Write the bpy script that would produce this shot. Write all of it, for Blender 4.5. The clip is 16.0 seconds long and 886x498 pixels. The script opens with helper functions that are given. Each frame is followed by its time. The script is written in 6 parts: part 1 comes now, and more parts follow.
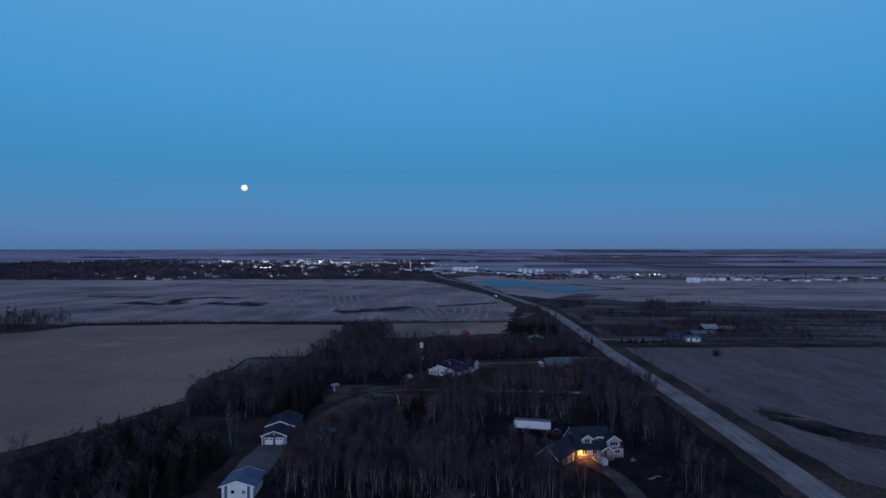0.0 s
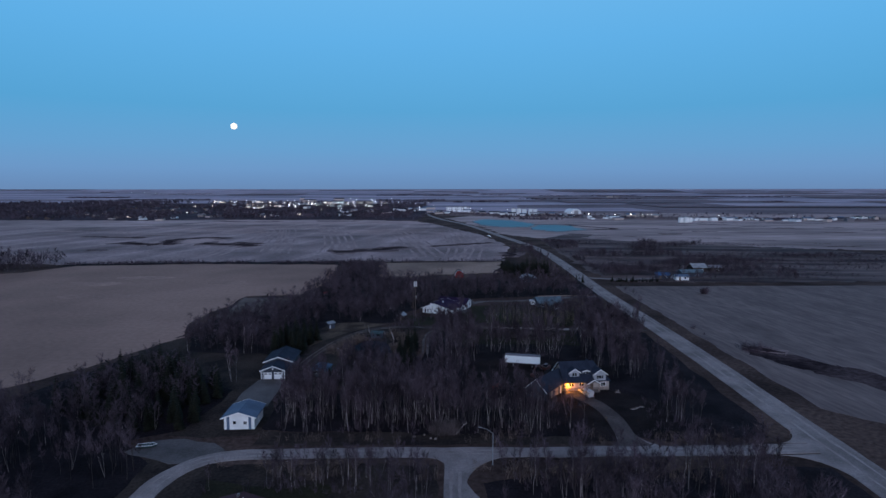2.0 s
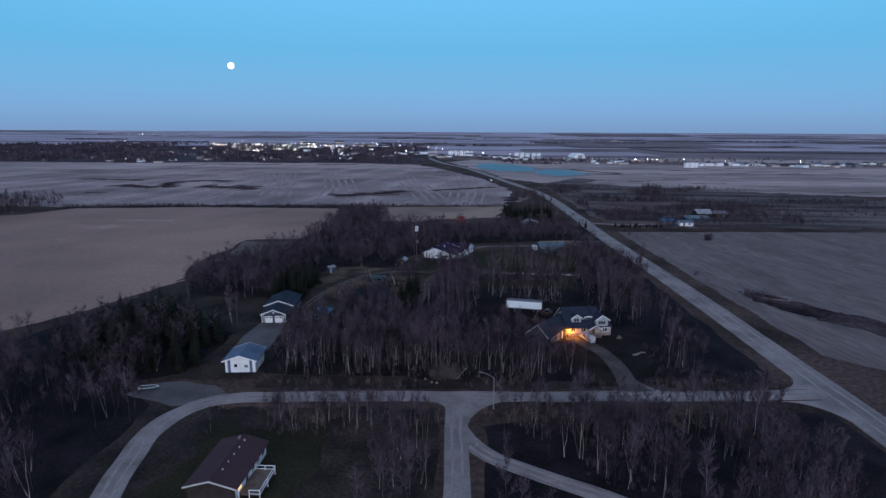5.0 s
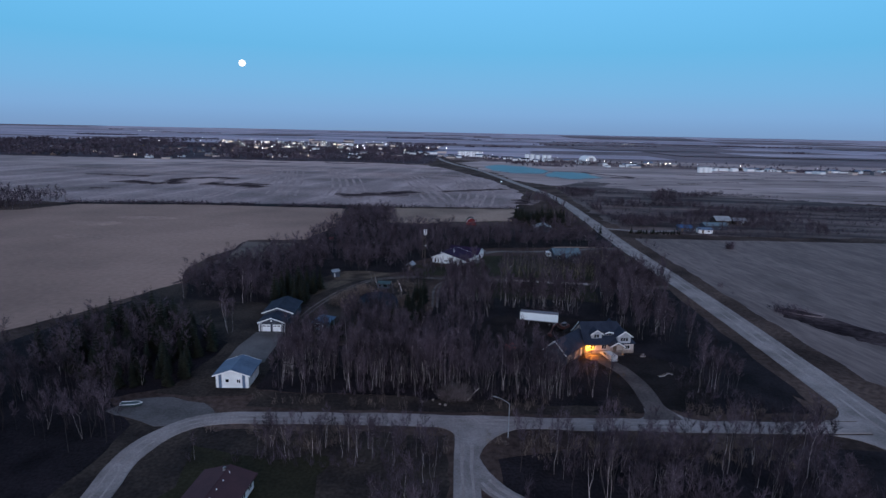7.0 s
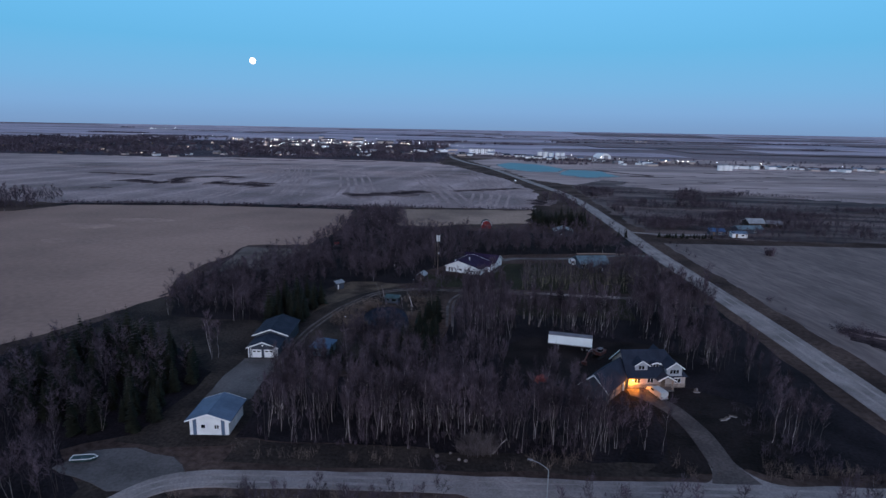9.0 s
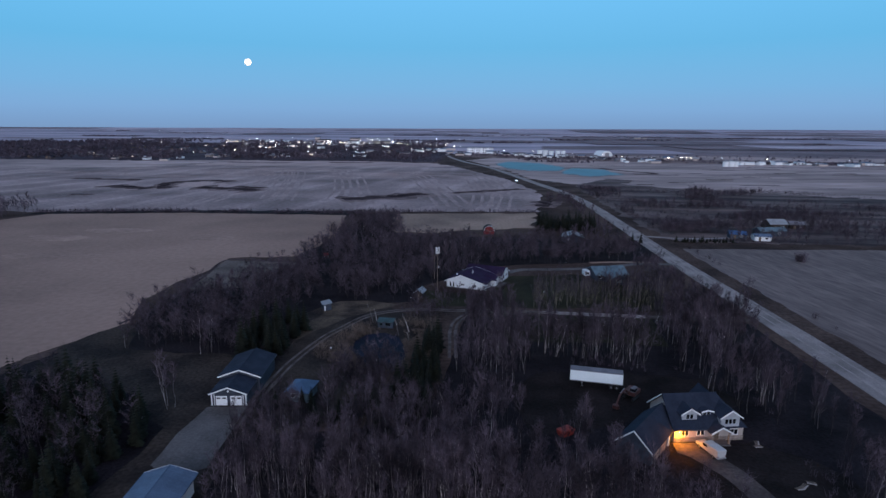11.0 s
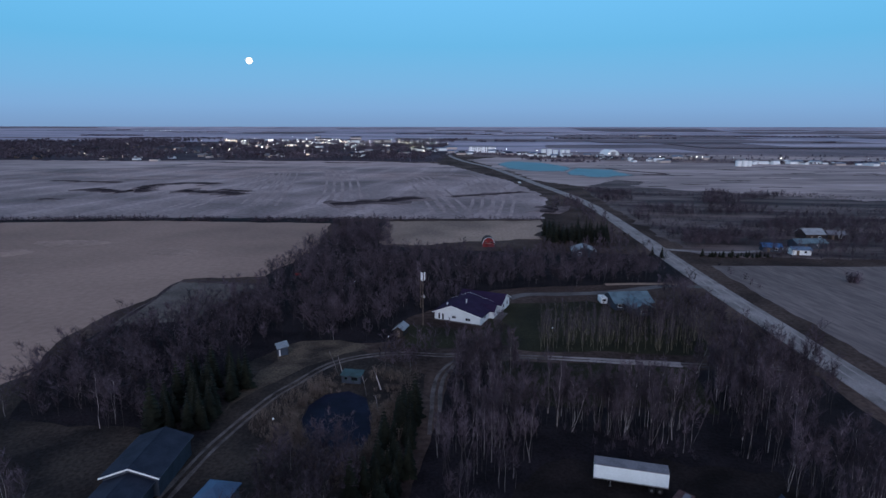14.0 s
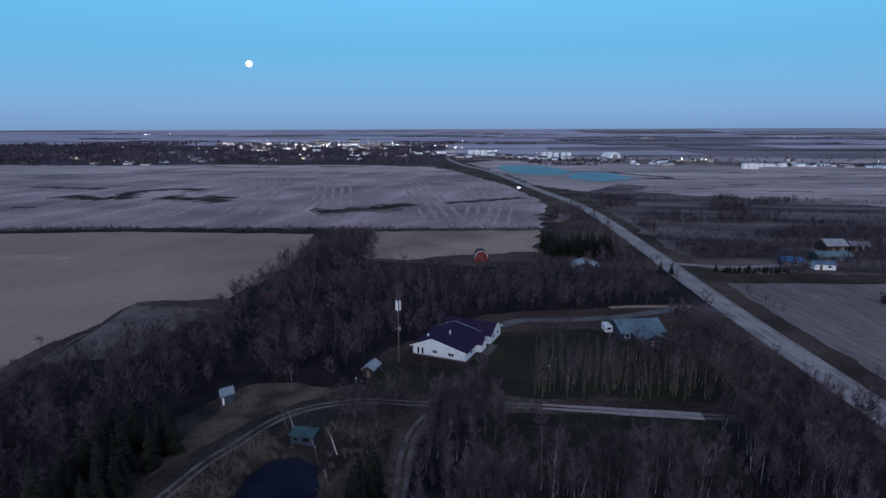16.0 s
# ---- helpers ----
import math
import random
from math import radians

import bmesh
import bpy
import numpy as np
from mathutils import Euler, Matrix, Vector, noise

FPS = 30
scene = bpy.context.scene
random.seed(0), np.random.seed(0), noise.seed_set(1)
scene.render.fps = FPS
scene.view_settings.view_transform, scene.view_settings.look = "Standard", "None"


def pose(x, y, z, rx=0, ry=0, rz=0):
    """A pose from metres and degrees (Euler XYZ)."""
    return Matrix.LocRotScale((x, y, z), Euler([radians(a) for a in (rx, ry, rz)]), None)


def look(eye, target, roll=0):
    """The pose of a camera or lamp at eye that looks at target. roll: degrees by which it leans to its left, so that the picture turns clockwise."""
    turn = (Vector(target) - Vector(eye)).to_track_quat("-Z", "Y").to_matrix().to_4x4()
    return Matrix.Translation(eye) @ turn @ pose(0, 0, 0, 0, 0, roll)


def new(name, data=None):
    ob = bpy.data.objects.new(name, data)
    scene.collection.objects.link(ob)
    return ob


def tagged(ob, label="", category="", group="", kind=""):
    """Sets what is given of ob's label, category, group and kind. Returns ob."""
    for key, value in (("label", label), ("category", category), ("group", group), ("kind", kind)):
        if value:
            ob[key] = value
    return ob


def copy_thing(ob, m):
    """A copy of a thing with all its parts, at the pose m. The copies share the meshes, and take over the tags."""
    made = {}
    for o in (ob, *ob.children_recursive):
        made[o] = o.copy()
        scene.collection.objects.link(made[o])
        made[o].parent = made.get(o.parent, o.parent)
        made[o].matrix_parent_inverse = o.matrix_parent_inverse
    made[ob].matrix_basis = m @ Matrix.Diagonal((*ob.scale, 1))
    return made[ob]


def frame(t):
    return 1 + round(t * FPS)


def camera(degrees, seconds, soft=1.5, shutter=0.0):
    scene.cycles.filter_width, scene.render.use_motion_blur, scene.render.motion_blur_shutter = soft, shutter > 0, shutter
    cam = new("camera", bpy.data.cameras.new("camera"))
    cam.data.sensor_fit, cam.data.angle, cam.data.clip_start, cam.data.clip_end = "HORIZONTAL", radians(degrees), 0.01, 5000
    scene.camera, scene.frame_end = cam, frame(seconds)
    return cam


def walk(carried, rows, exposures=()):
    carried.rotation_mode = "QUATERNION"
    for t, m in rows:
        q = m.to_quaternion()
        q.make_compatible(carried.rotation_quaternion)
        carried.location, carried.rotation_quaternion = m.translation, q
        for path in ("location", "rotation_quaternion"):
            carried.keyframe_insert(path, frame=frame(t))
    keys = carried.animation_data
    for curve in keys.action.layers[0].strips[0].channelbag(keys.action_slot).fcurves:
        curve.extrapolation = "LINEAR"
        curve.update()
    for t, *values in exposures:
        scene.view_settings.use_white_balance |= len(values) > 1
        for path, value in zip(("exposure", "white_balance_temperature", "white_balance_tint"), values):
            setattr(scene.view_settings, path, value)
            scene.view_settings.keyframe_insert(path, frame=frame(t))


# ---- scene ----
cam = camera(76.2, 16.0)
PATH = [
    (0, (1.767, -5.112, 58.086), (1.7, -3.113, 58.081), -0.0),
    (0.5, (1.849, -5.482, 58.061), (1.788, -3.485, 57.973), -0.1),
    (1, (1.949, -5.821, 58.08), (1.898, -3.827, 57.938), -0.0),
    (1.5, (2.057, -6.111, 58.096), (2.01, -4.119, 57.927), -0.0),
    (2, (2.098, -6.35, 58.06), (2.053, -4.362, 57.844), 0.0),
    (2.5, (2.121, -6.533, 58.034), (2.066, -4.552, 57.765), 0.1),
    (3, (2.147, -6.671, 58.0), (2.094, -4.697, 57.681), 0.1),
    (3.5, (2.152, -6.582, 57.916), (2.105, -4.616, 57.548), 0.2),
    (4, (2.117, -5.804, 57.788), (2.072, -3.846, 57.38), 0.1),
    (6.5, (1.157, 4.762, 56.981), (1.089, 6.718, 56.571), 1.0),
    (7, (0.629, 8.6, 56.916), (0.554, 10.557, 56.508), 1.2),
    (7.5, (-0.093, 13.486, 56.792), (-0.171, 15.442, 56.385), 1.3),
    (8, (-0.848, 18.998, 56.627), (-0.933, 20.953, 56.217), 1.4),
    (8.5, (-1.535, 24.84, 56.488), (-1.636, 26.794, 56.074), 1.3),
    (9, (-2.108, 30.809, 56.4), (-2.218, 32.762, 55.983), 1.1),
    (11.5, (-3.971, 60.992, 56.197), (-4.076, 62.944, 55.775), 0.25),
    (12, (-3.788, 67.132, 56.202), (-3.892, 69.084, 55.776), 0.28),
    (12.5, (-3.308, 73.345, 56.235), (-3.424, 75.295, 55.808), 0.30),
    (13, (-2.655, 79.494, 56.261), (-2.775, 81.444, 55.834), 0.22),
    (13.5, (-1.938, 85.546, 56.284), (-2.046, 87.497, 55.857), 0.24),
    (14, (-1.106, 91.509, 56.349), (-1.224, 93.46, 55.924), 0.16),
    (14.5, (-0.192, 97.395, 56.471), (-0.314, 99.346, 56.048), 0.08),
    (15, (0.851, 103.212, 56.604), (0.723, 105.164, 56.186), 0.00),
    (15.5, (2.011, 109.109, 56.735), (1.889, 111.061, 56.318), -0.08),
    (16, (3.204, 115.083, 56.861), (3.08, 117.035, 56.444), -0.06),
]
EXPOSURES = [(0.0, -0.78, 5450, 10), (1.5, -0.38, 5850, 10), (3.5, 0.05, 6350, 10), (5.0, 0.14, 6450, 10), (16.0, 0.15, 6500, 10)]
walk(cam, [(t, look(eye, target, roll)) for t, eye, target, roll in PATH],
     exposures=EXPOSURES)

from mathutils import geometry

# ---- light ----
world = bpy.data.worlds.new("dusk_sky")
scene.world = world
world.use_nodes = True
wn, wl = world.node_tree.nodes, world.node_tree.links
wn.clear()
w_out = wn.new("ShaderNodeOutputWorld")
w_tc = wn.new("ShaderNodeTexCoord")
w_sep = wn.new("ShaderNodeSeparateXYZ")
wl.new(w_tc.outputs["Generated"], w_sep.inputs[0])


def ramp_stops(node, stops):
    el = node.color_ramp.elements
    while len(el) < len(stops):
        el.new(0.5)
    for e, (p, c) in zip(el, stops):
        e.position, e.color = p, (*c, 1)


# the eastern sky that the moon stands in: grey-violet at the horizon, deep blue above
east = wn.new("ShaderNodeValToRGB")
ramp_stops(east, [(0.0, (0.168, 0.295, 0.505)), (0.03, (0.156, 0.35, 0.62)), (0.065, (0.123, 0.375, 0.67)),
                  (0.13, (0.085, 0.39, 0.70)), (0.24, (0.125, 0.465, 0.83)), (0.42, (0.21, 0.56, 0.92)), (0.6, (0.20, 0.30, 0.52)), (0.85, (0.18, 0.21, 0.36))])
# the western sky after sunset, behind the camera
west = wn.new("ShaderNodeValToRGB")
ramp_stops(west, [(0.0, (0.70, 0.60, 0.66)), (0.15, (0.57, 0.57, 0.78)), (0.45, (0.33, 0.37, 0.62)), (0.85, (0.18, 0.21, 0.36))])
w_map = wn.new("ShaderNodeMapRange")
w_map.interpolation_type = "SMOOTHSTEP"
for i, v in ((1, 0.15), (2, -0.7), (3, 0.0), (4, 1.0)):
    w_map.inputs[i].default_value = v
wl.new(w_sep.outputs["Y"], w_map.inputs[0])
w_mix = wn.new("ShaderNodeMixRGB")
for n in (east, west):
    wl.new(w_sep.outputs["Z"], n.inputs[0])
wl.new(w_map.outputs[0], w_mix.inputs[0])
wl.new(east.outputs[0], w_mix.inputs[1])
wl.new(west.outputs[0], w_mix.inputs[2])
w_bg = wn.new("ShaderNodeBackground")
wl.new(w_mix.outputs[0], w_bg.inputs[0])
w_sky = wn.new("ShaderNodeTexSky")
w_sky.sky_type = "NISHITA"
w_sky.sun_disc = False
w_sky.sun_elevation, w_sky.sun_rotation = radians(1.0), radians(180)
w_bg2 = wn.new("ShaderNodeBackground")
w_bg2.inputs[1].default_value = 0.03
wl.new(w_sky.outputs[0], w_bg2.inputs[0])
w_add = wn.new("ShaderNodeAddShader")
wl.new(w_bg.outputs[0], w_add.inputs[0])
wl.new(w_bg2.outputs[0], w_add.inputs[1])
wl.new(w_add.outputs[0], w_out.inputs[0])

# afterglow of the sun that has set behind the camera
sun = new("sun", bpy.data.lights.new("sun", "SUN"))
sun.data.energy, sun.data.angle, sun.data.color = 1.4, radians(40), (0.82, 0.86, 1.03)
sun.matrix_world = look((0, -100, 30), (0, 0, 0))


# ---- materials ----
def material(name, color, rough=0.8, vary=0.25, scale=1.0, fine=12.0, bump=0.0, metal=0.0, color2=None, spec=0.3, per_object=0.0):
    """A surface with stains at one scale and grain at a finer one."""
    m = bpy.data.materials.new(name)
    m.use_nodes = True
    n, l = m.node_tree.nodes, m.node_tree.links
    b = n["Principled BSDF"]
    b.inputs["Roughness"].default_value, b.inputs["Metallic"].default_value = rough, metal
    b.inputs["Specular IOR Level"].default_value = spec
    geo = n.new("ShaderNodeNewGeometry")
    big, small = n.new("ShaderNodeTexNoise"), n.new("ShaderNodeTexNoise")
    for t, s in ((big, scale), (small, scale * fine)):
        t.inputs["Scale"].default_value = s
        t.inputs["Detail"].default_value = 5
        l.new(geo.outputs["Position"], t.inputs["Vector"])
    c2 = color2 or tuple(c * 0.55 for c in color)
    r1, r2 = n.new("ShaderNodeValToRGB"), n.new("ShaderNodeValToRGB")
    ramp_stops(r1, [(0.35, c2), (0.62, color)])
    ramp_stops(r2, [(0.3, (1 - vary,) * 3), (0.7, (1 + vary * 0.5,) * 3)])
    mul = n.new("ShaderNodeMixRGB")
    mul.blend_type, mul.inputs[0].default_value = "MULTIPLY", 1.0
    l.new(big.outputs[0], r1.inputs[0])
    l.new(small.outputs[0], r2.inputs[0])
    l.new(r1.outputs[0], mul.inputs[1])
    l.new(r2.outputs[0], mul.inputs[2])
    last = mul.outputs[0]
    if per_object:
        info = n.new("ShaderNodeObjectInfo")
        geo2 = n.new("ShaderNodeNewGeometry")
        s = n.new("ShaderNodeMath")
        s.operation = "ADD"
        l.new(info.outputs["Random"], s.inputs[0])
        l.new(geo2.outputs["Random Per Island"], s.inputs[1])
        fr = n.new("ShaderNodeMath")
        fr.operation = "FRACT"
        l.new(s.outputs[0], fr.inputs[0])
        mr = n.new("ShaderNodeMapRange")
        mr.inputs[3].default_value, mr.inputs[4].default_value = 1 - per_object, 1 + per_object
        l.new(fr.outputs[0], mr.inputs[0])
        mul2 = n.new("ShaderNodeMixRGB")
        mul2.blend_type, mul2.inputs[0].default_value = "MULTIPLY", 1.0
        l.new(last, mul2.inputs[1])
        l.new(mr.outputs[0], mul2.inputs[2])
        last = mul2.outputs[0]
    l.new(last, b.inputs["Base Color"])
    if bump:
        bp = n.new("ShaderNodeBump")
        bp.inputs["Strength"].default_value, bp.inputs["Distance"].default_value = bump, 0.5 / scale / fine
        l.new(small.outputs[0], bp.inputs["Height"])
        l.new(bp.outputs[0], b.inputs["Normal"])
    return m


def emitter(name, color, strength):
    m = bpy.data.materials.new(name)
    m.use_nodes = True
    b = m.node_tree.nodes["Principled BSDF"]
    b.inputs["Base Color"].default_value = (*color, 1)
    b.inputs["Emission Color"].default_value = (*color, 1)
    b.inputs["Emission Strength"].default_value = strength
    return m


def striped(name, color, dark, wave_scale, distort, angle, amount=0.5, patch=0.01):
    """Ploughed or mown land: wandering furrow lines over patches of soil."""
    m = material(name, color, 0.95, 0.3, patch, 30, 0.3, color2=dark, spec=0.1)
    n, l = m.node_tree.nodes, m.node_tree.links
    b = n["Principled BSDF"]
    src = b.inputs["Base Color"].links[0].from_socket
    geo = n.new("ShaderNodeNewGeometry")
    mp = n.new("ShaderNodeMapping")
    mp.inputs["Rotation"].default_value = (0, 0, radians(angle))
    l.new(geo.outputs["Position"], mp.inputs["Vector"])
    wv = n.new("ShaderNodeTexWave")
    wv.inputs["Scale"].default_value, wv.inputs["Distortion"].default_value = wave_scale, distort
    wv.inputs["Detail"].default_value, wv.inputs["Detail Scale"].default_value = 1, 0.6
    l.new(mp.outputs[0], wv.inputs["Vector"])
    r = n.new("ShaderNodeValToRGB")
    ramp_stops(r, [(0.1, (1 - amount * 0.6,) * 3), (0.35, (1.0,) * 3), (0.82, (1.0,) * 3), (0.93, (1 + amount * 2,) * 3)])
    l.new(wv.outputs["Color"], r.inputs[0])
    mul = n.new("ShaderNodeMixRGB")
    mul.blend_type, mul.inputs[0].default_value = "MULTIPLY", 1.0
    l.new(src, mul.inputs[1])
    l.new(r.outputs[0], mul.inputs[2])
    l.new(mul.outputs[0], b.inputs["Base Color"])
    return m


def streaked(name, color, dark, angle, sx, sy):
    """Open land in long uneven streaks, turned by the angle; sx and sy: fineness along and across."""
    m = material(name, color, 0.95, 0.3, 1.0, 7, 0.0, color2=dark, spec=0.1)
    n, l = m.node_tree.nodes, m.node_tree.links
    geo, mp = n.new("ShaderNodeNewGeometry"), n.new("ShaderNodeMapping")
    mp.vector_type = "TEXTURE"
    mp.inputs["Rotation"].default_value = (0, 0, radians(angle))
    mp.inputs["Scale"].default_value = (1 / sx, 1 / sy, 1.0)
    l.new(geo.outputs["Position"], mp.inputs["Vector"])
    for nd in list(n):
        if nd.bl_idname == "ShaderNodeTexNoise":
            l.new(mp.outputs[0], nd.inputs["Vector"])
    return m


M_yardgrass = material("dead_yard_grass", (0.052, 0.042, 0.036), 0.95, 0.45, 0.1, 14, 0.5, color2=(0.021, 0.018, 0.018), spec=0.05)
M_trailer = material("white_trailer_skin", (0.80, 0.89, 0.90), 0.5, 0.06, 0.5, 8, color2=(0.74, 0.83, 0.84))
M_furrow = material("pale_furrow", (0.345, 0.272, 0.263), 0.95, 0.35, 0.03, 12, 0.2, color2=(0.245, 0.194, 0.188), spec=0.05)
M_ground = material("rough_grass", (0.092, 0.066, 0.057), 0.95, 0.45, 0.035, 22, 0.6, color2=(0.034, 0.0245, 0.0225), spec=0.03)
M_lawn = material("dark_lawn", (0.034, 0.0325, 0.0195), 0.95, 0.35, 0.08, 20, 0.4, color2=(0.02, 0.0195, 0.0135), spec=0.05)
M_soil = material("bare_soil", (0.024, 0.019, 0.019), 0.95, 0.4, 0.15, 12, 0.6, color2=(0.011, 0.0095, 0.0095), spec=0.05)
M_gravel = material("gravel", (0.275, 0.25, 0.243), 0.95, 0.25, 0.12, 25, 0.3, color2=(0.165, 0.15, 0.146), spec=0.1)
M_rut = material("rut_gravel", (0.15, 0.13, 0.125), 0.95, 0.4, 0.3, 12, 0.3, color2=(0.065, 0.056, 0.054), spec=0.05)
M_concrete = material("concrete_apron", (0.115, 0.108, 0.108), 0.9, 0.25, 0.12, 16, 0.2, color2=(0.065, 0.06, 0.06))
M_field_far = striped("stubble_field", (0.35, 0.277, 0.269), (0.165, 0.132, 0.131), 0.0075, 4.0, 8, 0.10, 0.011)
M_field_brown = material("brown_field", (0.312, 0.217, 0.176), 0.95, 0.14, 0.012, 40, 0.04, color2=(0.208, 0.146, 0.12), spec=0.05)
M_field_yellow = material("dry_hay_field", (0.318, 0.236, 0.185), 0.95, 0.25, 0.02, 30, 0.3, color2=(0.185, 0.138, 0.113), spec=0.05)
M_field_grey = streaked("grey_field", (0.172, 0.14, 0.134), (0.125, 0.103, 0.099), 8, 0.11, 0.018)
M_marsh = material("wet_ground", (0.085, 0.067, 0.07), 0.95, 0.5, 0.06, 10, 0.3, color2=(0.022, 0.018, 0.021), spec=0.0)
M_damp = material("damp_stubble", (0.235, 0.187, 0.183), 0.95, 0.35, 0.05, 10, 0.2, color2=(0.115, 0.093, 0.094), spec=0.0)
M_reed = material("dry_reed", (0.185, 0.145, 0.122), 0.95, 0.4, 0.3, 10, 0.3, color2=(0.085, 0.065, 0.057), per_object=0.25)
M_pond = material("pond_water", (0.012, 0.014, 0.03), 0.5, 0.2, 0.2, 10, spec=0.02)
M_lagoon = material("lagoon_water", (0.03, 0.075, 0.105), 0.35, 0.15, 0.02, 10, spec=0.14)
M_white = material("white_siding", (0.68, 0.735, 0.745), 0.6, 0.08, 0.5, 10, color2=(0.59, 0.64, 0.65))
M_trim = material("white_trim", (0.74, 0.79, 0.80), 0.5, 0.05, 0.6, 8, color2=(0.67, 0.71, 0.72))
M_cream = material("cream_siding", (0.43, 0.385, 0.355), 0.7, 0.1, 0.5, 10, color2=(0.36, 0.32, 0.295))
M_greywhite = material("dull_white_paint", (0.47, 0.49, 0.49), 0.4, 0.1, 0.7, 8, color2=(0.40, 0.42, 0.42))
M_greysiding = material("grey_siding", (0.34, 0.375, 0.405), 0.7, 0.1, 0.5, 10, color2=(0.29, 0.32, 0.345))
M_darkwood = material("dark_stained_wood", (0.035, 0.028, 0.026), 0.85, 0.3, 0.8, 10, 0.2)
# litter darkened in its colour to hold the shade under the trees
M_litter_shade = material("leaf_litter", (0.023, 0.019, 0.0225), 0.95, 0.45, 0.12, 14, 0.5, color2=(0.0095, 0.0082, 0.0102), spec=0.05)
M_meadow = streaked("wet_meadow_grass", (0.155, 0.12, 0.114), (0.030, 0.024, 0.027), -5, 0.009, 0.045)
M_slope = material("dry_slope_grass", (0.115, 0.09, 0.068), 0.95, 0.5, 0.16, 12, 0.4, color2=(0.040, 0.032, 0.028), spec=0.05)
M_wheel = material("packed_wheel_line", (0.30, 0.27, 0.262), 0.95, 0.2, 0.3, 12, 0.1, color2=(0.24, 0.21, 0.20), spec=0.1)
# stubble made pale and cool: painted aerial haze
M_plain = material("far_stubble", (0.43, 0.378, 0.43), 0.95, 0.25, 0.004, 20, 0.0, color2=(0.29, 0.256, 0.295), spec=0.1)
M_greyroof = material("weathered_grey_sheet", (0.17, 0.17, 0.19), 0.7, 0.25, 0.6, 8, color2=(0.12, 0.12, 0.135))
M_meadow_dry = streaked("dry_pasture", (0.44, 0.35, 0.332), (0.20, 0.16, 0.155), 4, 0.0035, 0.014)
M_stone = material("stone_veneer", (0.30, 0.26, 0.23), 0.85, 0.4, 1.4, 4, 0.4)
M_darkwall = material("dark_blue_siding", (0.045, 0.06, 0.085), 0.6, 0.15, 0.6, 10)
M_roof_dark = material("dark_shingles", (0.027, 0.036, 0.056), 0.85, 0.3, 0.5, 14, 0.4, color2=(0.018, 0.025, 0.04), spec=0.1)
M_roof_blue = material("blue_grey_metal_roof", (0.095, 0.148, 0.225), 0.6, 0.15, 0.4, 10, 0.1, color2=(0.07, 0.112, 0.172), spec=0.15)
M_roof_purple = material("plum_shingles", (0.030, 0.020, 0.048), 0.9, 0.25, 0.4, 14, 0.3, color2=(0.022, 0.0145, 0.037), spec=0.05)
M_roof_maroon = material("maroon_metal_roof", (0.055, 0.026, 0.032), 0.9, 0.2, 0.4, 12, 0.2, color2=(0.045, 0.022, 0.028))
M_roof_teal = material("weathered_teal_roof", (0.11, 0.17, 0.20), 0.7, 0.3, 0.4, 10, 0.2, color2=(0.07, 0.11, 0.135))
M_teal = material("teal_paint", (0.035, 0.075, 0.08), 0.7, 0.25, 0.6, 8)
M_bluepaint = material("bright_blue_roof", (0.03, 0.10, 0.24), 0.5, 0.2, 0.4, 8)
M_red = material("barn_red", (0.20, 0.022, 0.026), 0.8, 0.25, 0.5, 10)
M_orange = material("orange_red_paint", (0.30, 0.04, 0.028), 0.6, 0.25, 0.8, 8)
M_rustred = material("faded_red_steel", (0.105, 0.045, 0.042), 0.6, 0.3, 1.0, 6)
M_steel = material("galvanised_steel", (0.36, 0.37, 0.39), 0.45, 0.2, 1.0, 8, metal=0.7)
M_wood = material("weathered_wood", (0.16, 0.125, 0.10), 0.85, 0.35, 0.8, 10, 0.2)
M_black = material("black_rubber", (0.02, 0.02, 0.022), 0.8, 0.2, 1.0, 8)
M_glass = material("dark_window_glass", (0.015, 0.018, 0.024), 0.08, 0.1, 1.0, 4, spec=0.6)
M_birch = material("birch_bark", (0.43, 0.395, 0.385), 0.85, 0.55, 0.35, 9, 0.2, color2=(0.10, 0.088, 0.088), per_object=0.75)
M_bark = material("grey_bark", (0.05, 0.041, 0.041), 0.9, 0.4, 0.8, 7, 0.2, per_object=0.35)
M_twig = material("bare_twigs", (0.102, 0.081, 0.101), 0.95, 0.35, 0.16, 10, color2=(0.021, 0.018, 0.023), per_object=0.4, spec=0.1)
M_greytwig = material("grey_cut_brush", (0.15, 0.13, 0.135), 0.95, 0.35, 0.5, 8, color2=(0.05, 0.043, 0.046), per_object=0.3, spec=0.1)
M_metalblue = material("deep_blue_sheet", (0.06, 0.12, 0.21), 0.6, 0.15, 0.4, 10, 0.1, color2=(0.045, 0.09, 0.16))
M_drive = material("dark_damp_gravel", (0.105, 0.09, 0.086), 0.95, 0.3, 0.12, 16, 0.3, color2=(0.06, 0.052, 0.051), spec=0.05)
M_pale_roof = material("pale_grey_sheet", (0.26, 0.29, 0.31), 0.7, 0.2, 0.4, 8, color2=(0.19, 0.21, 0.23))
M_rough = material("rough_pasture", (0.135, 0.112, 0.10), 0.95, 0.35, 0.08, 14, 0.4, color2=(0.075, 0.062, 0.057), spec=0.1)
M_sapling = material("sapling_bark", (0.27, 0.235, 0.165), 0.85, 0.4, 0.8, 7, 0.2, per_object=0.3)
M_spruce = material("spruce_needles", (0.017, 0.019, 0.012), 0.9, 0.3, 0.2, 10, color2=(0.009, 0.011, 0.008), per_object=0.3, spec=0.1)
# distant trees, tinted bluish-violet to paint in the haze before them
M_farwood = material("far_trees", (0.108, 0.091, 0.115), 0.95, 0.3, 0.012, 20, color2=(0.05, 0.044, 0.057), per_object=0.4, spec=0.05)
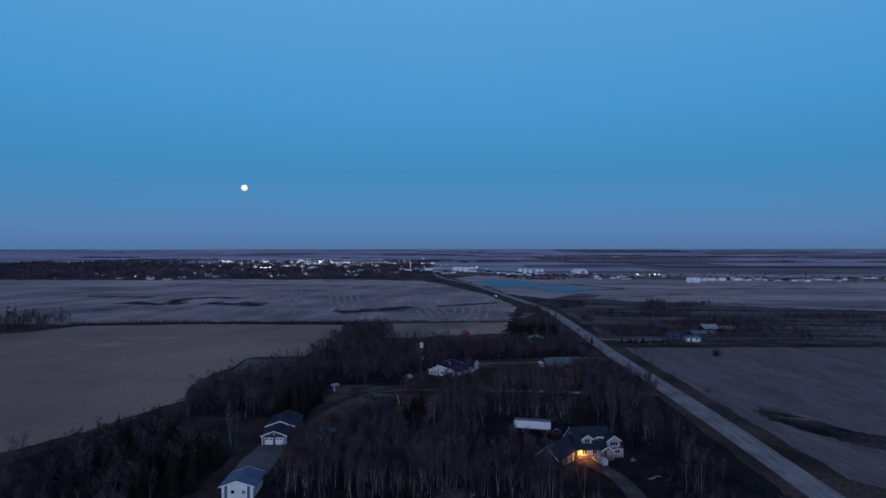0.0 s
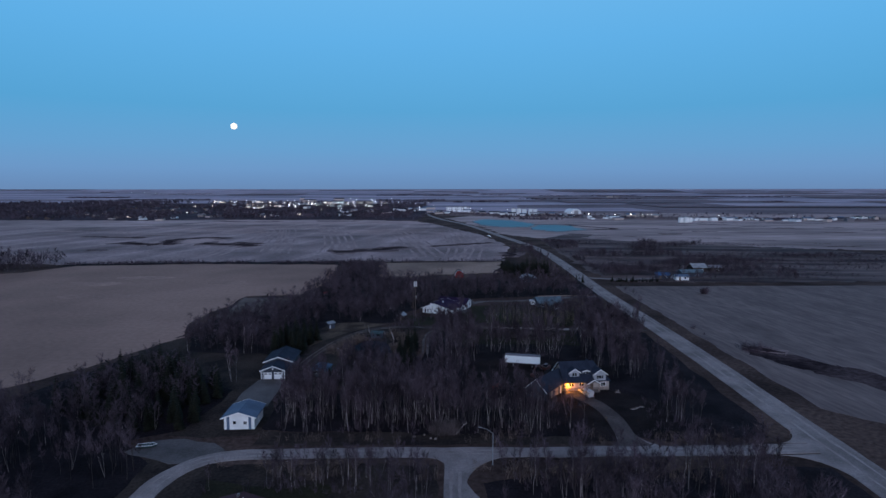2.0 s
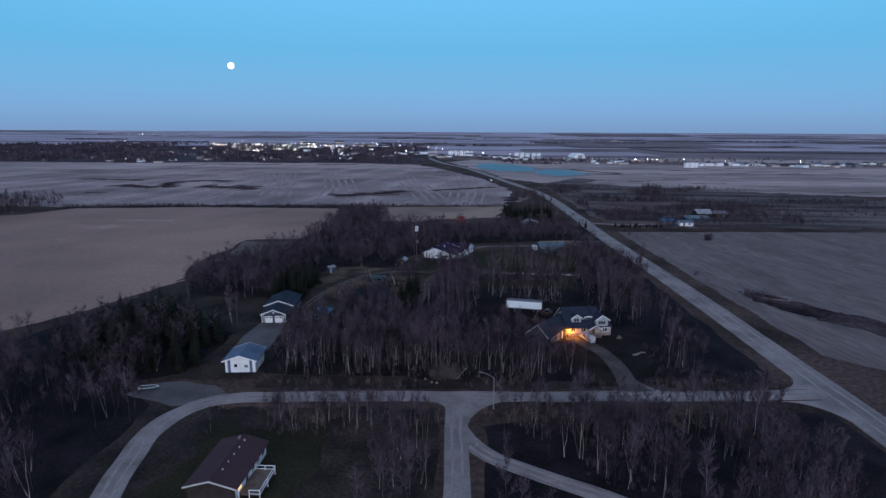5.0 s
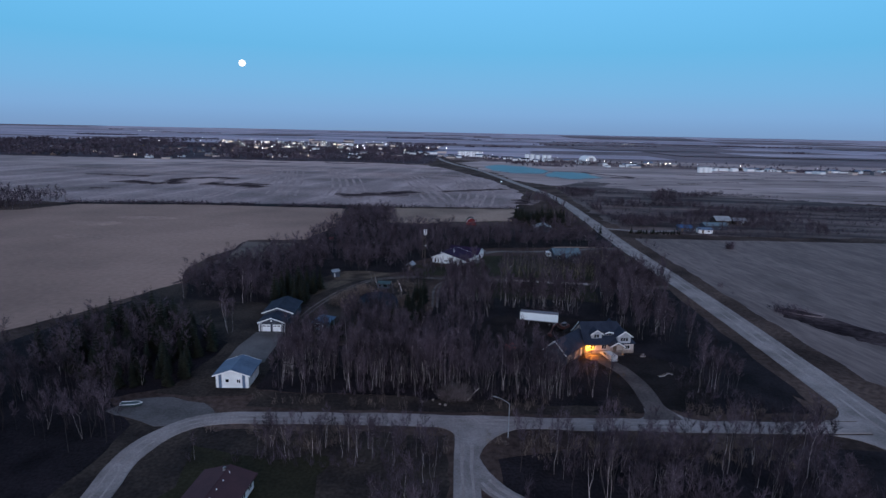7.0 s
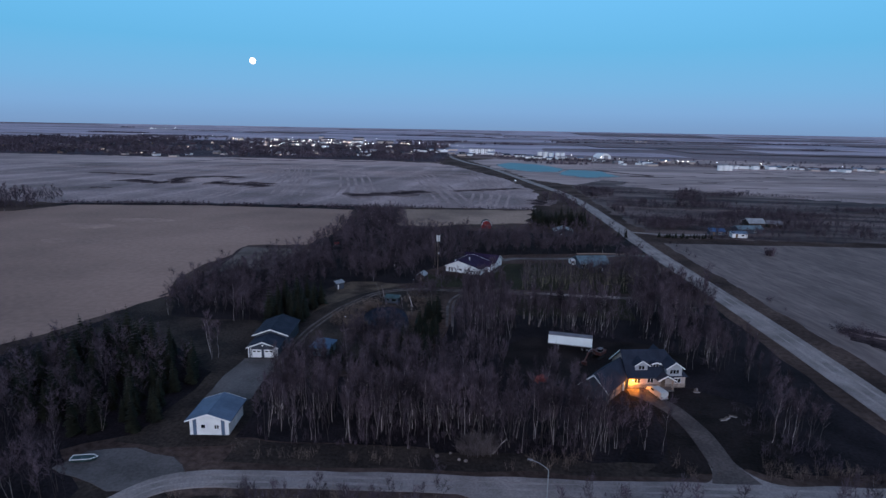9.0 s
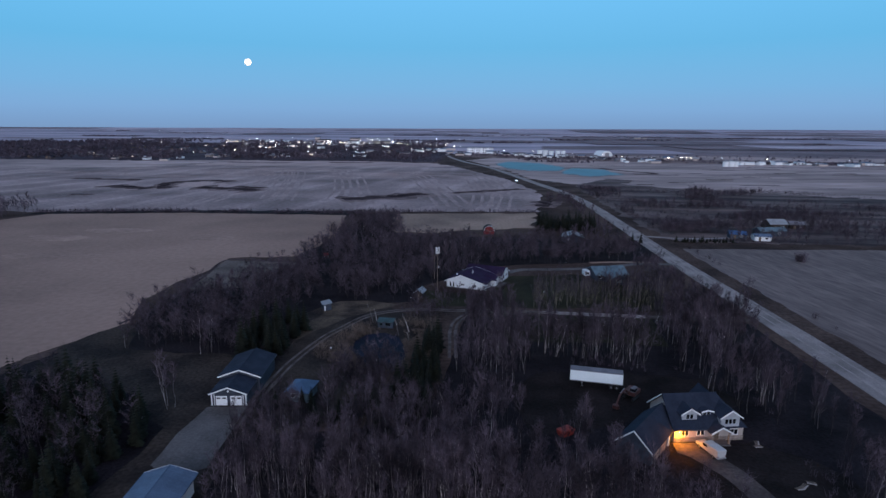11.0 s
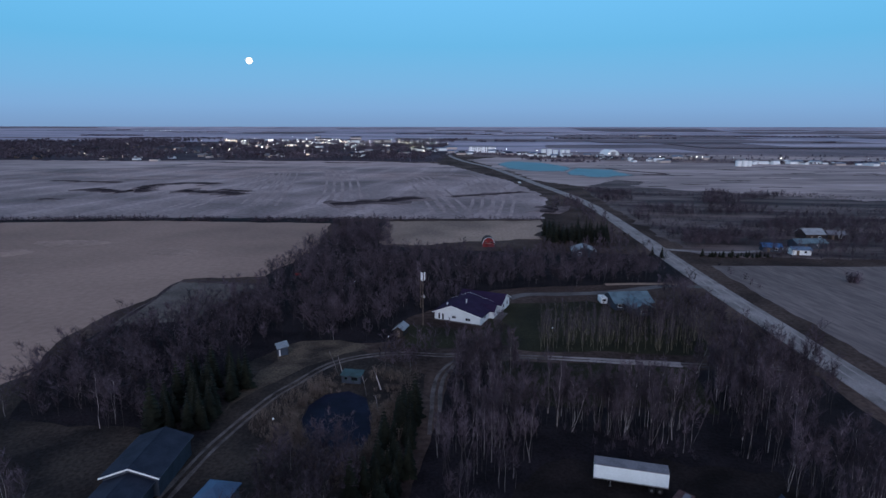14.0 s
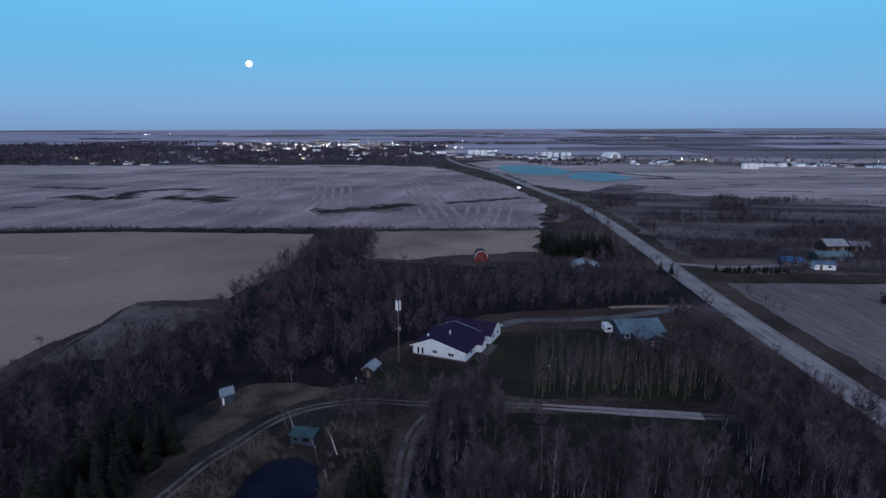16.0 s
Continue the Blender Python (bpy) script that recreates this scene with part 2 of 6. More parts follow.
M_townground = material("town_ground_mix", (0.078, 0.066, 0.08), 0.95, 0.4, 0.006, 30, 0.0, color2=(0.042, 0.036, 0.045), spec=0.02)
# dark soil, lightened with the rest of the far land for haze
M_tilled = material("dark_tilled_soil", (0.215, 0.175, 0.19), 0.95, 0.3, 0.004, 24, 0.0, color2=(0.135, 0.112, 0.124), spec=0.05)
M_pale_clay = material("pale_dry_clay", (0.43, 0.335, 0.315), 0.95, 0.25, 0.02, 14, 0.1, color2=(0.33, 0.257, 0.245), spec=0.05)
M_light = emitter("lit_lamp", (1.0, 0.76, 0.52), 26)
M_light_w = emitter("lit_white_lamp", (0.9, 0.95, 1.0), 30)
M_moon = emitter("moon_face", (1.0, 0.82, 0.62), 1.45)
M_amber = emitter("amber_bulb", (1.0, 0.5, 0.08), 30)
M_towngl = emitter("lit_town_window", (1.0, 0.78, 0.58), 2.0)
M_litglass = emitter("lit_window", (1.0, 0.6, 0.25), 1.2)


# ---- builders ----
def bm_box(bm, x0, y0, z0, x1, y1, z1, m=None):
    v = [bm.verts.new((x, y, z)) for z in (z0, z1) for x, y in ((x0, y0), (x1, y0), (x1, y1), (x0, y1))]
    for f in ((3, 2, 1, 0), (4, 5, 6, 7), (0, 1, 5, 4), (1, 2, 6, 5), (2, 3, 7, 6), (3, 0, 4, 7)):
        bm.faces.new([v[i] for i in f])
    if m is not None:
        bmesh.ops.transform(bm, matrix=m, verts=v)
    return v


def bm_slab(bm, pts, thick):
    """A plate: the flat polygon pts with its underside thick lower."""
    top = [bm.verts.new(p) for p in pts]
    low = [bm.verts.new((p[0], p[1], p[2] - thick)) for p in pts]
    bm.faces.new(top)
    bm.faces.new(low[::-1])
    k = len(pts)
    for i in range(k):
        bm.faces.new((top[i], low[i], low[(i + 1) % k], top[(i + 1) % k]))


def bm_tube(bm, a, b, r0, r1, sides=8, caps=True):
    a, b = Vector(a), Vector(b)
    q = (b - a).to_track_quat("Z", "Y").to_matrix()
    rings = []
    for p, r in ((a, r0), (b, r1)):
        rings.append([bm.verts.new(p + q @ Vector((r * math.cos(t), r * math.sin(t), 0)))
                      for t in (2 * math.pi * i / sides for i in range(sides))])
    for i in range(sides):
        j = (i + 1) % sides
        bm.faces.new((rings[0][i], rings[0][j], rings[1][j], rings[1][i]))
    if caps:
        bm.faces.new(rings[0][::-1])
        bm.faces.new(rings[1])


def mesh_of(name, bm, mat, bevel=0.0):
    if bevel:
        bmesh.ops.bevel(bm, geom=bm.edges[:], offset=bevel, segments=1, affect="EDGES")
    bmesh.ops.recalc_face_normals(bm, faces=bm.faces[:])
    me = bpy.data.meshes.new(name)
    bm.to_mesh(me)
    bm.free()
    me.materials.append(mat)
    return me


def part(name, bm, mat, parent, label="", bevel=0.0):
    ob = new(name, mesh_of(name, bm, mat, bevel))
    ob.parent = parent
    return tagged(ob, label)


def thing(name, m, label, category, group="", kind=""):
    ob = new(name)
    ob.matrix_world = m
    return tagged(ob, label, category, group, kind)


def slab_thing(name, bm, mat, label, category, kind="structure"):
    return tagged(new(name, mesh_of(name, bm, mat)), label, category, kind=kind)


def bm_of():
    return bmesh.new()


def smooth(points, step=4.0):
    """A line through the points, rounded by Catmull-Rom."""
    p = [Vector(q) for q in points]
    p = [2 * p[0] - p[1]] + p + [2 * p[-1] - p[-2]]
    out = []
    for i in range(1, len(p) - 2):
        n = max(2, int((p[i + 1] - p[i]).length / step))
        for k in range(n):
            t = k / n
            out.append(0.5 * (2 * p[i] + (p[i + 1] - p[i - 1]) * t + (2 * p[i - 1] - 5 * p[i] + 4 * p[i + 1] - p[i + 2]) * t * t
                              + (3 * p[i] - p[i - 1] - 3 * p[i + 1] + p[i + 2]) * t ** 3))
    return out + [p[-2]]


def rise(x, y):
    """The land lies flat and climbs very gently far off."""
    return 0.0 if y < 2050 else 45.0 * ((y - 2050) / 3000) ** 2


def bm_ribbon(bm, line, width, z, shift=0.0, wob=0.25):
    line = [Vector((q[0], q[1])) for q in line]
    rows = []
    for i, p in enumerate(line):
        d = (line[min(i + 1, len(line) - 1)] - line[max(i - 1, 0)]).normalized()
        s = Vector((-d.y, d.x))
        e = wob * noise.noise((p.x * 0.13, p.y * 0.13, z * 50)), wob * noise.noise((p.x * 0.13, p.y * 0.13, 7 + z * 50))
        a, b = p + s * (shift + width / 2 + e[0]), p + s * (shift - width / 2 + e[1])
        rows.append([bm.verts.new((q.x, q.y, z + rise(q.x, q.y))) for q in (a, b)]
                    + [bm.verts.new((q.x, q.y, rise(q.x, q.y) - 0.1)) for q in (a + s * 0.3, b - s * 0.3)])
    for r, t in zip(rows, rows[1:]):
        bm.faces.new((r[0], r[1], t[1], t[0]))
        bm.faces.new((r[2], r[0], t[0], t[2]))
        bm.faces.new((r[1], r[3], t[3], t[1]))


def bm_patch(bm, poly, z, ragged=0.0, step=3.0):
    """A flat piece of land with a slightly ragged edge."""
    p = [Vector(q) for q in poly]
    edge = []
    for i, a in enumerate(p):
        b = p[(i + 1) % len(p)]
        n = max(1, int((b - a).length / step)) if ragged else 1
        for k in range(n):
            q = a.lerp(b, k / n)
            if ragged:
                w = noise.noise_vector((q.x * 0.08, q.y * 0.08, 3.1)) + 0.45 * noise.noise_vector((q.x * 0.31, q.y * 0.31, 8.1))
                q = q + Vector((w.x, w.y)) * ragged
            edge.append(q)
    n = len(edge)
    out = geometry.delaunay_2d_cdt(edge, [(i, (i + 1) % n) for i in range(n)], [list(range(n))], 1, 1e-4)
    v = [bm.verts.new((q.x, q.y, z)) for q in out[0]]
    for f in out[2]:
        bm.faces.new([v[i] for i in f])
    rim = [e for e in bm.edges if len(e.link_faces) == 1 and e.verts[0] in set(v)]
    low = {}
    for e in rim:
        for q in e.verts:
            if q not in low:
                low[q] = bm.verts.new((q.co.x, q.co.y, -0.08))
        a, b = e.verts
        bm.faces.new((a, b, low[b], low[a]))


# ---- ground, fields, water, roads ----
bm = bm_of()
rings, spokes = [12 * 1.17 ** i for i in range(41)], 96
prev = None
centre = bm.verts.new((0, 100, 0))
for r in rings:
    row = []
    for k in range(spokes):
        a = 2 * math.pi * k / spokes
        x, y = r * math.cos(a), 100 + r * math.sin(a)
        row.append(bm.verts.new((x, y, rise(x, y) - min(5.0, max(0.0, (y - 2050) * 0.01)))))
    for k in range(spokes):
        j = (k + 1) % spokes
        if prev:
            bm.faces.new((prev[k], row[k], row[j], prev[j]))
        else:
            bm.faces.new((centre, row[k], row[j]))
    prev = row
slab_thing("ground", bm, M_ground, "rough dead grass and scrub land reaching the horizon", "ground")

# strip colours raised and turned bluish to imitate haze near the horizon
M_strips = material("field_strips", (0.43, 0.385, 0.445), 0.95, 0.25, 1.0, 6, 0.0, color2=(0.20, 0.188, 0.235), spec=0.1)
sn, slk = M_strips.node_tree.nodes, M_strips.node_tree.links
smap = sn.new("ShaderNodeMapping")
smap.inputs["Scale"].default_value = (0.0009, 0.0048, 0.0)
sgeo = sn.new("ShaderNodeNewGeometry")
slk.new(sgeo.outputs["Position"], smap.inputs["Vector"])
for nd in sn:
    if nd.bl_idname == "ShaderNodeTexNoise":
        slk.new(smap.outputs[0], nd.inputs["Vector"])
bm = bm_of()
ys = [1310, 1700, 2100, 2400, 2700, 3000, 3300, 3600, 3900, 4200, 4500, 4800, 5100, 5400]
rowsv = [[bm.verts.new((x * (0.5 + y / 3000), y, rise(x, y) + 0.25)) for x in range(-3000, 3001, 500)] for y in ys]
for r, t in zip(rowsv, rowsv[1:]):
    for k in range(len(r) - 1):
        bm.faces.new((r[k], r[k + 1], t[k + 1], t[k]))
slab_thing("plain", bm, M_strips, "far plain of field strips, paled and blued for haze", "plain")

LANDS = [
    ("works_ground", M_damp, [(-30, 1190), (110, 1120), (210, 1085), (300, 1050), (420, 1020), (760, 985), (820, 1080), (430, 1130), (220, 1235), (0, 1330)], 0.32, 14.0, "dark trodden ground round the works and silos"),
    ("field", M_tilled, [(150, 1330), (900, 1240), (2200, 1500), (2400, 2040), (700, 2040), (210, 1900)], 0.33, 10.0, "wide dark tilled field beyond the works"),
    ("field", M_field_brown, [(-420, 300), (-294, 372), (-280, 404), (-196, 417), (-87, 416), (-76, 340), (-82, 296), (-110, 290), (-112, 229), (-104, 207), (-114, 178), (-130, 147), (-420, 60)], 0.04, 2.0, "bare brown ploughed field beside the woods"),
    ("field", M_field_far, [(-700, 415), (-289, 413), (-207, 429), (-98, 434), (40, 443), (56, 541), (36, 680), (-26, 880), (-80, 960), (-184, 1003), (-396, 1005), (-470, 840), (-700, 760)], 0.04, 4.0, "grey-brown stubble field with curving furrow lines"),
    ("field", M_field_yellow, [(-56, 425), (38, 436), (30, 378), (-20, 362), (-46, 356)], 0.04, 4.5, "pale dry hay field beyond the trees"),
    ("field", M_field_grey, [(96, 326), (420, 338), (420, 130), (118, 120), (99, 140)], 0.04, 1.5, "grey harrowed field beside the gravel road"),
    ("field", M_meadow_dry, [(150, 640), (330, 540), (700, 480), (900, 700), (560, 880), (300, 860), (215, 780)], 0.055, 14.0, "wide dry grass field in front of the ponds"),
    ("verge", M_litter_shade, [(-294, 400), (-196, 413), (-87, 412), (-80, 434), (-98, 436), (-207, 431), (-290, 415)], 0.035, 1.5, "dark weedy strip between two fields"),
    ("lawn", M_lawn, [(-20, 229), (60, 229), (62, 262), (36, 272), (8, 268), (0, 242), (-20, 246)], 0.03, 1.5, "dark green lawn round the white bungalow"),
    ("lawn", M_lawn, [(-50, 62), (-24, 62), (-20, 98), (-46, 98)], 0.03, 4.0, "dark lawn round the maroon-roofed home"),
    ("lawn", M_yardgrass, [(-110, 198), (-104, 205), (-92, 189), (-66, 184), (-60, 184), (-60, 160), (-74, 162), (-106, 170)], 0.03, 3.0, "dim dead grass between the spruces and the wood"),
    ("lawn", M_slope, [(-51, 192), (-47, 204), (-43, 211), (-38, 218), (-30, 225), (-28, 229), (-38, 234), (-48, 232), (-52, 222), (-51, 208)], 0.03, 3.6, "dry grass slope beside the farm track"),
    ("yard", M_soil, [(8, 150), (28, 158), (52, 168), (50, 180), (12, 180), (4, 168)], 0.03, 4.0, "bare dark soil yard under the white trailer"),
    ("yard", M_soil, [(31, 118), (36, 140), (28, 152), (50, 153), (60, 140), (52, 119)], 0.025, 3.5, "bare soil yard along the driveway"),
    ("field", M_pale_clay, [(-430, 872), (-276, 885), (-130, 890), (-30, 895), (-75, 985), (-184, 1012), (-400, 1015)], 0.07, 8.0, "pale grass strip at the edge of town"),
    ("lawn", M_lawn, [(4, 200), (48, 199), (50, 221), (5, 222)], 0.03, 1.5, "dark low clearing beside the lane"),
    ("meadow", M_rough, [(-110, 286), (-76, 283), (-86, 262), (-84, 246), (-106, 239)], 0.06, 1.2, "grassy corner between field and wood"),
    ("wet_meadow", M_meadow, [(97, 345), (150, 340), (320, 350), (420, 380), (400, 470), (290, 600), (200, 660), (150, 720), (98, 630), (93, 500)], 0.03, 6.0, "dark wet meadow full of scrub"),
    ("wood_floor", M_litter_shade, [(-8, 122), (30, 121.5), (60, 121), (76, 121.5), (77, 150), (77, 219), (40, 219.5), (-6, 219), (-8, 190), (-12, 160)], 0.012, 1.5, "leaf litter round the house yard, in the shade-darkened colour"),
    ("yard", M_yardgrass, [(-66, 119), (-44, 120), (-44, 150), (-20, 158), (-12, 166), (-12, 214), (-26, 222), (-36, 232), (-48, 230), (-60, 212), (-62, 186), (-74, 162), (-64, 150)], 0.014, 2.0, "dim dead grass round the garages and pond"),
    ("yard", M_yardgrass, [(-52, 50), (-1, 50), (-1, 107), (-26, 107), (-44, 106), (-51, 100)], 0.012, 1.0, "dim dead grass south of the side road"),
    ("verge", M_yardgrass, [(-44, 115), (36, 117.5), (36, 124), (-44, 122)], 0.011, 0.8, "weedy verge along the side road"),
    ("verge", M_yardgrass, [(-68, 50), (-40, 50), (-44, 104), (-58, 111), (-68, 106)], 0.009, 0.6, "weedy verge along the bend of the side road"),
    ("grassland", M_meadow_dry, [(-1500, 640), (-700, 760), (-470, 840), (-396, 1005), (-400, 1016), (-560, 985), (-1500, 992)], 0.03, 8.0, "dry grassland at the edge of the town"),
    ("town_ground", M_townground, [(-1900, 1000), (-560, 985), (-400, 1022), (-184, 1020), (-70, 1010), (-60, 1250), (-85, 1700), (-110, 2040), (-1900, 2040)], 0.4, 20.0, "dark built-up ground under the town's trees"),
    ("wood_floor", M_litter_shade, [(-45, 122.5), (33, 123.5), (28, 140), (10, 149), (3, 158), (-46, 148)], 0.02, 1.0, "leaf litter under the bare trees, its colour darkened for shade"),
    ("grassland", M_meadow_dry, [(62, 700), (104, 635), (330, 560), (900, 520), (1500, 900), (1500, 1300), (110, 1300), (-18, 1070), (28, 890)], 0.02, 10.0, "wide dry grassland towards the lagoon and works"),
    ("wood_floor", M_litter_shade, [(-6, 164), (4, 166), (12, 183), (50, 183), (60, 150), (78, 128), (78, 218), (51, 219), (48, 198), (3, 199), (2, 219), (-5, 219)], 0.02, 1.0, "leaf litter under the bare trees, its colour darkened for shade"),
    ("wood_floor", M_litter_shade, [(6, 55), (81, 55), (81, 108), (60, 107), (22, 104), (8, 100)], 0.02, 1.0, "leaf litter under the bare trees, its colour darkened for shade"),
    ("wood_floor", M_litter_shade, [(-130, 55), (-62, 55), (-62, 106), (-74, 116), (-64, 122), (-62, 150), (-74, 160), (-61, 186), (-58, 214), (-50, 228), (-22, 233), (-22, 252), (6, 284), (68, 299), (82, 300), (80, 345), (-14, 348), (-46, 356), (-56, 425), (-74, 424), (-78, 330), (-82, 296), (-74, 282), (-86, 256), (-106, 238), (-102, 206), (-118, 150)], 0.02, 1.5, "leaf litter under the bare trees, its colour darkened for shade"),
]
for name, mat, poly, z, ragged, label in LANDS:
    bm = bm_of()
    bm_patch(bm, poly, z, ragged)
    slab_thing(name, bm, mat, label, name.replace("_", " "))

HOLLOWS = [([(-352, 582), (-328, 568), (-304, 556)], 14), ([(-290, 560), (-305, 590), (-312, 615), (-285, 645), (-259, 632)], 11),
           ([(-264, 573), (-230, 567), (-197, 556)], 16), ([(-232, 583), (-215, 580), (-200, 574)], 6), ([(-440, 650), (-425, 652), (-410, 650)], 7), ([(-408, 642), (-385, 644), (-360, 642)], 8), ([(-340, 508), (-332, 511), (-322, 509)], 5), ([(44, 470), (50, 485), (51, 500)], 9), ([(-108, 498), (-80, 514), (-47, 541)], 15), ([(-22, 552), (10, 570), (38, 590)], 7),
           ([(109, 198), (113, 194), (118, 190)], 3), ([(-350, 1012), (-318, 1006), (-280, 1009)], 9), ([(-240, 975), (-205, 968), (-170, 972)], 8), ([(-120, 985), (-92, 990), (-70, 1000)], 10), ([(-400, 960), (-350, 952), (-300, 956)], 6)]
for line, width in HOLLOWS:
    ends = [Vector(line[0]) * 1.1 - Vector(line[1]) * 0.1, Vector(line[-1]) * 1.1 - Vector(line[-2]) * 0.1]
    bm = bm_of()
    bm_ribbon(bm, smooth([ends[0]] + line + [ends[1]], 6), width * 1.9, 0.19, 0.0, width * 1.3)
    slab_thing("damp_ground", bm, M_damp, "damp darker stubble round a wet hollow", "wet hollow")
    bm = bm_of()
    bm_ribbon(bm, smooth(line, 6), width, 0.2, 0.0, width * 0.7)
    slab_thing("wet_hollow", bm, M_marsh, "dark wet hollow in the open field", "wet hollow")

bm = bm_of()
bm_patch(bm, [(107, 197), (113, 197), (117, 189), (122, 181), (130, 173), (134, 163), (125, 160), (116, 168), (110, 178), (105, 188)], 0.08, 4.0, 1.0)
slab_thing("wet_hollow", bm, M_marsh, "dark wet hollow in the open field", "wet hollow")
bm = bm_of()
bm_patch(bm, [(118, 172), (127, 178), (134, 172), (134, 160), (128, 152), (121, 160)], 0.085, 5.0, 1.0)
slab_thing("wet_hollow", bm, M_marsh, "dark wet hollow in the open field", "wet hollow")
M_dryspot = material("dry_soil_spots", (0.345, 0.243, 0.197), 0.95, 0.2, 0.03, 14, 0.1, color2=(0.25, 0.176, 0.145), spec=0.05)
for x, y, a, b in ((-216, 327, 16, 9), (-199, 350, 20, 8), (-190, 288, 22, 7), (-139, 335, 14, 7)):
    bm = bm_of()
    bm_patch(bm, [(x + a * math.cos(t), y + b * math.sin(t)) for t in (math.pi * i / 10 for i in range(20))], 0.07, 5.0, 2.0)
    slab_thing("dry_patch", bm, M_dryspot, "paler dry patch in the ploughed field", "field")
# small dark wet streaks strewn over the dry pasture
dash = np.random.default_rng(31)
for i in range(46):
    x, y = dash.uniform(170, 620), dash.uniform(560, 960)
    ln, a = dash.uniform(8, 26), dash.normal() * 0.12
    bm = bm_of()
    bm_ribbon(bm, smooth([(x - ln, y - ln * a), (x, y), (x + ln, y + ln * a)], 4), dash.uniform(2.0, 5.5), 0.1, 0.0, 3.0)
    slab_thing("wet_streak", bm, M_marsh, "dark wet streak in the dry pasture", "wet hollow")
bm = bm_of()
bm_ribbon(bm, smooth([(176, 884), (196, 842), (222, 812), (226, 792), (196, 786)], 5), 7.0, 0.35, 0.0, 2.0)
slab_thing("bank", bm, M_marsh, "dark earth bank round the lagoon", "bank")
bm = bm_of()
bm_patch(bm, [(-290, 578), (-301, 612), (-290, 636), (-268, 636), (-250, 612), (-246, 590), (-264, 583)], 0.08, 3.0)
slab_thing("dry_patch", bm, M_pale_clay, "pale dry knoll ringed by a wet hollow", "field")
# pale lines that the seeder left, bending at the headland
furrow_z = 0.1
for line in ([(-254, 809), (-208, 657), (-181, 556), (-172, 518)], [(-227, 765), (-197, 658), (-171, 557), (-160, 512)], [(-183, 795), (-147, 662), (-123, 561), (-116, 515)],
             [(-174, 796), (-139, 662), (-115, 561), (-106, 516)], [(-160, 779), (-131, 663), (-103, 542)], [(-66, 681), (-51, 613), (-38, 547), (-28, 495)],
             [(-64, 723), (-46, 640), (-32, 568), (-22, 512)], [(-8, 706), (0, 617), (3, 550), (2, 497)], [(3, 743), (16, 618), (19, 532), (15, 483)], [(-360, 770), (-301, 800), (-240, 806)],
             [(-242, 723), (-214, 590), (-211, 515)], [(-420, 700), (-330, 690), (-262, 716)]):
    bm = bm_of()
    furrow_z += 0.006
    p, q = [Vector(v) for v in line[:2]], [Vector(v) for v in line[-2:]]
    line = [p[0] + Vector((-130, 34)), p[0] + Vector((-52, 30)), p[0] + Vector((-14, 20))] + line + [q[1] + (q[1] - q[0]) * 0.6]
    for k, shift in enumerate((-7.5, 0.0, 8.0)):
        bm_ribbon(bm, smooth(line, 8)[k:], 2.2, furrow_z + 0.002 * k, shift, 1.0)
    slab_thing("furrow_line", bm, M_furrow, "pale seeding lines in the stubble", "furrow line")

for line, width, mat, nm, label in (([(-76, 284), (-95, 286.5), (-110, 286), (-107, 262), (-105, 240), (-103, 222), (-106, 205)], 1.1, M_marsh, "ditch", "dark ditch along the field's edge"),
                                    ([(46, 293.5), (58, 295.5), (74, 296)], 2.0, M_field_yellow, "bank", "pale grass bank above the lane")):
    bm = bm_of()
    bm_ribbon(bm, smooth(line, 3), width, 0.1, 0.0, 0.5)
    slab_thing(nm, bm, mat, label, nm)

WATERS = [
    ("pond", M_pond, [(-35.2, 190), (-35.4, 196.5), (-33, 201.5), (-28, 203.3), (-23.5, 200.8), (-21.3, 194), (-20.2, 187), (-20.4, 181), (-25, 179.5), (-31.5, 183)], 0.05, 1.0, "still dark pond ringed with scrub"),
    ("lagoon", M_lagoon, [(29, 972), (56, 1035), (101, 1000), (128, 905), (112, 830), (68, 826), (38, 880)], 0.3, 6.0, "pale blue lagoon beyond the gravel road"),
    ("lagoon", M_lagoon, [(136, 885), (176, 862), (180, 776), (134, 742), (108, 790), (116, 826)], 0.3, 6.0, "pale blue lagoon beyond the gravel road"),
]
for name, mat, poly, z, ragged, label in WATERS:
    bm = bm_of()
    bm_patch(bm, poly, z, ragged)
    slab_thing(name, bm, mat, label, "pond")

MAIN = smooth([(87, -200), (87, 0), (87, 120), (87.3, 180), (86.4, 230), (84.5, 296), (84.2, 345), (84.6, 390), (80.5, 532), (56, 679), (18, 887), (-25, 1040), (-60, 1250), (-80, 1600)], 10)
CROSS = smooth([(88, 117), (75, 116), (55, 114.6), (36, 114), (14, 113), (-12, 112.3), (-28, 111.5), (-44, 110.5), (-52, 107.5), (-56, 101), (-56.8, 92), (-55, 82), (-53, 72), (-50, 55), (-48, 30), (-47, 0), (-47, -200)], 2)
SOUTH = smooth([(2.2, 113), (2.2, 100), (2.4, 75), (2, 40), (2, 0), (2, -200)], 3)
BRANCH = smooth([(2.4, 100), (4.2, 95), (8.5, 89.3), (15.5, 84.6), (23, 80.2), (29, 76.5), (40, 68), (60, 58), (74, 53.5), (86, 52)], 2)
DRIVE = smooth([(42, 114), (42.4, 125), (42, 134.5), (40, 142), (37, 147), (36, 149.5)], 2)
LANE = smooth([(-9, 224.6), (10, 225), (27, 224.2), (43, 223), (72, 222), (84, 222)], 3)
LANE_N = smooth([(10, 274), (16, 279), (30, 280.5), (46, 284), (68, 293), (85, 292)], 3)
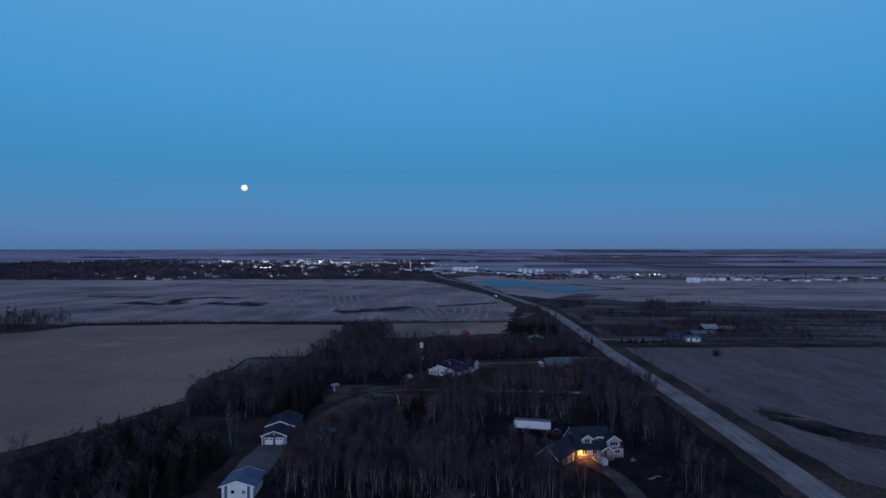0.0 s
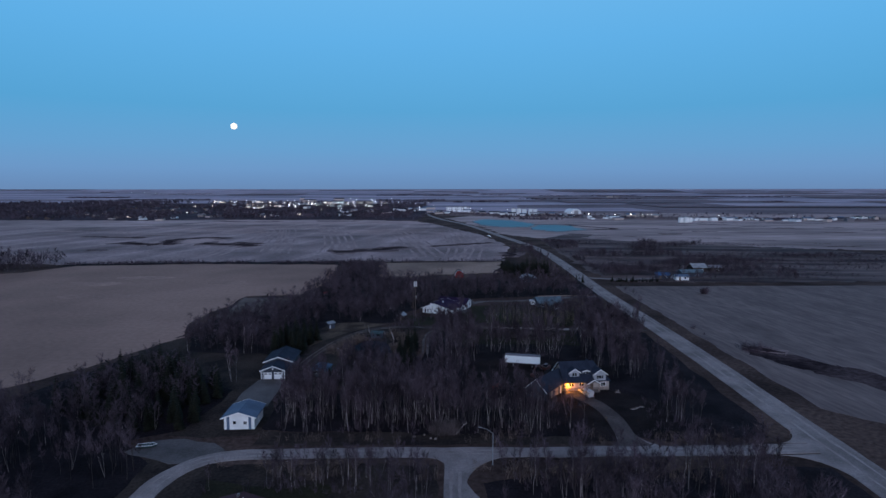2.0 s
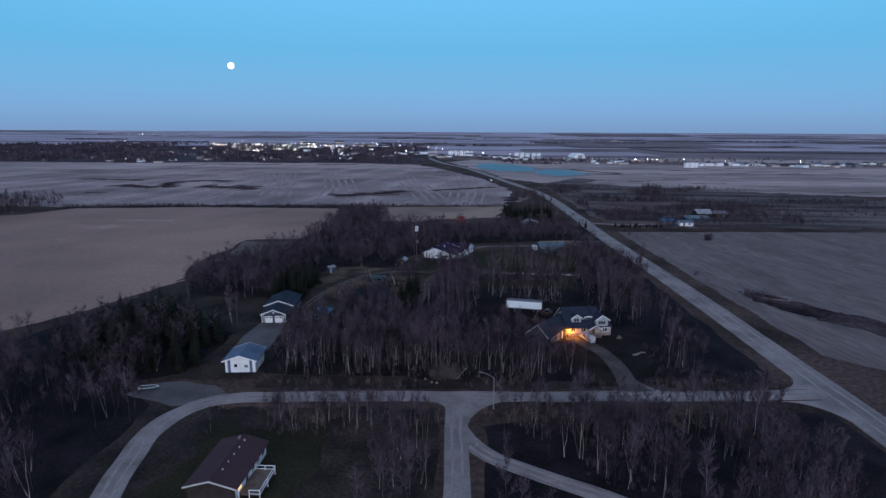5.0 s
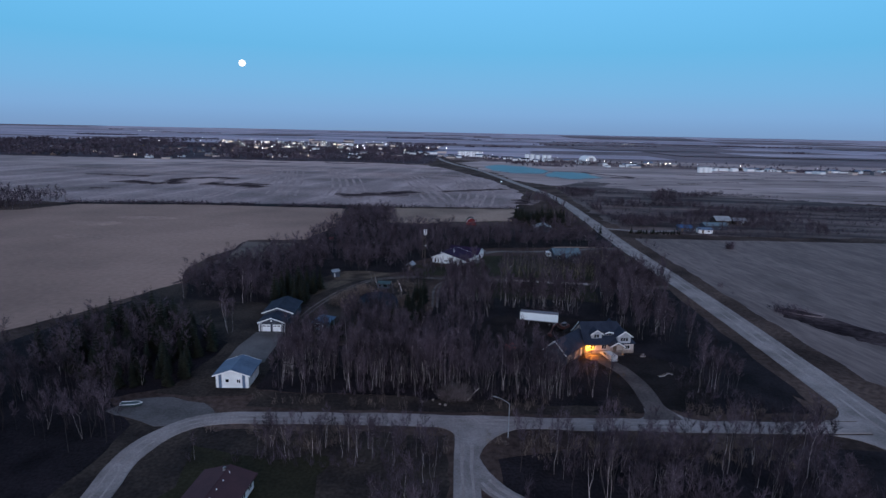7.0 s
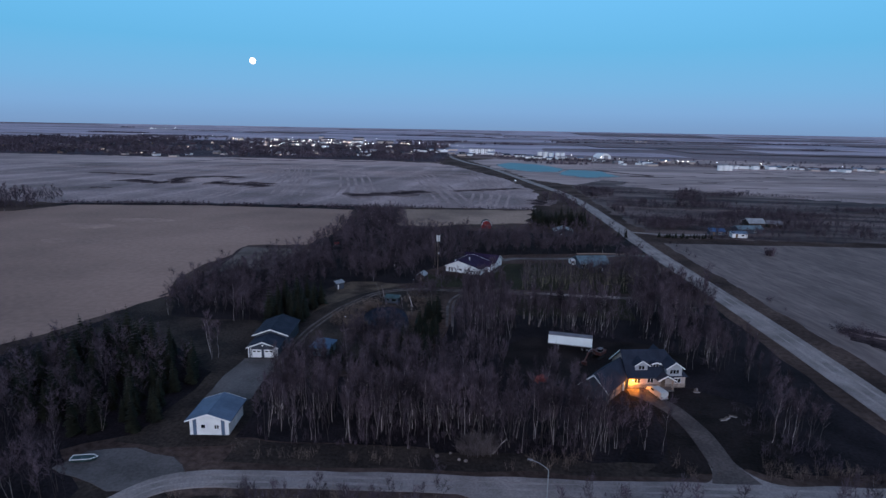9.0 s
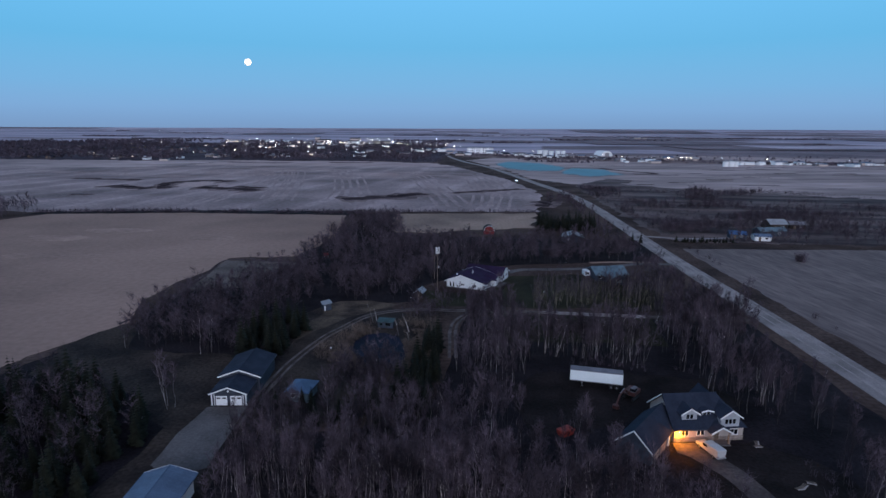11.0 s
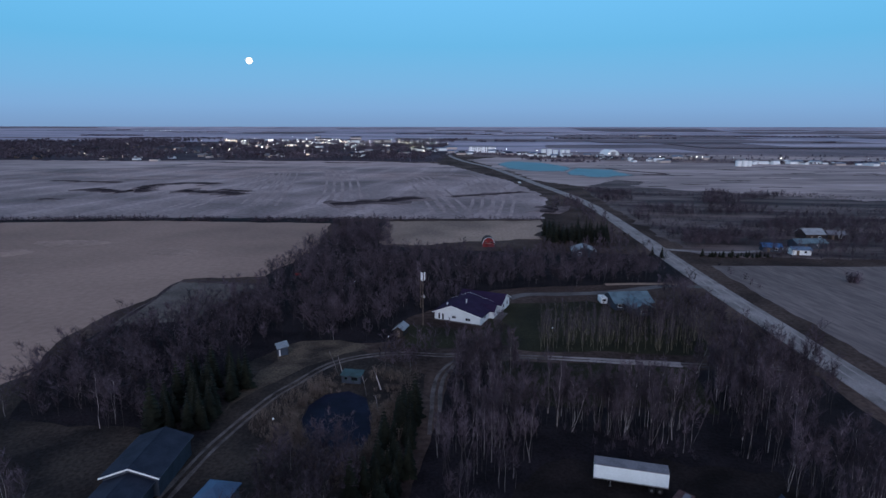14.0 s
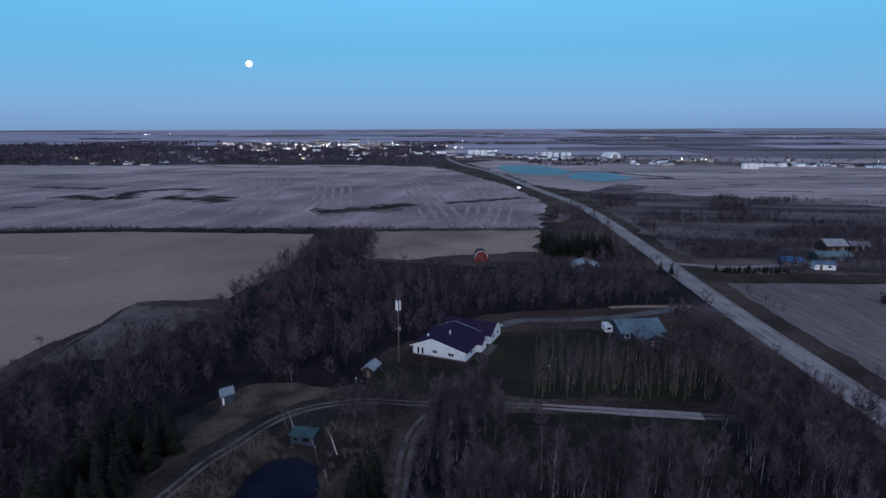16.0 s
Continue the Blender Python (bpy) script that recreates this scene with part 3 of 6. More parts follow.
TRACK_A = smooth([(-49.2, 150), (-48.8, 166), (-48.5, 173), (-47.3, 184), (-44, 199), (-40.3, 208), (-36, 217), (-29, 222.5), (-20, 225), (-9, 224.6)], 2)
TRACK_B = smooth([(-8.5, 187), (-8.8, 194), (-9.2, 206), (-8.6, 213), (-6.4, 219.5), (-2.6, 224.5)], 2)
FARM_LANE = smooth([(88, 357), (110, 352), (140, 360), (160, 372)], 4)

bm = bm_of()
bm_ribbon(bm, MAIN, 8.2, 0.14, 0.4)
slab_thing("road", bm, M_gravel, "wide pale gravel road running to the town", "road")
bm = bm_of()
bm_ribbon(bm, CROSS, 4.5, 0.12, 0.0, 0.5)
slab_thing("road", bm, M_gravel, "narrow gravel side road", "road")
bm = bm_of()
bm_ribbon(bm, SOUTH, 4.4, 0.10)
slab_thing("road", bm, M_gravel, "short gravel road off the side road", "road")
bm = bm_of()
bm_ribbon(bm, BRANCH, 3.6, 0.08)
slab_thing("road", bm, M_gravel, "curving gravel branch road", "road")
bm = bm_of()
bm_ribbon(bm, DRIVE, 4.2, 0.09)
bm_patch(bm, [(38, 115), (40.2, 121), (40.6, 126), (44.2, 126), (44.9, 121), (47, 115)], 0.085, 0.5, 1.0)
slab_thing("driveway", bm, M_drive, "curving gravel driveway up to the large house", "driveway")
bm = bm_of()
bm_patch(bm, [(-71, 111), (-68, 115.5), (-60, 118), (-53, 116.5), (-49, 111), (-52, 107), (-58, 106.5)], 0.085, 1.6)
slab_thing("parking_area", bm, M_concrete, "worn gravel turning place by the bend", "parking area")
bm = bm_of()
bm_patch(bm, [(-57.6, 158.6), (-49.6, 159.4), (-48.6, 148), (-48, 138), (-53, 134), (-58, 138), (-58.4, 148)], 0.07, 0.6)
slab_thing("driveway", bm, M_concrete, "grey worn apron in front of the two-car garage", "driveway")
bm = bm_of()
bm_ribbon(bm, LANE_N, 3.4, 0.07)
slab_thing("lane", bm, M_concrete, "grey lane behind the white bungalow", "lane")
bm = bm_of()
bm_ribbon(bm, FARM_LANE, 3.4, 0.08)
slab_thing("lane", bm, M_gravel, "gravel farm lane off the main road", "lane")
LANE_E = [p for p in LANE if 11 < p.x < 50]
for line, w, z in ((LANE_E[1:], 0.62, 0.064), (LANE_E[2:], 0.78, 0.068), (LANE_E[3:], 0.95, 0.072), (LANE_E[4:], 1.15, 0.076)):
    bm = bm_of()
    for s in (-0.8, 0.8):
        bm_ribbon(bm, line, w, z, s, 0.3)
    slab_thing("track", bm, M_wheel, "pale two-rut farm lane", "track")
for line, label in ( (LANE, "two-rut farm lane"), (TRACK_A, "two-rut dirt track curving past the pond"), (TRACK_B, "two-rut dirt track between the spruces")):
    bm = bm_of()
    for s in (-0.8, 0.8):
        bm_ribbon(bm, line, 0.6, 0.06, s, 0.35)
    slab_thing("track", bm, M_rut, label, "track")

for line, half in ((MAIN, 1.5), (CROSS, 0.85), (SOUTH, 0.85), (BRANCH, 0.8)):
    for s in (-half, half):
        bm = bm_of()
        bm_ribbon(bm, line[3:-1], 0.45 if half < 1 else 0.7, {MAIN[0].x: 0.155}.get(line[0].x, 0.135 if line is CROSS else 0.115), s, 0.5)
        slab_thing("wheel_track", bm, M_wheel, "pale packed wheel line in the gravel", "track")


def bm_fillet(bm, corner, ax, ay, z, n=8):
    """The rounded filling where two roads meet: concave between the arms ax and ay."""
    c, u, v = Vector(corner), Vector(ax), Vector(ay)
    arc = [c + u * (1 - math.sin(t)) + v * (1 - math.cos(t)) for t in (math.pi / 2 * i / n for i in range(n + 1))]
    bm_slab(bm, [(p.x, p.y, z) for p in [c] + arc], z + 0.05)
    bmesh.ops.triangulate(bm, faces=[f for f in bm.faces if len(f.verts) > 4])


bm = bm_of()
bm_fillet(bm, (4.2, 110.9), (12, 0.5), (0, -13), 0.093)
bm_fillet(bm, (0.2, 110.3), (-5, -0.2), (0, -4.5), 0.093)
bm_fillet(bm, (82.7, 113.6), (-10, -0.8), (0, -12), 0.093)
bm_fillet(bm, (82.7, 119.2), (-7, -0.4), (0, 9), 0.093)
bm_fillet(bm, (39.9, 116.4), (-3, 0), (0, 6), 0.08)
bm_fillet(bm, (44.4, 116.6), (6, 0.2), (0, 8), 0.08)
slab_thing("road_corner", bm, M_gravel, "rounded gravel corners where the roads meet", "road")


# ---- houses and sheds ----
def bm_gable_walls(bm, x0, x1, y0, y1, hw, hr, axis="y", ridge=0.5):
    """Four walls and two gables; axis: the way the ridge runs; ridge: where it lies across."""
    if axis == "y":
        xm = x0 + (x1 - x0) * ridge
        prof = [(x0, 0), (x1, 0), (x1, hw), (xm, hr), (x0, hw)]
        a, b = [[bm.verts.new((x, y, z)) for x, z in prof] for y in (y0, y1)]
    else:
        ym = y0 + (y1 - y0) * ridge
        prof = [(y0, 0), (y1, 0), (y1, hw), (ym, hr), (y0, hw)]
        a, b = [[bm.verts.new((x, y, z)) for y, z in prof] for x in (x0, x1)]
    bm.faces.new(a)
    bm.faces.new(b[::-1])
    for i in range(5):
        j = (i + 1) % 5
        bm.faces.new((a[i], b[i], b[j], a[j]))


def gable_roof(parent, x0, x1, y0, y1, hw, hr, mat, axis="y", ridge=0.5, over=0.45, thick=0.16, trim=None, ends=(True, True), gutter=None):
    """Two roof slopes that overhang the walls, a ridge cap, and barge boards on the gables."""
    if axis == "y":
        lo, hi, s0, s1 = x0, x1, y0, y1
        at = lambda c, s, z: (c, s, z)
    else:
        lo, hi, s0, s1 = y0, y1, x0, x1
        at = lambda c, s, z: (s, c, z)
    mid = lo + (hi - lo) * ridge
    s0, s1 = s0 - over, s1 + over
    z = thick + 0.02
    for c, sg in ((lo, -1), (hi, 1)):
        run = abs(mid - c)
        drop = (hr - hw) / run * over
        e = c + sg * over
        bm = bm_of()
        bm_slab(bm, [at(e, s0, hw - drop + z), at(mid, s0, hr + z), at(mid, s1, hr + z), at(e, s1, hw - drop + z)], thick)
        part("roof_slope", bm, mat, parent)
        if trim:
            for s, on in ((s0, ends[0]), (s1, ends[1])):
                if on:
                    o = -0.06 if s == s0 else 0.06
                    bm = bm_of()
                    q = [at(e, s, hw - drop + z - 0.24), at(mid, s, hr + z - 0.24), at(mid, s, hr + z + 0.03), at(e, s, hw - drop + z + 0.03)]
                    a = [bm.verts.new(v) for v in q]
                    b = [bm.verts.new(Vector(v) + Vector(at(0, o, 0))) for v in q]
                    bm.faces.new(a)
                    bm.faces.new(b[::-1])
                    for i in range(4):
                        bm.faces.new((a[i], b[i], b[(i + 1) % 4], a[(i + 1) % 4]))
                    part("barge_board", bm, trim, parent, "white barge board")
            bm = bm_of()
            a, b = at(e, s0, hw - drop + z - 0.2), at(e, s1, hw - drop + z + 0.0)
            w = sg * 0.05
            p = at(e + w, s0, hw - drop + z - 0.2)
            bm_box(bm, min(a[0], b[0], p[0]), min(a[1], b[1], p[1]), a[2], max(a[0], b[0], p[0]), max(a[1], b[1], p[1]), b[2])
            part("gutter", bm, gutter or trim, parent)
    bm = bm_of()
    c = at(mid, s0, hr + z), at(mid, s1, hr + z)
    bm_tube(bm, c[0], c[1], 0.09, 0.09, 6)
    part("ridge_cap", bm, mat, parent)


FACE = {"-y": 0, "+x": 90, "+y": 180, "-x": 270}


def window(parent, x, y, z, w, h, face="-y", lit=False, trim=None, bars=0):
    """A framed pane; x, y: the middle on the wall; z: the sill's height."""
    m = pose(x, y, z, 0, 0, FACE[face])
    bm = bm_of()
    for q in ((-w / 2 - 0.1, -0.07, -0.1, w / 2 + 0.1, 0.02, 0.0), (-w / 2 - 0.1, -0.07, h, w / 2 + 0.1, 0.02, h + 0.1),
              (-w / 2 - 0.1, -0.07, 0, -w / 2, 0.02, h), (w / 2, -0.07, 0, w / 2 + 0.1, 0.02, h)):
        bm_box(bm, *q)
    for i in range(bars):
        c = -w / 2 + w * (i + 1) / (bars + 1)
        bm_box(bm, c - 0.05, -0.065, 0, c + 0.05, 0.02, h)
    bm.transform(m)
    win = part("window", bm, trim or M_trim, parent)
    bm = bm_of()
    bm_box(bm, -w / 2, -0.03, 0, w / 2, 0.01, h)
    bm.transform(m)
    part("pane", bm, M_litglass if lit else M_glass, win)


def door(parent, x, y, w, h, face="-y", mat=None, panels=0):
    m = pose(x, y, 0, 0, 0, FACE[face])
    bm = bm_of()
    bm_box(bm, -w / 2, -0.06, 0.05, w / 2, 0.02, h)
    for i in range(panels):
        z = 0.05 + (h - 0.05) * (i + 0.5) / panels
        bm_box(bm, -w / 2 + 0.08, -0.085, z - (h / panels) * 0.38, w / 2 - 0.08, -0.05, z + (h / panels) * 0.38)
    bm.transform(m)
    d = part("door", bm, mat or M_trim, parent)
    bm = bm_of()
    if panels:
        for c in (-w / 4, w / 4):
            bm_box(bm, c - w * 0.17, -0.10, h * 0.72, c + w * 0.17, -0.08, h * 0.86)
        bm.transform(m)
        part("pane", bm, M_glass, d)
    else:
        bm_box(bm, w * 0.3, -0.12, 0.95, w * 0.42, -0.05, 1.05)
        bm.transform(m)
        part("handle", bm, M_steel, d)


def walls(parent, mat, *a, **k):
    bm = bm_of()
    bm_gable_walls(bm, *a, **k)
    return part("wall", bm, mat, parent)


def corner_boards(parent, xs, ys, h, mat, w=0.35):
    for x in xs:
        for y in ys:
            bm = bm_of()
            bm_box(bm, x - w / 2, y - w / 2, 0, x + w / 2, y + w / 2, h)
            part("corner_board", bm, mat, parent)


# workshop by the side road: pale walls, grey corner bays, blue-grey metal roof
shop = thing("workshop", pose(-53.6, 123.2, 0, 0, 0, 4), "pale metal-clad workshop with a blue-grey metal roof", "workshop")
walls(shop, M_white, 0, 7.2, 0, 7.7, 3.1, 4.3)
gable_roof(shop, 0, 7.2, 0, 7.7, 3.1, 4.3, M_roof_blue, over=0.6, trim=M_trim, gutter=M_roof_blue)
for x0 in (0.95, 6.15):
    bm = bm_of()
    bm_box(bm, x0 - 0.33, -0.05, 0, x0 + 0.33, 0.02, 3.25)
    part("grey_panel", bm, M_roof_blue, shop, "blue-grey wall band")
window(shop, 2.5, 0, 1.35, 0.75, 0.75)
window(shop, 5.0, 0, 1.25, 0.75, 0.75, bars=1)
door(shop, 7.2, 4.0, 0.9, 2.05, "+x")
for i in range(12):
    for xa in (-0.6, 7.8):
        y = -0.45 + i * 0.76
        bm = bm_of()
        bm_tube(bm, (xa, y, 3.1), (3.6, y, 4.5), 0.03, 0.03, 3)
        part("roof_seam", bm, M_roof_blue, shop)

# garage: a low two-door front and a larger block behind
gar = thing("garage", pose(-57.0, 159.2, 0, 0, 0, 4), "dark blue two-car garage with white doors and barge boards", "garage")
walls(gar, M_darkwall, 0, 7.0, 0, 6.6, 2.7, 4.0)
gable_roof(gar, 0, 7.0, 0, 6.6, 2.7, 4.0, M_roof_dark, trim=M_trim, ends=(True, False), gutter=M_darkwall)
walls(gar, M_darkwall, -0.6, 7.9, 6.6, 18.2, 3.4, 4.9)
gable_roof(gar, -0.6, 7.9, 6.6, 18.2, 3.4, 4.9, M_roof_dark, trim=M_trim, ends=(True, False), gutter=M_darkwall)
door(gar, 2.0, 0, 2.3, 2.1, "-y", M_trim, 4)
door(gar, 5.0, 0, 2.3, 2.1, "-y", M_trim, 4)
corner_boards(gar, (0.0, 7.0), (0.0,), 2.6, M_trim, 0.22)
for x in (0.55, 3.5, 6.45):
    bm = bm_of()
    bm_box(bm, x - 0.07, -0.04, 0, x + 0.07, 0.02, 2.5)
    part("door_post", bm, M_trim if x != 3.5 else M_darkwall, gar)
bm = bm_of()
bmesh.ops.create_uvsphere(bm, u_segments=10, v_segments=6, radius=0.22, matrix=pose(3.5, -0.2, 3.2))
part("gable_lamp", bm, M_trim, gar, "round white lamp in the gable")

# shed with a hipped blue roof behind small spruces
teal = thing("shed", pose(-42.3, 162.0, 0, 0, 0, -6), "small pale shed with a hipped blue metal roof", "shed")
bm = bm_of()
bm_box(bm, 0, 0, 0, 4.6, 5.4, 2.4)
part("wall", bm, M_roof_teal, teal)
bm = bm_of()
eave = [bm.verts.new(p) for p in ((-0.4, -0.4, 2.35), (5.0, -0.4, 2.35), (5.0, 5.8, 2.35), (-0.4, 5.8, 2.35))]
low = [bm.verts.new(v.co - Vector((0, 0, 0.15))) for v in eave]
tops = [bm.verts.new((2.3, 2.2, 3.7)), bm.verts.new((2.3, 3.4, 3.7))]
for f in ((eave[0], eave[1], tops[0]), (eave[1], eave[2], tops[1], tops[0]), (eave[2], eave[3], tops[1]), (eave[3], eave[0], tops[0], tops[1])):
    bm.faces.new(f)
for i in range(4):
    bm.faces.new((low[i], low[(i + 1) % 4], eave[(i + 1) % 4], eave[i]))
bm.faces.new(low[::-1])
part("roof", bm, M_metalblue, teal)
window(teal, 1.4, 0, 1.0, 0.8, 0.8)
door(teal, 3.3, 0, 0.9, 2.0)

# small lean-to shed on the grass slope
lean = thing("shed", pose(-50.0, 221.0, 0, 0, 0, 28), "small dark shed with a pale sloping metal roof", "shed")
bm = bm_of()
bm_box(bm, 0, 0, 0, 2.4, 3.4, 2.0)
part("wall", bm, M_darkwall, lean)
bm = bm_of()
bm_slab(bm, [(-0.3, -0.4, 2.12), (2.7, -0.4, 2.55), (2.7, 3.8, 2.55), (-0.3, 3.8, 2.12)], 0.1)
part("roof", bm, M_pale_roof, lean, "pale metal roof")
bm = bm_of()
bm_box(bm, 0.15, -0.05, 0, 0.5, 0.02, 1.7)
part("door", bm, M_trim, lean, "white door")

# teal hut by the pond
hut = thing("hut", pose(-30.8, 207.4, 0, 0, 0, -6), "low faded teal hut at the pond's edge", "hut")
bm = bm_of()
bm_box(bm, 0, 0, 0, 4.4, 2.4, 1.9)
part("wall", bm, M_darkwall, hut)
bm = bm_of()
bm_slab(bm, [(-0.25, -0.3, 2.0), (4.65, -0.3, 2.0), (4.65, 2.7, 2.3), (-0.25, 2.7, 2.3)], 0.1)
part("roof", bm, M_teal, hut)
window(hut, 3.0, 0, 0.8, 1.4, 0.8, trim=M_teal)
window(hut, 1.0, 0, 0.9, 0.6, 0.6, trim=M_teal)

# small shed behind the bungalow's lawn
bshed = thing("shed", pose(-23.4, 236.6, 0, 0, 0, -12), "small dark shed with a pale metal roof among bare trees", "shed")
walls(bshed, M_darkwood, 0, 2.8, 0, 4.4, 2.0, 2.9)
gable_roof(bshed, 0, 2.8, 0, 4.4, 2.0, 2.9, M_pale_roof, over=0.25)
door(bshed, 1.4, 0, 0.8, 1.8, "-y", M_wood)

# white bungalow with a plum-coloured roof
bung = thing("bungalow", pose(-13.2, 251.4, 0, 0, 0, -20), "white bungalow with a plum shingle roof and side wings", "house")
walls(bung, M_white, 0, 14.4, 0, 14.0, 2.6, 4.9, ridge=0.38)
gable_roof(bung, 0, 14.4, 0, 14.0, 2.6, 4.9, M_roof_purple, ridge=0.38, trim=M_trim, over=0.6, gutter=M_roof_purple)
walls(bung, M_white, 5.0, 16.2, 14.0, 22.5, 2.6, 4.6, axis="x")
gable_roof(bung, 2.0, 16.2, 14.0, 22.5, 2.6, 4.6, M_roof_purple, axis="x", trim=M_trim, over=0.5, ends=(False, True), gutter=M_roof_purple)
walls(bung, M_white, 12.0, 16.0, 7.6, 11.2, 2.4, 3.5, axis="x")
gable_roof(bung, 9.0, 16.0, 7.6, 11.2, 2.4, 3.5, M_roof_purple, axis="x", trim=M_trim, over=0.4, ends=(False, True), gutter=M_roof_purple)
for x, z, w, h in ((1.5, 0.5, 0.55, 1.7), (2.7, 0.5, 0.55, 1.7), (6.2, 1.2, 1.2, 0.7), (10.6, 1.0, 1.4, 0.8)):
    window(bung, x, 0, z, w, h, bars=1 if w > 1 else 0)
window(bung, 14.4, 4.0, 1.0, 1.6, 1.0, "+x", bars=1)
window(bung, 16.2, 16.5, 1.0, 1.2, 1.1, "+x")
window(bung, 16.2, 20.0, 1.0, 1.2, 1.1, "+x")
door(bung, 16.0, 9.4, 0.95, 2.05, "+x")
bm = bm_of()
bm_box(bm, 16.1, 7.0, 0.0, 18.4, 13.6, 0.3)
part("step", bm, M_concrete, bung, "concrete entry slab")
bm = bm_of()
bm_tube(bm, (7.8, 6, 4.0), (7.8, 6, 5.6), 0.13, 0.13, 8)
part("vent_pipe", bm, M_trim, bung, "white roof vent pipe")
bm = bm_of()
bm_box(bm, 2.2, 4.0, 3.4, 2.5, 4.5, 4.3)
part("roof_vent", bm, M_trim, bung)
bm = bm_of()
bm_box(bm, -0.06, -0.06, 0, 14.46, 0.0, 0.35)
part("foundation", bm, M_concrete, bung)

# large one-and-a-half-storey house with dormers, and its garage wing
house = thing("house", pose(33.4, 151.0, 0, 0, 0, 8), "large house with dark shingles, dormers and stone-faced ground floor", "house")
walls(house, M_cream, 0, 10.2, 0, 10.0, 2.9, 7.0, axis="x")
gable_roof(house, 0, 9.8, 0, 10.0, 2.9, 7.0, M_roof_dark, axis="x", trim=M_trim, over=0.5, ends=(False, False), gutter=M_darkwall)
bm = bm_of()
bm_slab(bm, [(-0.58, 10.5, 2.75), (-0.58, 5.0, 7.25), (-0.5, 5.0, 7.25), (-0.5, 10.5, 2.75)], 0.28)
part("barge_board", bm, M_trim, house, "white barge board")
# hipped end
bm = bm_of()
bm_box(bm, 10.2, 0, 0, 13.2, 10.0, 2.9)
part("wall", bm, M_cream, house)
bm = bm_of()
hv = [bm.verts.new(p) for p in ((10.1, -0.5, 2.69), (13.7, -0.5, 2.69), (13.7, 10.5, 2.69), (10.1, 10.5, 2.69), (10.1, 5.0, 7.18))]
for f in ((0, 1, 4), (1, 2, 4), (2, 3, 4), (3, 2, 1, 0)):
    bm.faces.new([hv[i] for i in f])
part("roof_hip", bm, M_roof_dark, house)
bm = bm_of()
bm_box(bm, -0.04, -0.06, 0, 13.24, 0.0, 0.9)
part("stone_skirt", bm, M_stone, house, "brown stone skirting")
# rear cross gable
walls(house, M_cream, 9.4, 13.1, 5.0, 12.6, 2.9, 5.1)
gable_roof(house, 9.4, 13.1, 5.0, 12.6, 2.9, 5.1, M_roof_dark, over=0.4)


def dormer(x, w, y, z0, h, hr, wins, wall=None):
    bm = bm_of()
    bm_gable_walls(bm, x - w / 2, x + w / 2, y, y + 4.0, h, hr)
    bm.transform(pose(0, 0, z0))
    d = part("dormer", bm, wall or M_greysiding, house, "pale gabled dormer")
    for c, s in ((x - w / 2, -1), (x + w / 2, 1)):
        o, drop = 0.45, (hr - h) / (w / 2) * 0.45
        bm = bm_of()
        bm_slab(bm, [(c + s * o, y - 0.4, z0 + h - drop + 0.16), (x, y - 0.4, z0 + hr + 0.16), (x, y + 4.2, z0 + hr + 0.16), (c + s * o, y + 4.2, z0 + h - drop + 0.16)], 0.14)
        part("roof_slope", bm, M_roof_dark, d, "dark shingles")
        bm = bm_of()
        bm_slab(bm, [(c + s * o, y - 0.47, z0 + h - drop + 0.2), (x, y - 0.47, z0 + hr + 0.2), (x, y - 0.4, z0 + hr + 0.2), (c + s * o, y - 0.4, z0 + h - drop + 0.2)], 0.28)
        part("barge_board", bm, M_trim, d, "white barge board")
    for k in range(wins):
        bm = bm_of()
        c = x + (k - (wins - 1) / 2) * 0.72
        bm_box(bm, c - 0.26, y - 0.05, z0 + h * 0.3, c + 0.26, y + 0.02, z0 + h * 0.3 + 0.85)
        part("pane", bm, M_glass, d, "dark window pane")


dormer(3.2, 2.8, 1.0, 3.6, 1.6, 2.5, 2)
dormer(6.75, 1.5, 1.6, 4.1, 1.1, 1.3, 2)
dormer(10.35, 3.5, -0.25, 2.9, 2.0, 3.2, 3)
# entry porch
for k in (-1, 1):
    bm = bm_of()
    x = 8.0 + k * 1.6
    bm_slab(bm, [(x + k * 0.5, -2.0, 2.55), (8.0, -2.0, 3.75), (8.0, 1.2, 3.75), (x + k * 0.5, 1.2, 2.55)], 0.16)
    part("porch_roof", bm, M_roof_dark, house)
    bm = bm_of()
    bm_slab(bm, [(x + k * 0.5, -2.08, 2.6), (8.0, -2.08, 3.8), (8.0, -2.0, 3.8), (x + k * 0.5, -2.0, 2.6)], 0.3)
    part("barge_board", bm, M_trim, house, "white barge board")
    bm = bm_of()
    bm_box(bm, x - 0.14, -1.8, 0, x + 0.14, -1.5, 2.7)
    part("porch_post", bm, M_stone, house)
bm = bm_of()
bm_box(bm, 6.2, -2.0, 0, 9.8, -0.02, 0.3)
part("porch_floor", bm, M_concrete, house)
door(house, 8.0, -0.06, 1.0, 2.1, "-y", M_wood)
window(house, 2.0, -0.0, 1.3, 1.3, 1.0, bars=1)
window(house, 5.0, -0.0, 1.3, 1.3, 1.0, bars=1)
window(house, 11.4, -0.0, 1.2, 1.4, 1.0, bars=1)
# garage wing, turned towards the driveway
wing = part("garage_wing", bm_of(), M_darkwall, house, "garage wing with a dark roof")
wing.matrix_basis = pose(33.4, 151.0, 0, 0, 0, 8).inverted() @ pose(22.0, 146.9, 0, 0, 0, -37)


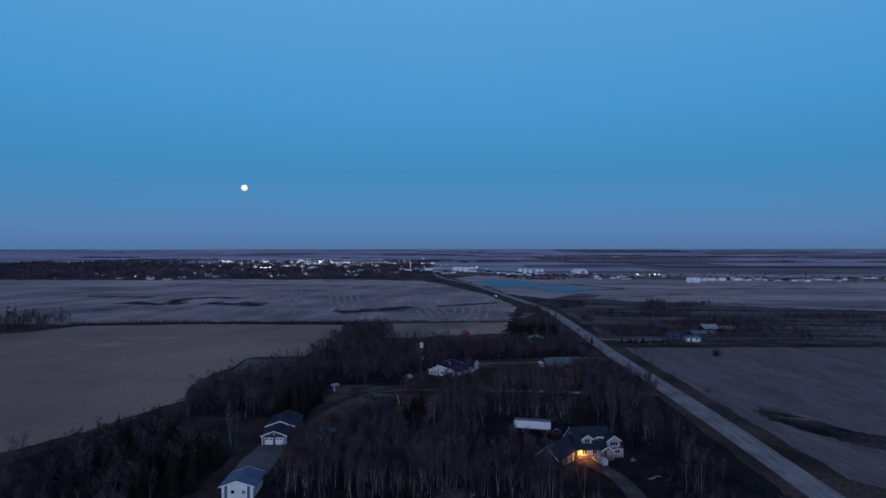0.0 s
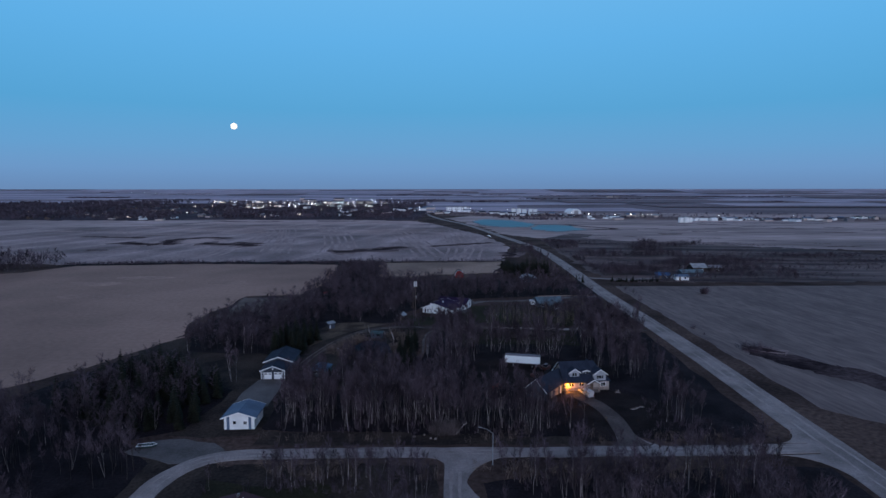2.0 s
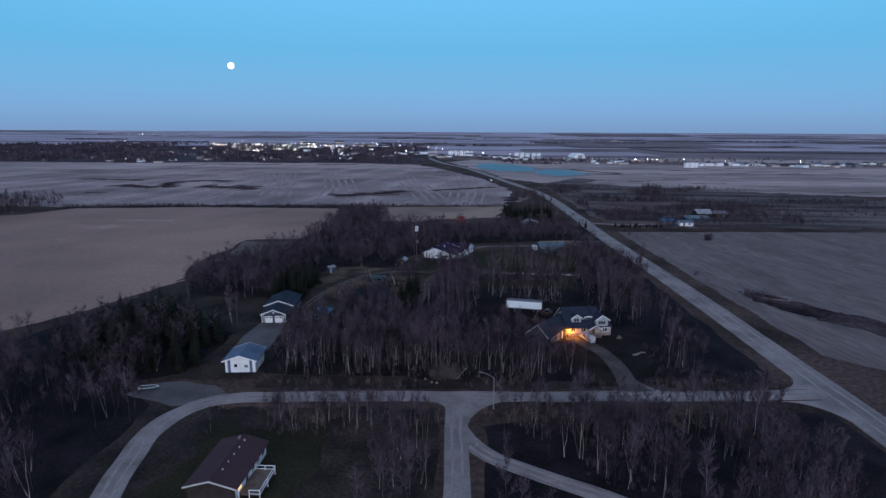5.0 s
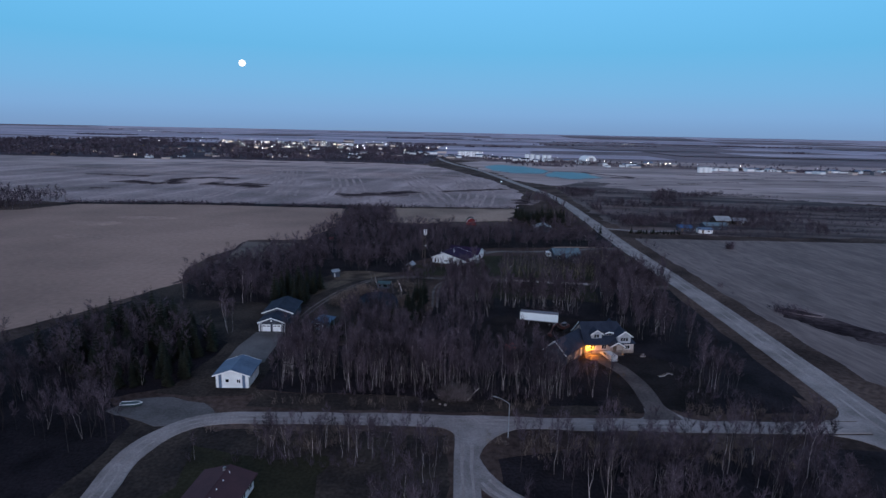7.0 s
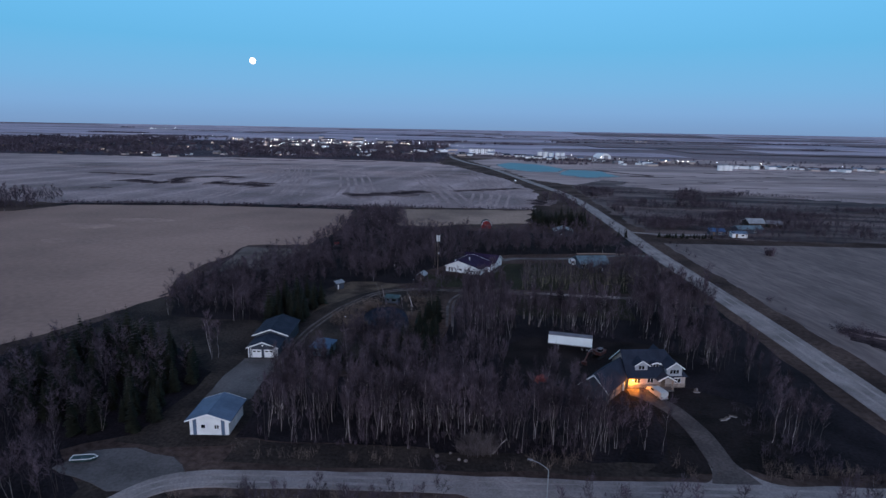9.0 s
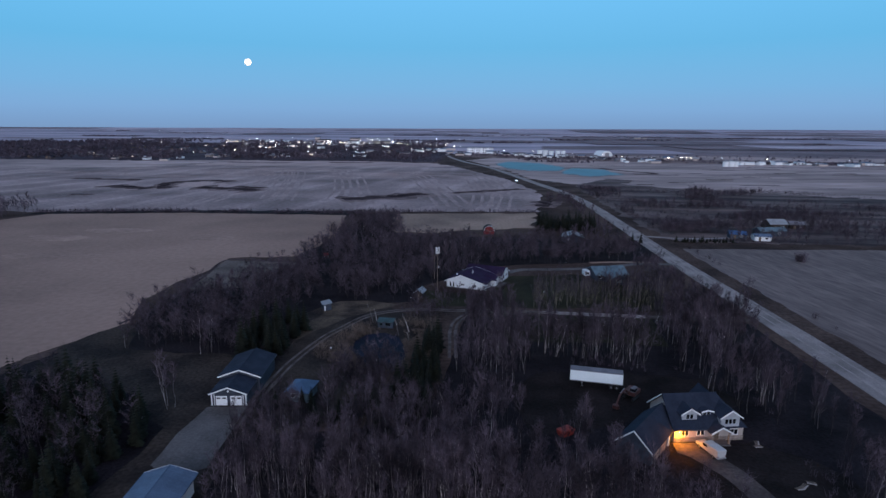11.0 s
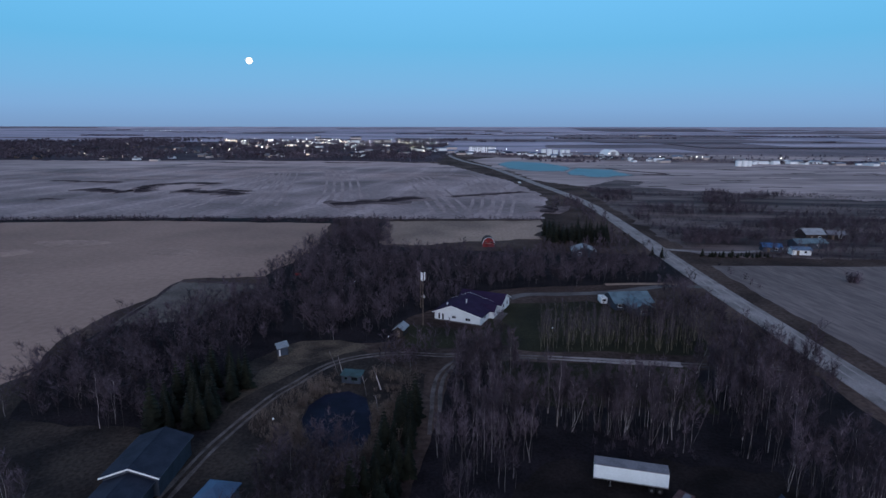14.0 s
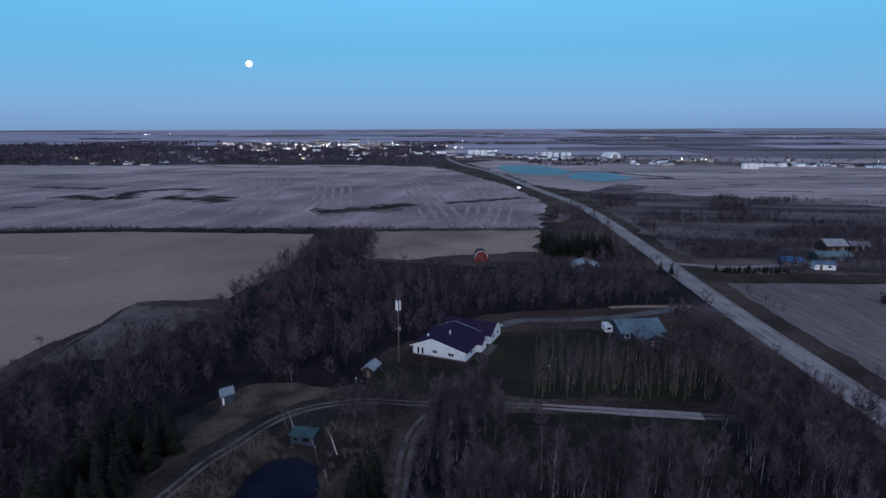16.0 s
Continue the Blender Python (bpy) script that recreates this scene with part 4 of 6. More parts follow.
bm = bm_of()
bm_gable_walls(bm, 0, 6.2, 0, 12.0, 2.7, 5.5)
bm.to_mesh(wing.data)
bm.free()
for c, s in ((0, -1), (6.2, 1)):
    o, drop = 0.4, 2.8 / 3.1 * 0.4
    bm = bm_of()
    bm_slab(bm, [(c + s * o, -0.5, 2.7 - drop + 0.18), (3.1, -0.5, 5.68), (3.1, 13.0, 5.68), (c + s * o, 13.0, 2.7 - drop + 0.18)], 0.16)
    part("roof_slope", bm, M_roof_dark, wing, "dark shingles")
    bm = bm_of()
    bm_slab(bm, [(c + s * o, -0.57, 2.7 - drop + 0.22), (3.1, -0.57, 5.72), (3.1, -0.5, 5.72), (c + s * o, -0.5, 2.7 - drop + 0.22)], 0.28)
    part("barge_board", bm, M_trim, wing, "white barge board")
for y in (2.2, 5.6):
    bm = bm_of()
    bm_box(bm, 6.19, y - 1.25, 0.05, 6.26, y + 1.25, 2.2)
    part("garage_door", bm, M_stone, wing, "brown garage door")
bm = bm_of()
bm_box(bm, 6.1, 8.2, 0.0, 6.4, 8.5, 2.5)
part("post", bm, M_trim, wing, "white corner post")
# the lit lamp on the wall between wing and house
bm = bm_of()
bmesh.ops.create_uvsphere(bm, u_segments=10, v_segments=6, radius=0.1, matrix=pose(0.9, -0.2, 2.1))
part("wall_lamp", bm, M_amber, house, "glowing amber wall lamp")
lamp = new("porch_light", bpy.data.lights.new("porch_light", "POINT"))
lamp.data.energy, lamp.data.color, lamp.data.shadow_soft_size = 1250, (1.0, 0.30, 0.008), 0.12
lamp.location = (34.4, 150.5, 1.9)

# lighter ground added just at the wall lamp, to strengthen its pool of light
bm = bm_of()
bm_patch(bm, [(33.2, 150.7), (37.8, 151.2), (38.6, 147.6), (36.0, 145.6), (33.0, 147.6)], 0.1, 0.4, 1.0)
slab_thing("paved_pad", bm, M_rough, "brown pad between garage wing and house, added to brighten the lamp's glow", "paving")

# long low home with a maroon roof and a deck
home = thing("mobile_home", pose(-40.3, 75.5, 0, 0, 0, -2), "long low home with a maroon metal roof and a deck", "house")
walls(home, M_darkwood, 0, 7.8, 0, 13.2, 2.5, 3.6)
gable_roof(home, 0, 7.8, 0, 13.2, 2.5, 3.6, M_roof_maroon, trim=M_greywhite, over=0.5, ends=(True, False), gutter=M_roof_maroon)
bm = bm_of()
bm_box(bm, 7.8, 0.1, 0.3, 7.84, 13.1, 2.5)
part("side_siding", bm, M_white, home, "white side siding")
for y in (1.6, 7.0, 9.2, 11.6):
    window(home, 7.84, y, 1.0, 1.3, 1.0, "+x", lit=(y == 1.6), bars=1)
door(home, 7.8, 4.6, 0.95, 2.0, "+x", M_wood)
for y in (3.0, 5.2, 7.4, 9.6, 11.8):
    bm = bm_of()
    bm_tube(bm, (4.6, y, 3.2), (4.6, y, 3.75), 0.09, 0.09, 6)
    part("roof_vent", bm, M_trim, home, "white roof vent")
bm = bm_of()
bm_box(bm, 3.4, 12.0, 3.0, 3.8, 12.4, 4.2)
part("chimney", bm, M_steel, home)
deck = thing("deck", pose(-32.3, 75.9, 0, 0, 0, -2), "raised pale wooden deck beside the maroon-roofed home", "deck")
for i in range(26):
    bm = bm_of()
    bm_box(bm, 0.05, i * 0.27, 0.75, 3.6, i * 0.27 + 0.25, 0.8 + 0.004 * (i % 3))
    part("board", bm, M_wood, deck)
for q in ((3.5, 0.0), (3.5, 3.4), (3.5, 6.8), (0.1, 6.8), (1.8, 6.8), (0.1, 0), (1.8, 0)):
    bm = bm_of()
    bm_box(bm, q[0] - 0.06, q[1] - 0.06, 0, q[0] + 0.06, q[1] + 0.06, 1.75)
    part("post", bm, M_trim, deck)
for q in ((3.45, 0, 3.55, 6.85), (0.1, 6.75, 3.5, 6.85), (1.8, 0, 3.5, 0.08)):
    bm = bm_of()
    bm_box(bm, q[0], q[1], 1.62, q[2], q[3], 1.72)
    bm_box(bm, q[0], q[1], 1.0, q[2], q[3], 1.08)
    part("railing", bm, M_trim, deck, "white railing")

# teal-grey roofed house in the trees beyond the lawn
grey = thing("house", pose(43.5, 258.5, 0, 0, 0, 10), "low house with a weathered teal-grey roof among trees", "house")
walls(grey, M_darkwall, 0, 12.0, 5.0, 15.0, 2.5, 4.4, axis="x")
gable_roof(grey, 0, 12.0, 5.0, 15.0, 2.5, 4.4, M_roof_teal, axis="x", over=0.6)
walls(grey, M_darkwall, 3.0, 9.5, -1.0, 8.0, 2.5, 3.9)
gable_roof(grey, 3.0, 9.5, -1.0, 8.0, 2.5, 3.9, M_roof_teal, over=0.5, ends=(True, False))
window(grey, 6.2, -1.0, 1.0, 1.4, 1.0, bars=1)
window(grey, 1.5, 5.0, 1.0, 1.2, 1.0)

camper = thing("camper_trailer", pose(39.3, 268.6, 0, 0, 0, 6), "white camper trailer parked by the house", "trailer")
bm = bm_of()
bm_box(bm, 0, 0, 0.5, 2.1, 3.8, 2.5)
part("body", bm, M_white, camper, bevel=0.15)
bm = bm_of()
bm_box(bm, 0.4, -0.03, 1.4, 1.6, 0.02, 2.0)
part("window", bm, M_glass, camper)
for x in (0.02, 1.88):
    bm = bm_of()
    bm_tube(bm, (x, 1.9, 0.34), (x + 0.2, 1.9, 0.34), 0.34, 0.34, 12)
    part("wheel", bm, M_black, camper)
bm = bm_of()
bm_tube(bm, (1.15, 0, 0.5), (1.15, -1.2, 0.45), 0.06, 0.06, 6)
bm_tube(bm, (1.15, -1.15, 0.45), (1.15, -1.15, 0), 0.05, 0.05, 6)
part("drawbar", bm, M_steel, camper)

# red round-roofed barn at the hay field
barn = thing("barn", pose(4.6, 356.0, 0, 0, 0, 4), "red barn with a round arched roof", "barn")
prof = [(-2.7, 0), (2.7, 0)] + [(2.7 * math.cos(a), 1.6 + 2.9 * math.sin(a)) for a in (math.pi * i / 12 for i in range(13))]
bm = bm_of()
a, b = [[bm.verts.new((x, y, z)) for x, z in prof] for y in (0, 6)]
bm.faces.new(a)
bm.faces.new(b[::-1])
for i in range(len(prof)):
    j = (i + 1) % len(prof)
    bm.faces.new((a[i], b[i], b[j], a[j]))
part("wall", bm, M_red, barn)
bm = bm_of()
arch = [(2.85 * math.cos(t), 1.6 + 3.05 * math.sin(t)) for t in (math.pi * i / 14 for i in range(15))]
rows = [[bm.verts.new((x * k, y, 1.6 + (z - 1.6) * k)) for x, z in arch] for y in (-0.3, 6.3) for k in (1.0, 0.96)]
for ra, rb in ((0, 2), (2, 3), (3, 1), (1, 0)):
    for i in range(14):
        bm.faces.new((rows[ra][i], rows[ra][i + 1], rows[rb][i + 1], rows[rb][i]))
part("roof", bm, M_darkwood, barn, "dark arched roof")
bm = bm_of()
for p, q in zip(arch, arch[1:]):
    bm_tube(bm, (p[0], -0.34, p[1]), (q[0], -0.34, q[1]), 0.1, 0.1, 5)
part("arch_trim", bm, M_trim, barn, "pale arched edge trim")
for x in (-1.3, 1.3):
    window(barn, x, 0, 1.9, 0.5, 0.6, trim=M_stone)
door(barn, 0, 0, 1.9, 1.7, "-y", M_red, 0)
bm = bm_of()
bm_box(bm, -1.0, -0.12, 1.72, 1.0, -0.02, 1.84)
part("door_head", bm, M_stone, barn)

grey2 = thing("house", pose(41.5, 338.0, 0, 0, 0, -4), "pale-roofed house half hidden by bare trees", "house")
walls(grey2, M_darkwall, 0, 10.0, 0, 9.0, 2.6, 4.6)
gable_roof(grey2, 0, 10.0, 0, 9.0, 2.6, 4.4, M_pale_roof, over=0.5)
window(grey2, 3.0, 0, 1.0, 1.4, 1.0)

# farmyard across the road
FARM = [((131, 355, -10), 8, 6, 2.4, 3.6, M_bluepaint, M_darkwall, "farm building with a bright blue roof"),
        ((141, 349, -4), 8, 5, 2.4, 3.3, M_roof_blue, M_white, "white farm building with a pale metal roof"),
        ((150, 362, 8), 15, 7, 2.8, 4.2, M_roof_teal, M_darkwall, "long shed with a weathered teal roof"),
        ((166.5, 385, 4), 10, 9, 3.0, 5.2, M_pale_roof, M_darkwood, "wooden barn with a pale metal roof"),
        ((179, 388, -12), 8, 7, 2.6, 4.0, M_greyroof, M_darkwood, "dark wooden farm shed")]
for (x, y, r), w, d, hw, hr, roof, wall, label in FARM:
    f = thing("farm_building", pose(x, y, 0, 0, 0, r), label, "farm building", "farmyard buildings")
    walls(f, wall, 0, w, 0, d, hw, hr, axis="x")
    gable_roof(f, 0, w, 0, d, hw, hr, roof, axis="x", over=0.4)
    door(f, w * 0.3, 0, 1.2, 2.1, "-y", M_wood)
    window(f, w * 0.7, 0, 1.0, 1.2, 0.9)

# ---- vehicles and yard things ----
semi = thing("semi_trailer", pose(18.2, 173.6, 0, 0, 0, -11), "long white box semi-trailer parked in the soil yard", "trailer")
bm = bm_of()
bm_box(bm, 0, 0, 1.4, 11.3, 2.5, 3.75)
part("box", bm, M_trailer, semi, "white ribbed box", bevel=0.05)
for i in range(22):
    bm = bm_of()
    bm_box(bm, 0.3 + i * 0.5, -0.012, 1.5, 0.34 + i * 0.5, 0.01, 3.65)
    part("side_rib", bm, M_trailer, semi)
bm = bm_of()
bm_box(bm, -0.03, -0.05, 1.27, 11.33, 2.55, 1.43)
part("bottom_rail", bm, M_steel, semi)
bm = bm_of()
bm_box(bm, -0.02, -0.02, 3.72, 11.32, 2.52, 3.80)
part("roof", bm, M_greyroof, semi, "grey roof sheet")
for x in (8.9, 10.1):
    for y in (0.05, 1.85):
        bm = bm_of()
        bm_tube(bm, (x, y, 0.52), (x, y + 0.6, 0.52), 0.52, 0.52, 14)
        w = part("wheel", bm, M_black, semi)
        bm = bm_of()
        bm_box(bm, x - 0.12, y + 0.1, 0.9, x + 0.12, y + 0.5, 1.3)
        part("axle_mount", bm, M_black, semi)
        bm = bm_of()
        bm_tube(bm, (x, y - 0.02, 0.5), (x, y + 0.62, 0.5), 0.24, 0.24, 10)
        part("rim", bm, M_steel, w)
for y in (0.4, 2.0):
    bm = bm_of()
    bm_box(bm, 2.6, y, 0, 2.75, y + 0.15, 1.3)
    bm_box(bm, 2.5, y - 0.1, 0, 2.85, y + 0.25, 0.06)
    part("landing_leg", bm, M_steel, semi)

truck = thing("pickup_truck", pose(39.6, 145.4, 0, 0, 0, 18), "white pickup truck with a covered box by the driveway", "truck")
bm = bm_of()
prof = [(0, 0.55), (5.4, 0.55), (5.4, 1.05), (4.2, 1.15), (3.7, 1.85), (2.2, 1.9), (2.05, 1.15), (0, 1.1)]
a, b = [[bm.verts.new((x, y, z)) for y, z in prof] for x in (-0.95, 0.95)]
bm.faces.new(a)
bm.faces.new(b[::-1])
for i in range(len(prof)):
    bm.faces.new((a[i], b[i], b[(i + 1) % len(prof)], a[(i + 1) % len(prof)]))
part("body", bm, M_greywhite, truck, bevel=0.06)
bm = bm_of()
bm_box(bm, -0.94, -0.05, 1.05, 0.94, 2.0, 2.0)
part("box_cover", bm, M_greywhite, truck, "white box cover", bevel=0.08)
bm = bm_of()
bm_box(bm, -0.97, 2.5, 1.25, 0.97, 3.6, 1.7)
part("side_window", bm, M_glass, truck)
bm = bm_of()
bm_slab(bm, [(-0.8, 4.22, 1.2), (0.8, 4.22, 1.2), (0.75, 3.76, 1.83), (-0.75, 3.76, 1.83)], 0.04)
part("windscreen", bm, M_glass, truck)
for x in (-0.96, 0.76):
    for y in (1.0, 4.4):
        bm = bm_of()
        bm_tube(bm, (x, y, 0.38), (x + 0.2, y, 0.38), 0.38, 0.38, 14)
        w = part("wheel", bm, M_black, truck)
        bm = bm_of()
        bm_tube(bm, (x - 0.01, y, 0.38), (x + 0.21, y, 0.38), 0.2, 0.2, 10)
        part("rim", bm, M_steel, w)
for x in (-0.85, 0.7):
    bm = bm_of()
    bm_box(bm, x, -0.06, 0.75, x + 0.15, 0.0, 1.0)
    part("tail_light", bm, M_red, truck)
bm = bm_of()
bm_box(bm, -0.9, -0.15, 0.45, 0.9, 0.0, 0.62)
part("bumper", bm, M_steel, truck)

# excavator: tracks, turntable, cab, boom, arm, bucket
ex = thing("excavator", pose(30.2, 168.2, 0, 0, 0, 232), "faded red excavator with its arm reaching to the soil", "excavator")
for y in (-1.3, 0.8):
    bm = bm_of()
    bm_box(bm, -1.7, y, 0, 1.7, y + 0.5, 0.8)
    part("track", bm, M_black, ex, bevel=0.2)
bm = bm_of()
bm_tube(bm, (0, 0, 0.7), (0, 0, 1.0), 0.7, 0.7, 14)
part("turntable", bm, M_black, ex)
bm = bm_of()
bm_box(bm, -2.2, -1.25, 0.95, 0.9, 1.25, 1.9)
part("engine_deck", bm, M_rustred, ex, bevel=0.1)
bm = bm_of()
bm_box(bm, -0.4, 0.25, 1.88, 1.1, 1.2, 2.9)
cab = part("cab", bm, M_greyroof, ex, "grey cab", bevel=0.08)
bm = bm_of()
bm_box(bm, -0.2, 0.22, 2.1, 1.13, 1.23, 2.7)
part("cab_window", bm, M_glass, cab)
for nm, p, q, r in (("boom", (0.7, -0.2, 1.4), (2.8, -0.2, 3.0), 0.3), ("boom", (2.8, -0.2, 3.0), (5.2, -0.2, 2.7), 0.27), ("arm", (5.2, -0.2, 2.8), (6.9, -0.2, 0.9), 0.22)):
    bm = bm_of()
    bm_tube(bm, p, q, r, r * 0.8, 4)
    part(nm, bm, M_rustred, ex)
for p, q in (((1.2, -0.2, 1.2), (2.7, -0.2, 2.4)), ((3.2, -0.2, 3.4), (5.2, -0.2, 3.1))):
    bm = bm_of()
    bm_tube(bm, p, q, 0.09, 0.07, 8)
    part("ram", bm, M_steel, ex)
bm = bm_of()
prof = [(6.6, 1.1), (7.3, 1.0), (7.2, 0.3), (6.7, 0.02), (6.1, 0.2), (6.5, 0.4)]
a, b = [[bm.verts.new((x, y, z)) for x, z in prof] for y in (-0.75, 0.35)]
bm.faces.new(a)
bm.faces.new(b[::-1])
for i in range(6):
    bm.faces.new((a[i], b[i], b[(i + 1) % 6], a[(i + 1) % 6]))
part("bucket", bm, M_rustred, ex)

hop = thing("metal_hopper", pose(14.0, 152.5, 0, 0, 0, 35), "orange-red steel hopper lying in the brush", "hopper")
bm = bm_of()
v = bm_box(bm, -1.3, -0.8, 0.0, 1.3, 0.8, 1.2)
for q in v[4:]:
    q.co.x *= 1.15
    q.co.y *= 1.25
part("bin", bm, M_orange, hop, bevel=0.06)
bm = bm_of()
bm_box(bm, -1.35, -0.9, 1.19, 1.35, 0.9, 1.24)
part("lid", bm, M_orange, hop)

# small green boat-like trailer by the turning place
boat = thing("small_boat", pose(-67.2, 113.6, 0, 0, 0, 12), "small green and white boat lying on gravel", "boat")
bm = bm_of()
hull = [(-2.0, 0.75), (1.2, 0.75), (2.2, 0.0), (1.2, -0.75), (-2.0, -0.75)]
lo = [bm.verts.new((x * 0.85, y * 0.7, 0.0)) for x, y in hull]
hi = [bm.verts.new((x, y, 0.65)) for x, y in hull]
bm.faces.new(lo[::-1])
bm.faces.new(hi)
for i in range(5):
    bm.faces.new((lo[i], lo[(i + 1) % 5], hi[(i + 1) % 5], hi[i]))
part("hull", bm, M_teal, boat)
bm = bm_of()
for i in range(5):
    p, q = hull[i], hull[(i + 1) % 5]
    bm_tube(bm, (p[0], p[1], 0.66), (q[0], q[1], 0.66), 0.07, 0.07, 6)
part("gunwale", bm, M_trim, boat, "white gunwale")

# street lamp on the side road's verge
sl = thing("street_lamp", pose(10.0, 107.2, 0), "unlit steel street lamp with a long curved arm", "street lamp")
bm = bm_of()
bm_tube(bm, (0, 0, 0), (0, 0, 7.0), 0.11, 0.07, 8)
part("pole", bm, M_pale_roof, sl)
bm = bm_of()
arm = [(0, 0, 6.9), (-0.7, 0.3, 7.35), (-1.5, 0.65, 7.65), (-2.4, 1.0, 7.75)]
for p, q in zip(arm, arm[1:]):
    bm_tube(bm, p, q, 0.055, 0.05, 6)
part("arm", bm, M_pale_roof, sl)
bm = bm_of()
bm_box(bm, -0.4, -0.14, -0.07, 0.4, 0.14, 0.1, pose(-2.7, 1.12, 7.76, 0, 0, -23))
part("lamp_head", bm, M_steel, sl, "grey lamp head", bevel=0.04)
bm = bm_of()
bm_tube(bm, (0, 0, 0), (0, 0, 0.12), 0.28, 0.26, 10)
part("base", bm, M_concrete, sl)

# antenna mast by the bungalow
mast = thing("antenna_mast", pose(-16.2, 246.4, 0), "tall slim mast with white panel antennas on top", "mast")
bm = bm_of()
bm_tube(bm, (0, 0, 0), (0, 0, 15.6), 0.14, 0.09, 8)
part("pole", bm, M_wood, mast)
for k in range(3):
    t = 2 * math.pi * k / 3 + 0.5
    c = (0.55 * math.cos(t), 0.55 * math.sin(t))
    bm = bm_of()
    bm_box(bm, -0.16, -0.09, 13.3, 0.16, 0.09, 15.7, pose(c[0], c[1], 0, 0, 0, math.degrees(t)))
    part("panel_antenna", bm, M_trim, mast, bevel=0.03)
    bm = bm_of()
    for z in (13.8, 15.2):
        bm_tube(bm, (0, 0, z), (c[0], c[1], z), 0.03, 0.03, 5)
    part("bracket", bm, M_steel, mast)

bm = bm_of()
bm_tube(bm, (-0.7, 0, 8.6), (0.7, 0, 8.6), 0.05, 0.05, 6)
bm_box(bm, 0.15, -0.2, 8.2, 0.55, 0.2, 9.0)
part("equipment_box", bm, M_steel, mast)

pole = thing("utility_pole", pose(-18.4, 262.0, 0), "thin wooden utility pole among bare trees", "utility pole")
bm = bm_of()
bm_tube(bm, (0, 0, 0), (0, 0, 9.5), 0.14, 0.09, 8)
part("pole", bm, M_wood, pole)
bm = bm_of()
bm_box(bm, -0.9, -0.05, 9.0, 0.9, 0.05, 9.12)
part("crossarm", bm, M_wood, pole)

sign = thing("road_sign", pose(80.6, 122.4, 0), "small pale sign on a thin post at the corner", "sign")
bm = bm_of()
bm_tube(bm, (0, 0, 0), (0, 0, 2.2), 0.04, 0.04, 6)
part("post", bm, M_steel, sign)
bm = bm_of()
bm_box(bm, -0.3, -0.05, 1.6, 0.3, -0.03, 2.2)
part("plate", bm, M_greyroof, sign)

# felled trunks, boulders and brush at the side road
for x, y, s, r in ((-7.5, 120.2, 0.34, 10), (-3.6, 119.4, 0.28, 50), (-2.4, 119.0, 0.36, 80), (-5.2, 121.2, 0.26, 20)):
    bm = bm_of()
    bmesh.ops.create_icosphere(bm, subdivisions=2, radius=s)
    for v in bm.verts:
        v.co *= 1 + 0.25 * noise.noise(v.co * 2.2 + Vector((x, y, 0)))
        v.co.z = max(v.co.z * 0.75 + s * 0.5, 0)
    ob = new("boulder", mesh_of("boulder", bm, M_stone))
    ob.matrix_world = pose(x, y, 0, 0, 0, r)
    tagged(ob, "pale rounded boulder on the verge", "boulder", "boulders on the verge")

car = thing("car", pose(41.5, 669, rise(41.5, 669) + 0.14, 0, 0, 195), "small car with lit headlights on the gravel road", "car")
bm = bm_of()
prof = [(-2.2, 0.35), (2.2, 0.35), (2.2, 0.8), (1.1, 0.95), (0.5, 1.45), (-1.3, 1.45), (-2.1, 0.95)]
a, b = [[bm.verts.new((x, y, z)) for y, z in prof] for x in (-0.88, 0.88)]
bm.faces.new(a)
bm.faces.new(b[::-1])
for i in range(7):
    bm.faces.new((a[i], b[i], b[(i + 1) % 7], a[(i + 1) % 7]))
part("body", bm, M_white, car)
for x in (-0.6, 0.6):
    bm = bm_of()
    bmesh.ops.create_uvsphere(bm, u_segments=8, v_segments=6, radius=0.2, matrix=pose(x, 2.2, 0.7))
    part("headlight", bm, M_light_w, car, "lit headlight")
for x in (-0.88, 0.7):
    for y in (-1.4, 1.4):
        bm = bm_of()
        bm_tube(bm, (x, y, 0.32), (x + 0.18, y, 0.32), 0.32, 0.32, 12)
        part("wheel", bm, M_black, car)

# the moon
bm = bm_of()
bmesh.ops.create_uvsphere(bm, u_segments=32, v_segments=16, radius=27)
moon = new("moon", mesh_of("moon", bm, M_moon))
for p in moon.data.polygons:
    p.use_smooth = True
MOON_DIR = Vector((-23643.0, 60000.0 - 50, 6574.0 - 57)).normalized()
moon.location = Vector((0.0, 60.0, 57.0)) + MOON_DIR * 5250
tagged(moon, "full moon low in the dusk sky", "moon")


# ---- trees ----
rng = np.random.default_rng(7)


class Shape:
    """Triangles and quads gathered in lists, with a material slot for each face."""

    def __init__(self):
        self.v, self.f, self.m = [], [], []

    def tube(self, pts, radii, sides, slot):
        base = len(self.v)
        for (x, y, z), r in zip(pts, radii):
            for i in range(sides):
                a = 2 * math.pi * i / sides
                self.v.append((x + r * math.cos(a), y + r * math.sin(a), z))
        for k in range(len(pts) - 1):
            for i in range(sides):
                j = (i + 1) % sides
                a, b = base + k * sides, base + (k + 1) * sides
                self.f += [(a + i, a + j, b + j), (a + i, b + j, b + i)]
                self.m += [slot, slot]

    def blade(self, p, q, width, slot):
        p, q = np.array(p), np.array(q)
        d = q - p
        s = np.cross(d, rng.normal(size=3))
        s = s / (np.linalg.norm(s) + 1e-9) * width / 2
        k = len(self.v)
        self.v += [tuple(p - s), tuple(p + s), tuple(q)]
        self.f.append((k, k + 1, k + 2))
        self.m.append(slot)

    def arrays(self):
        return np.array(self.v, float), np.array(self.f, int), np.array(self.m, int)


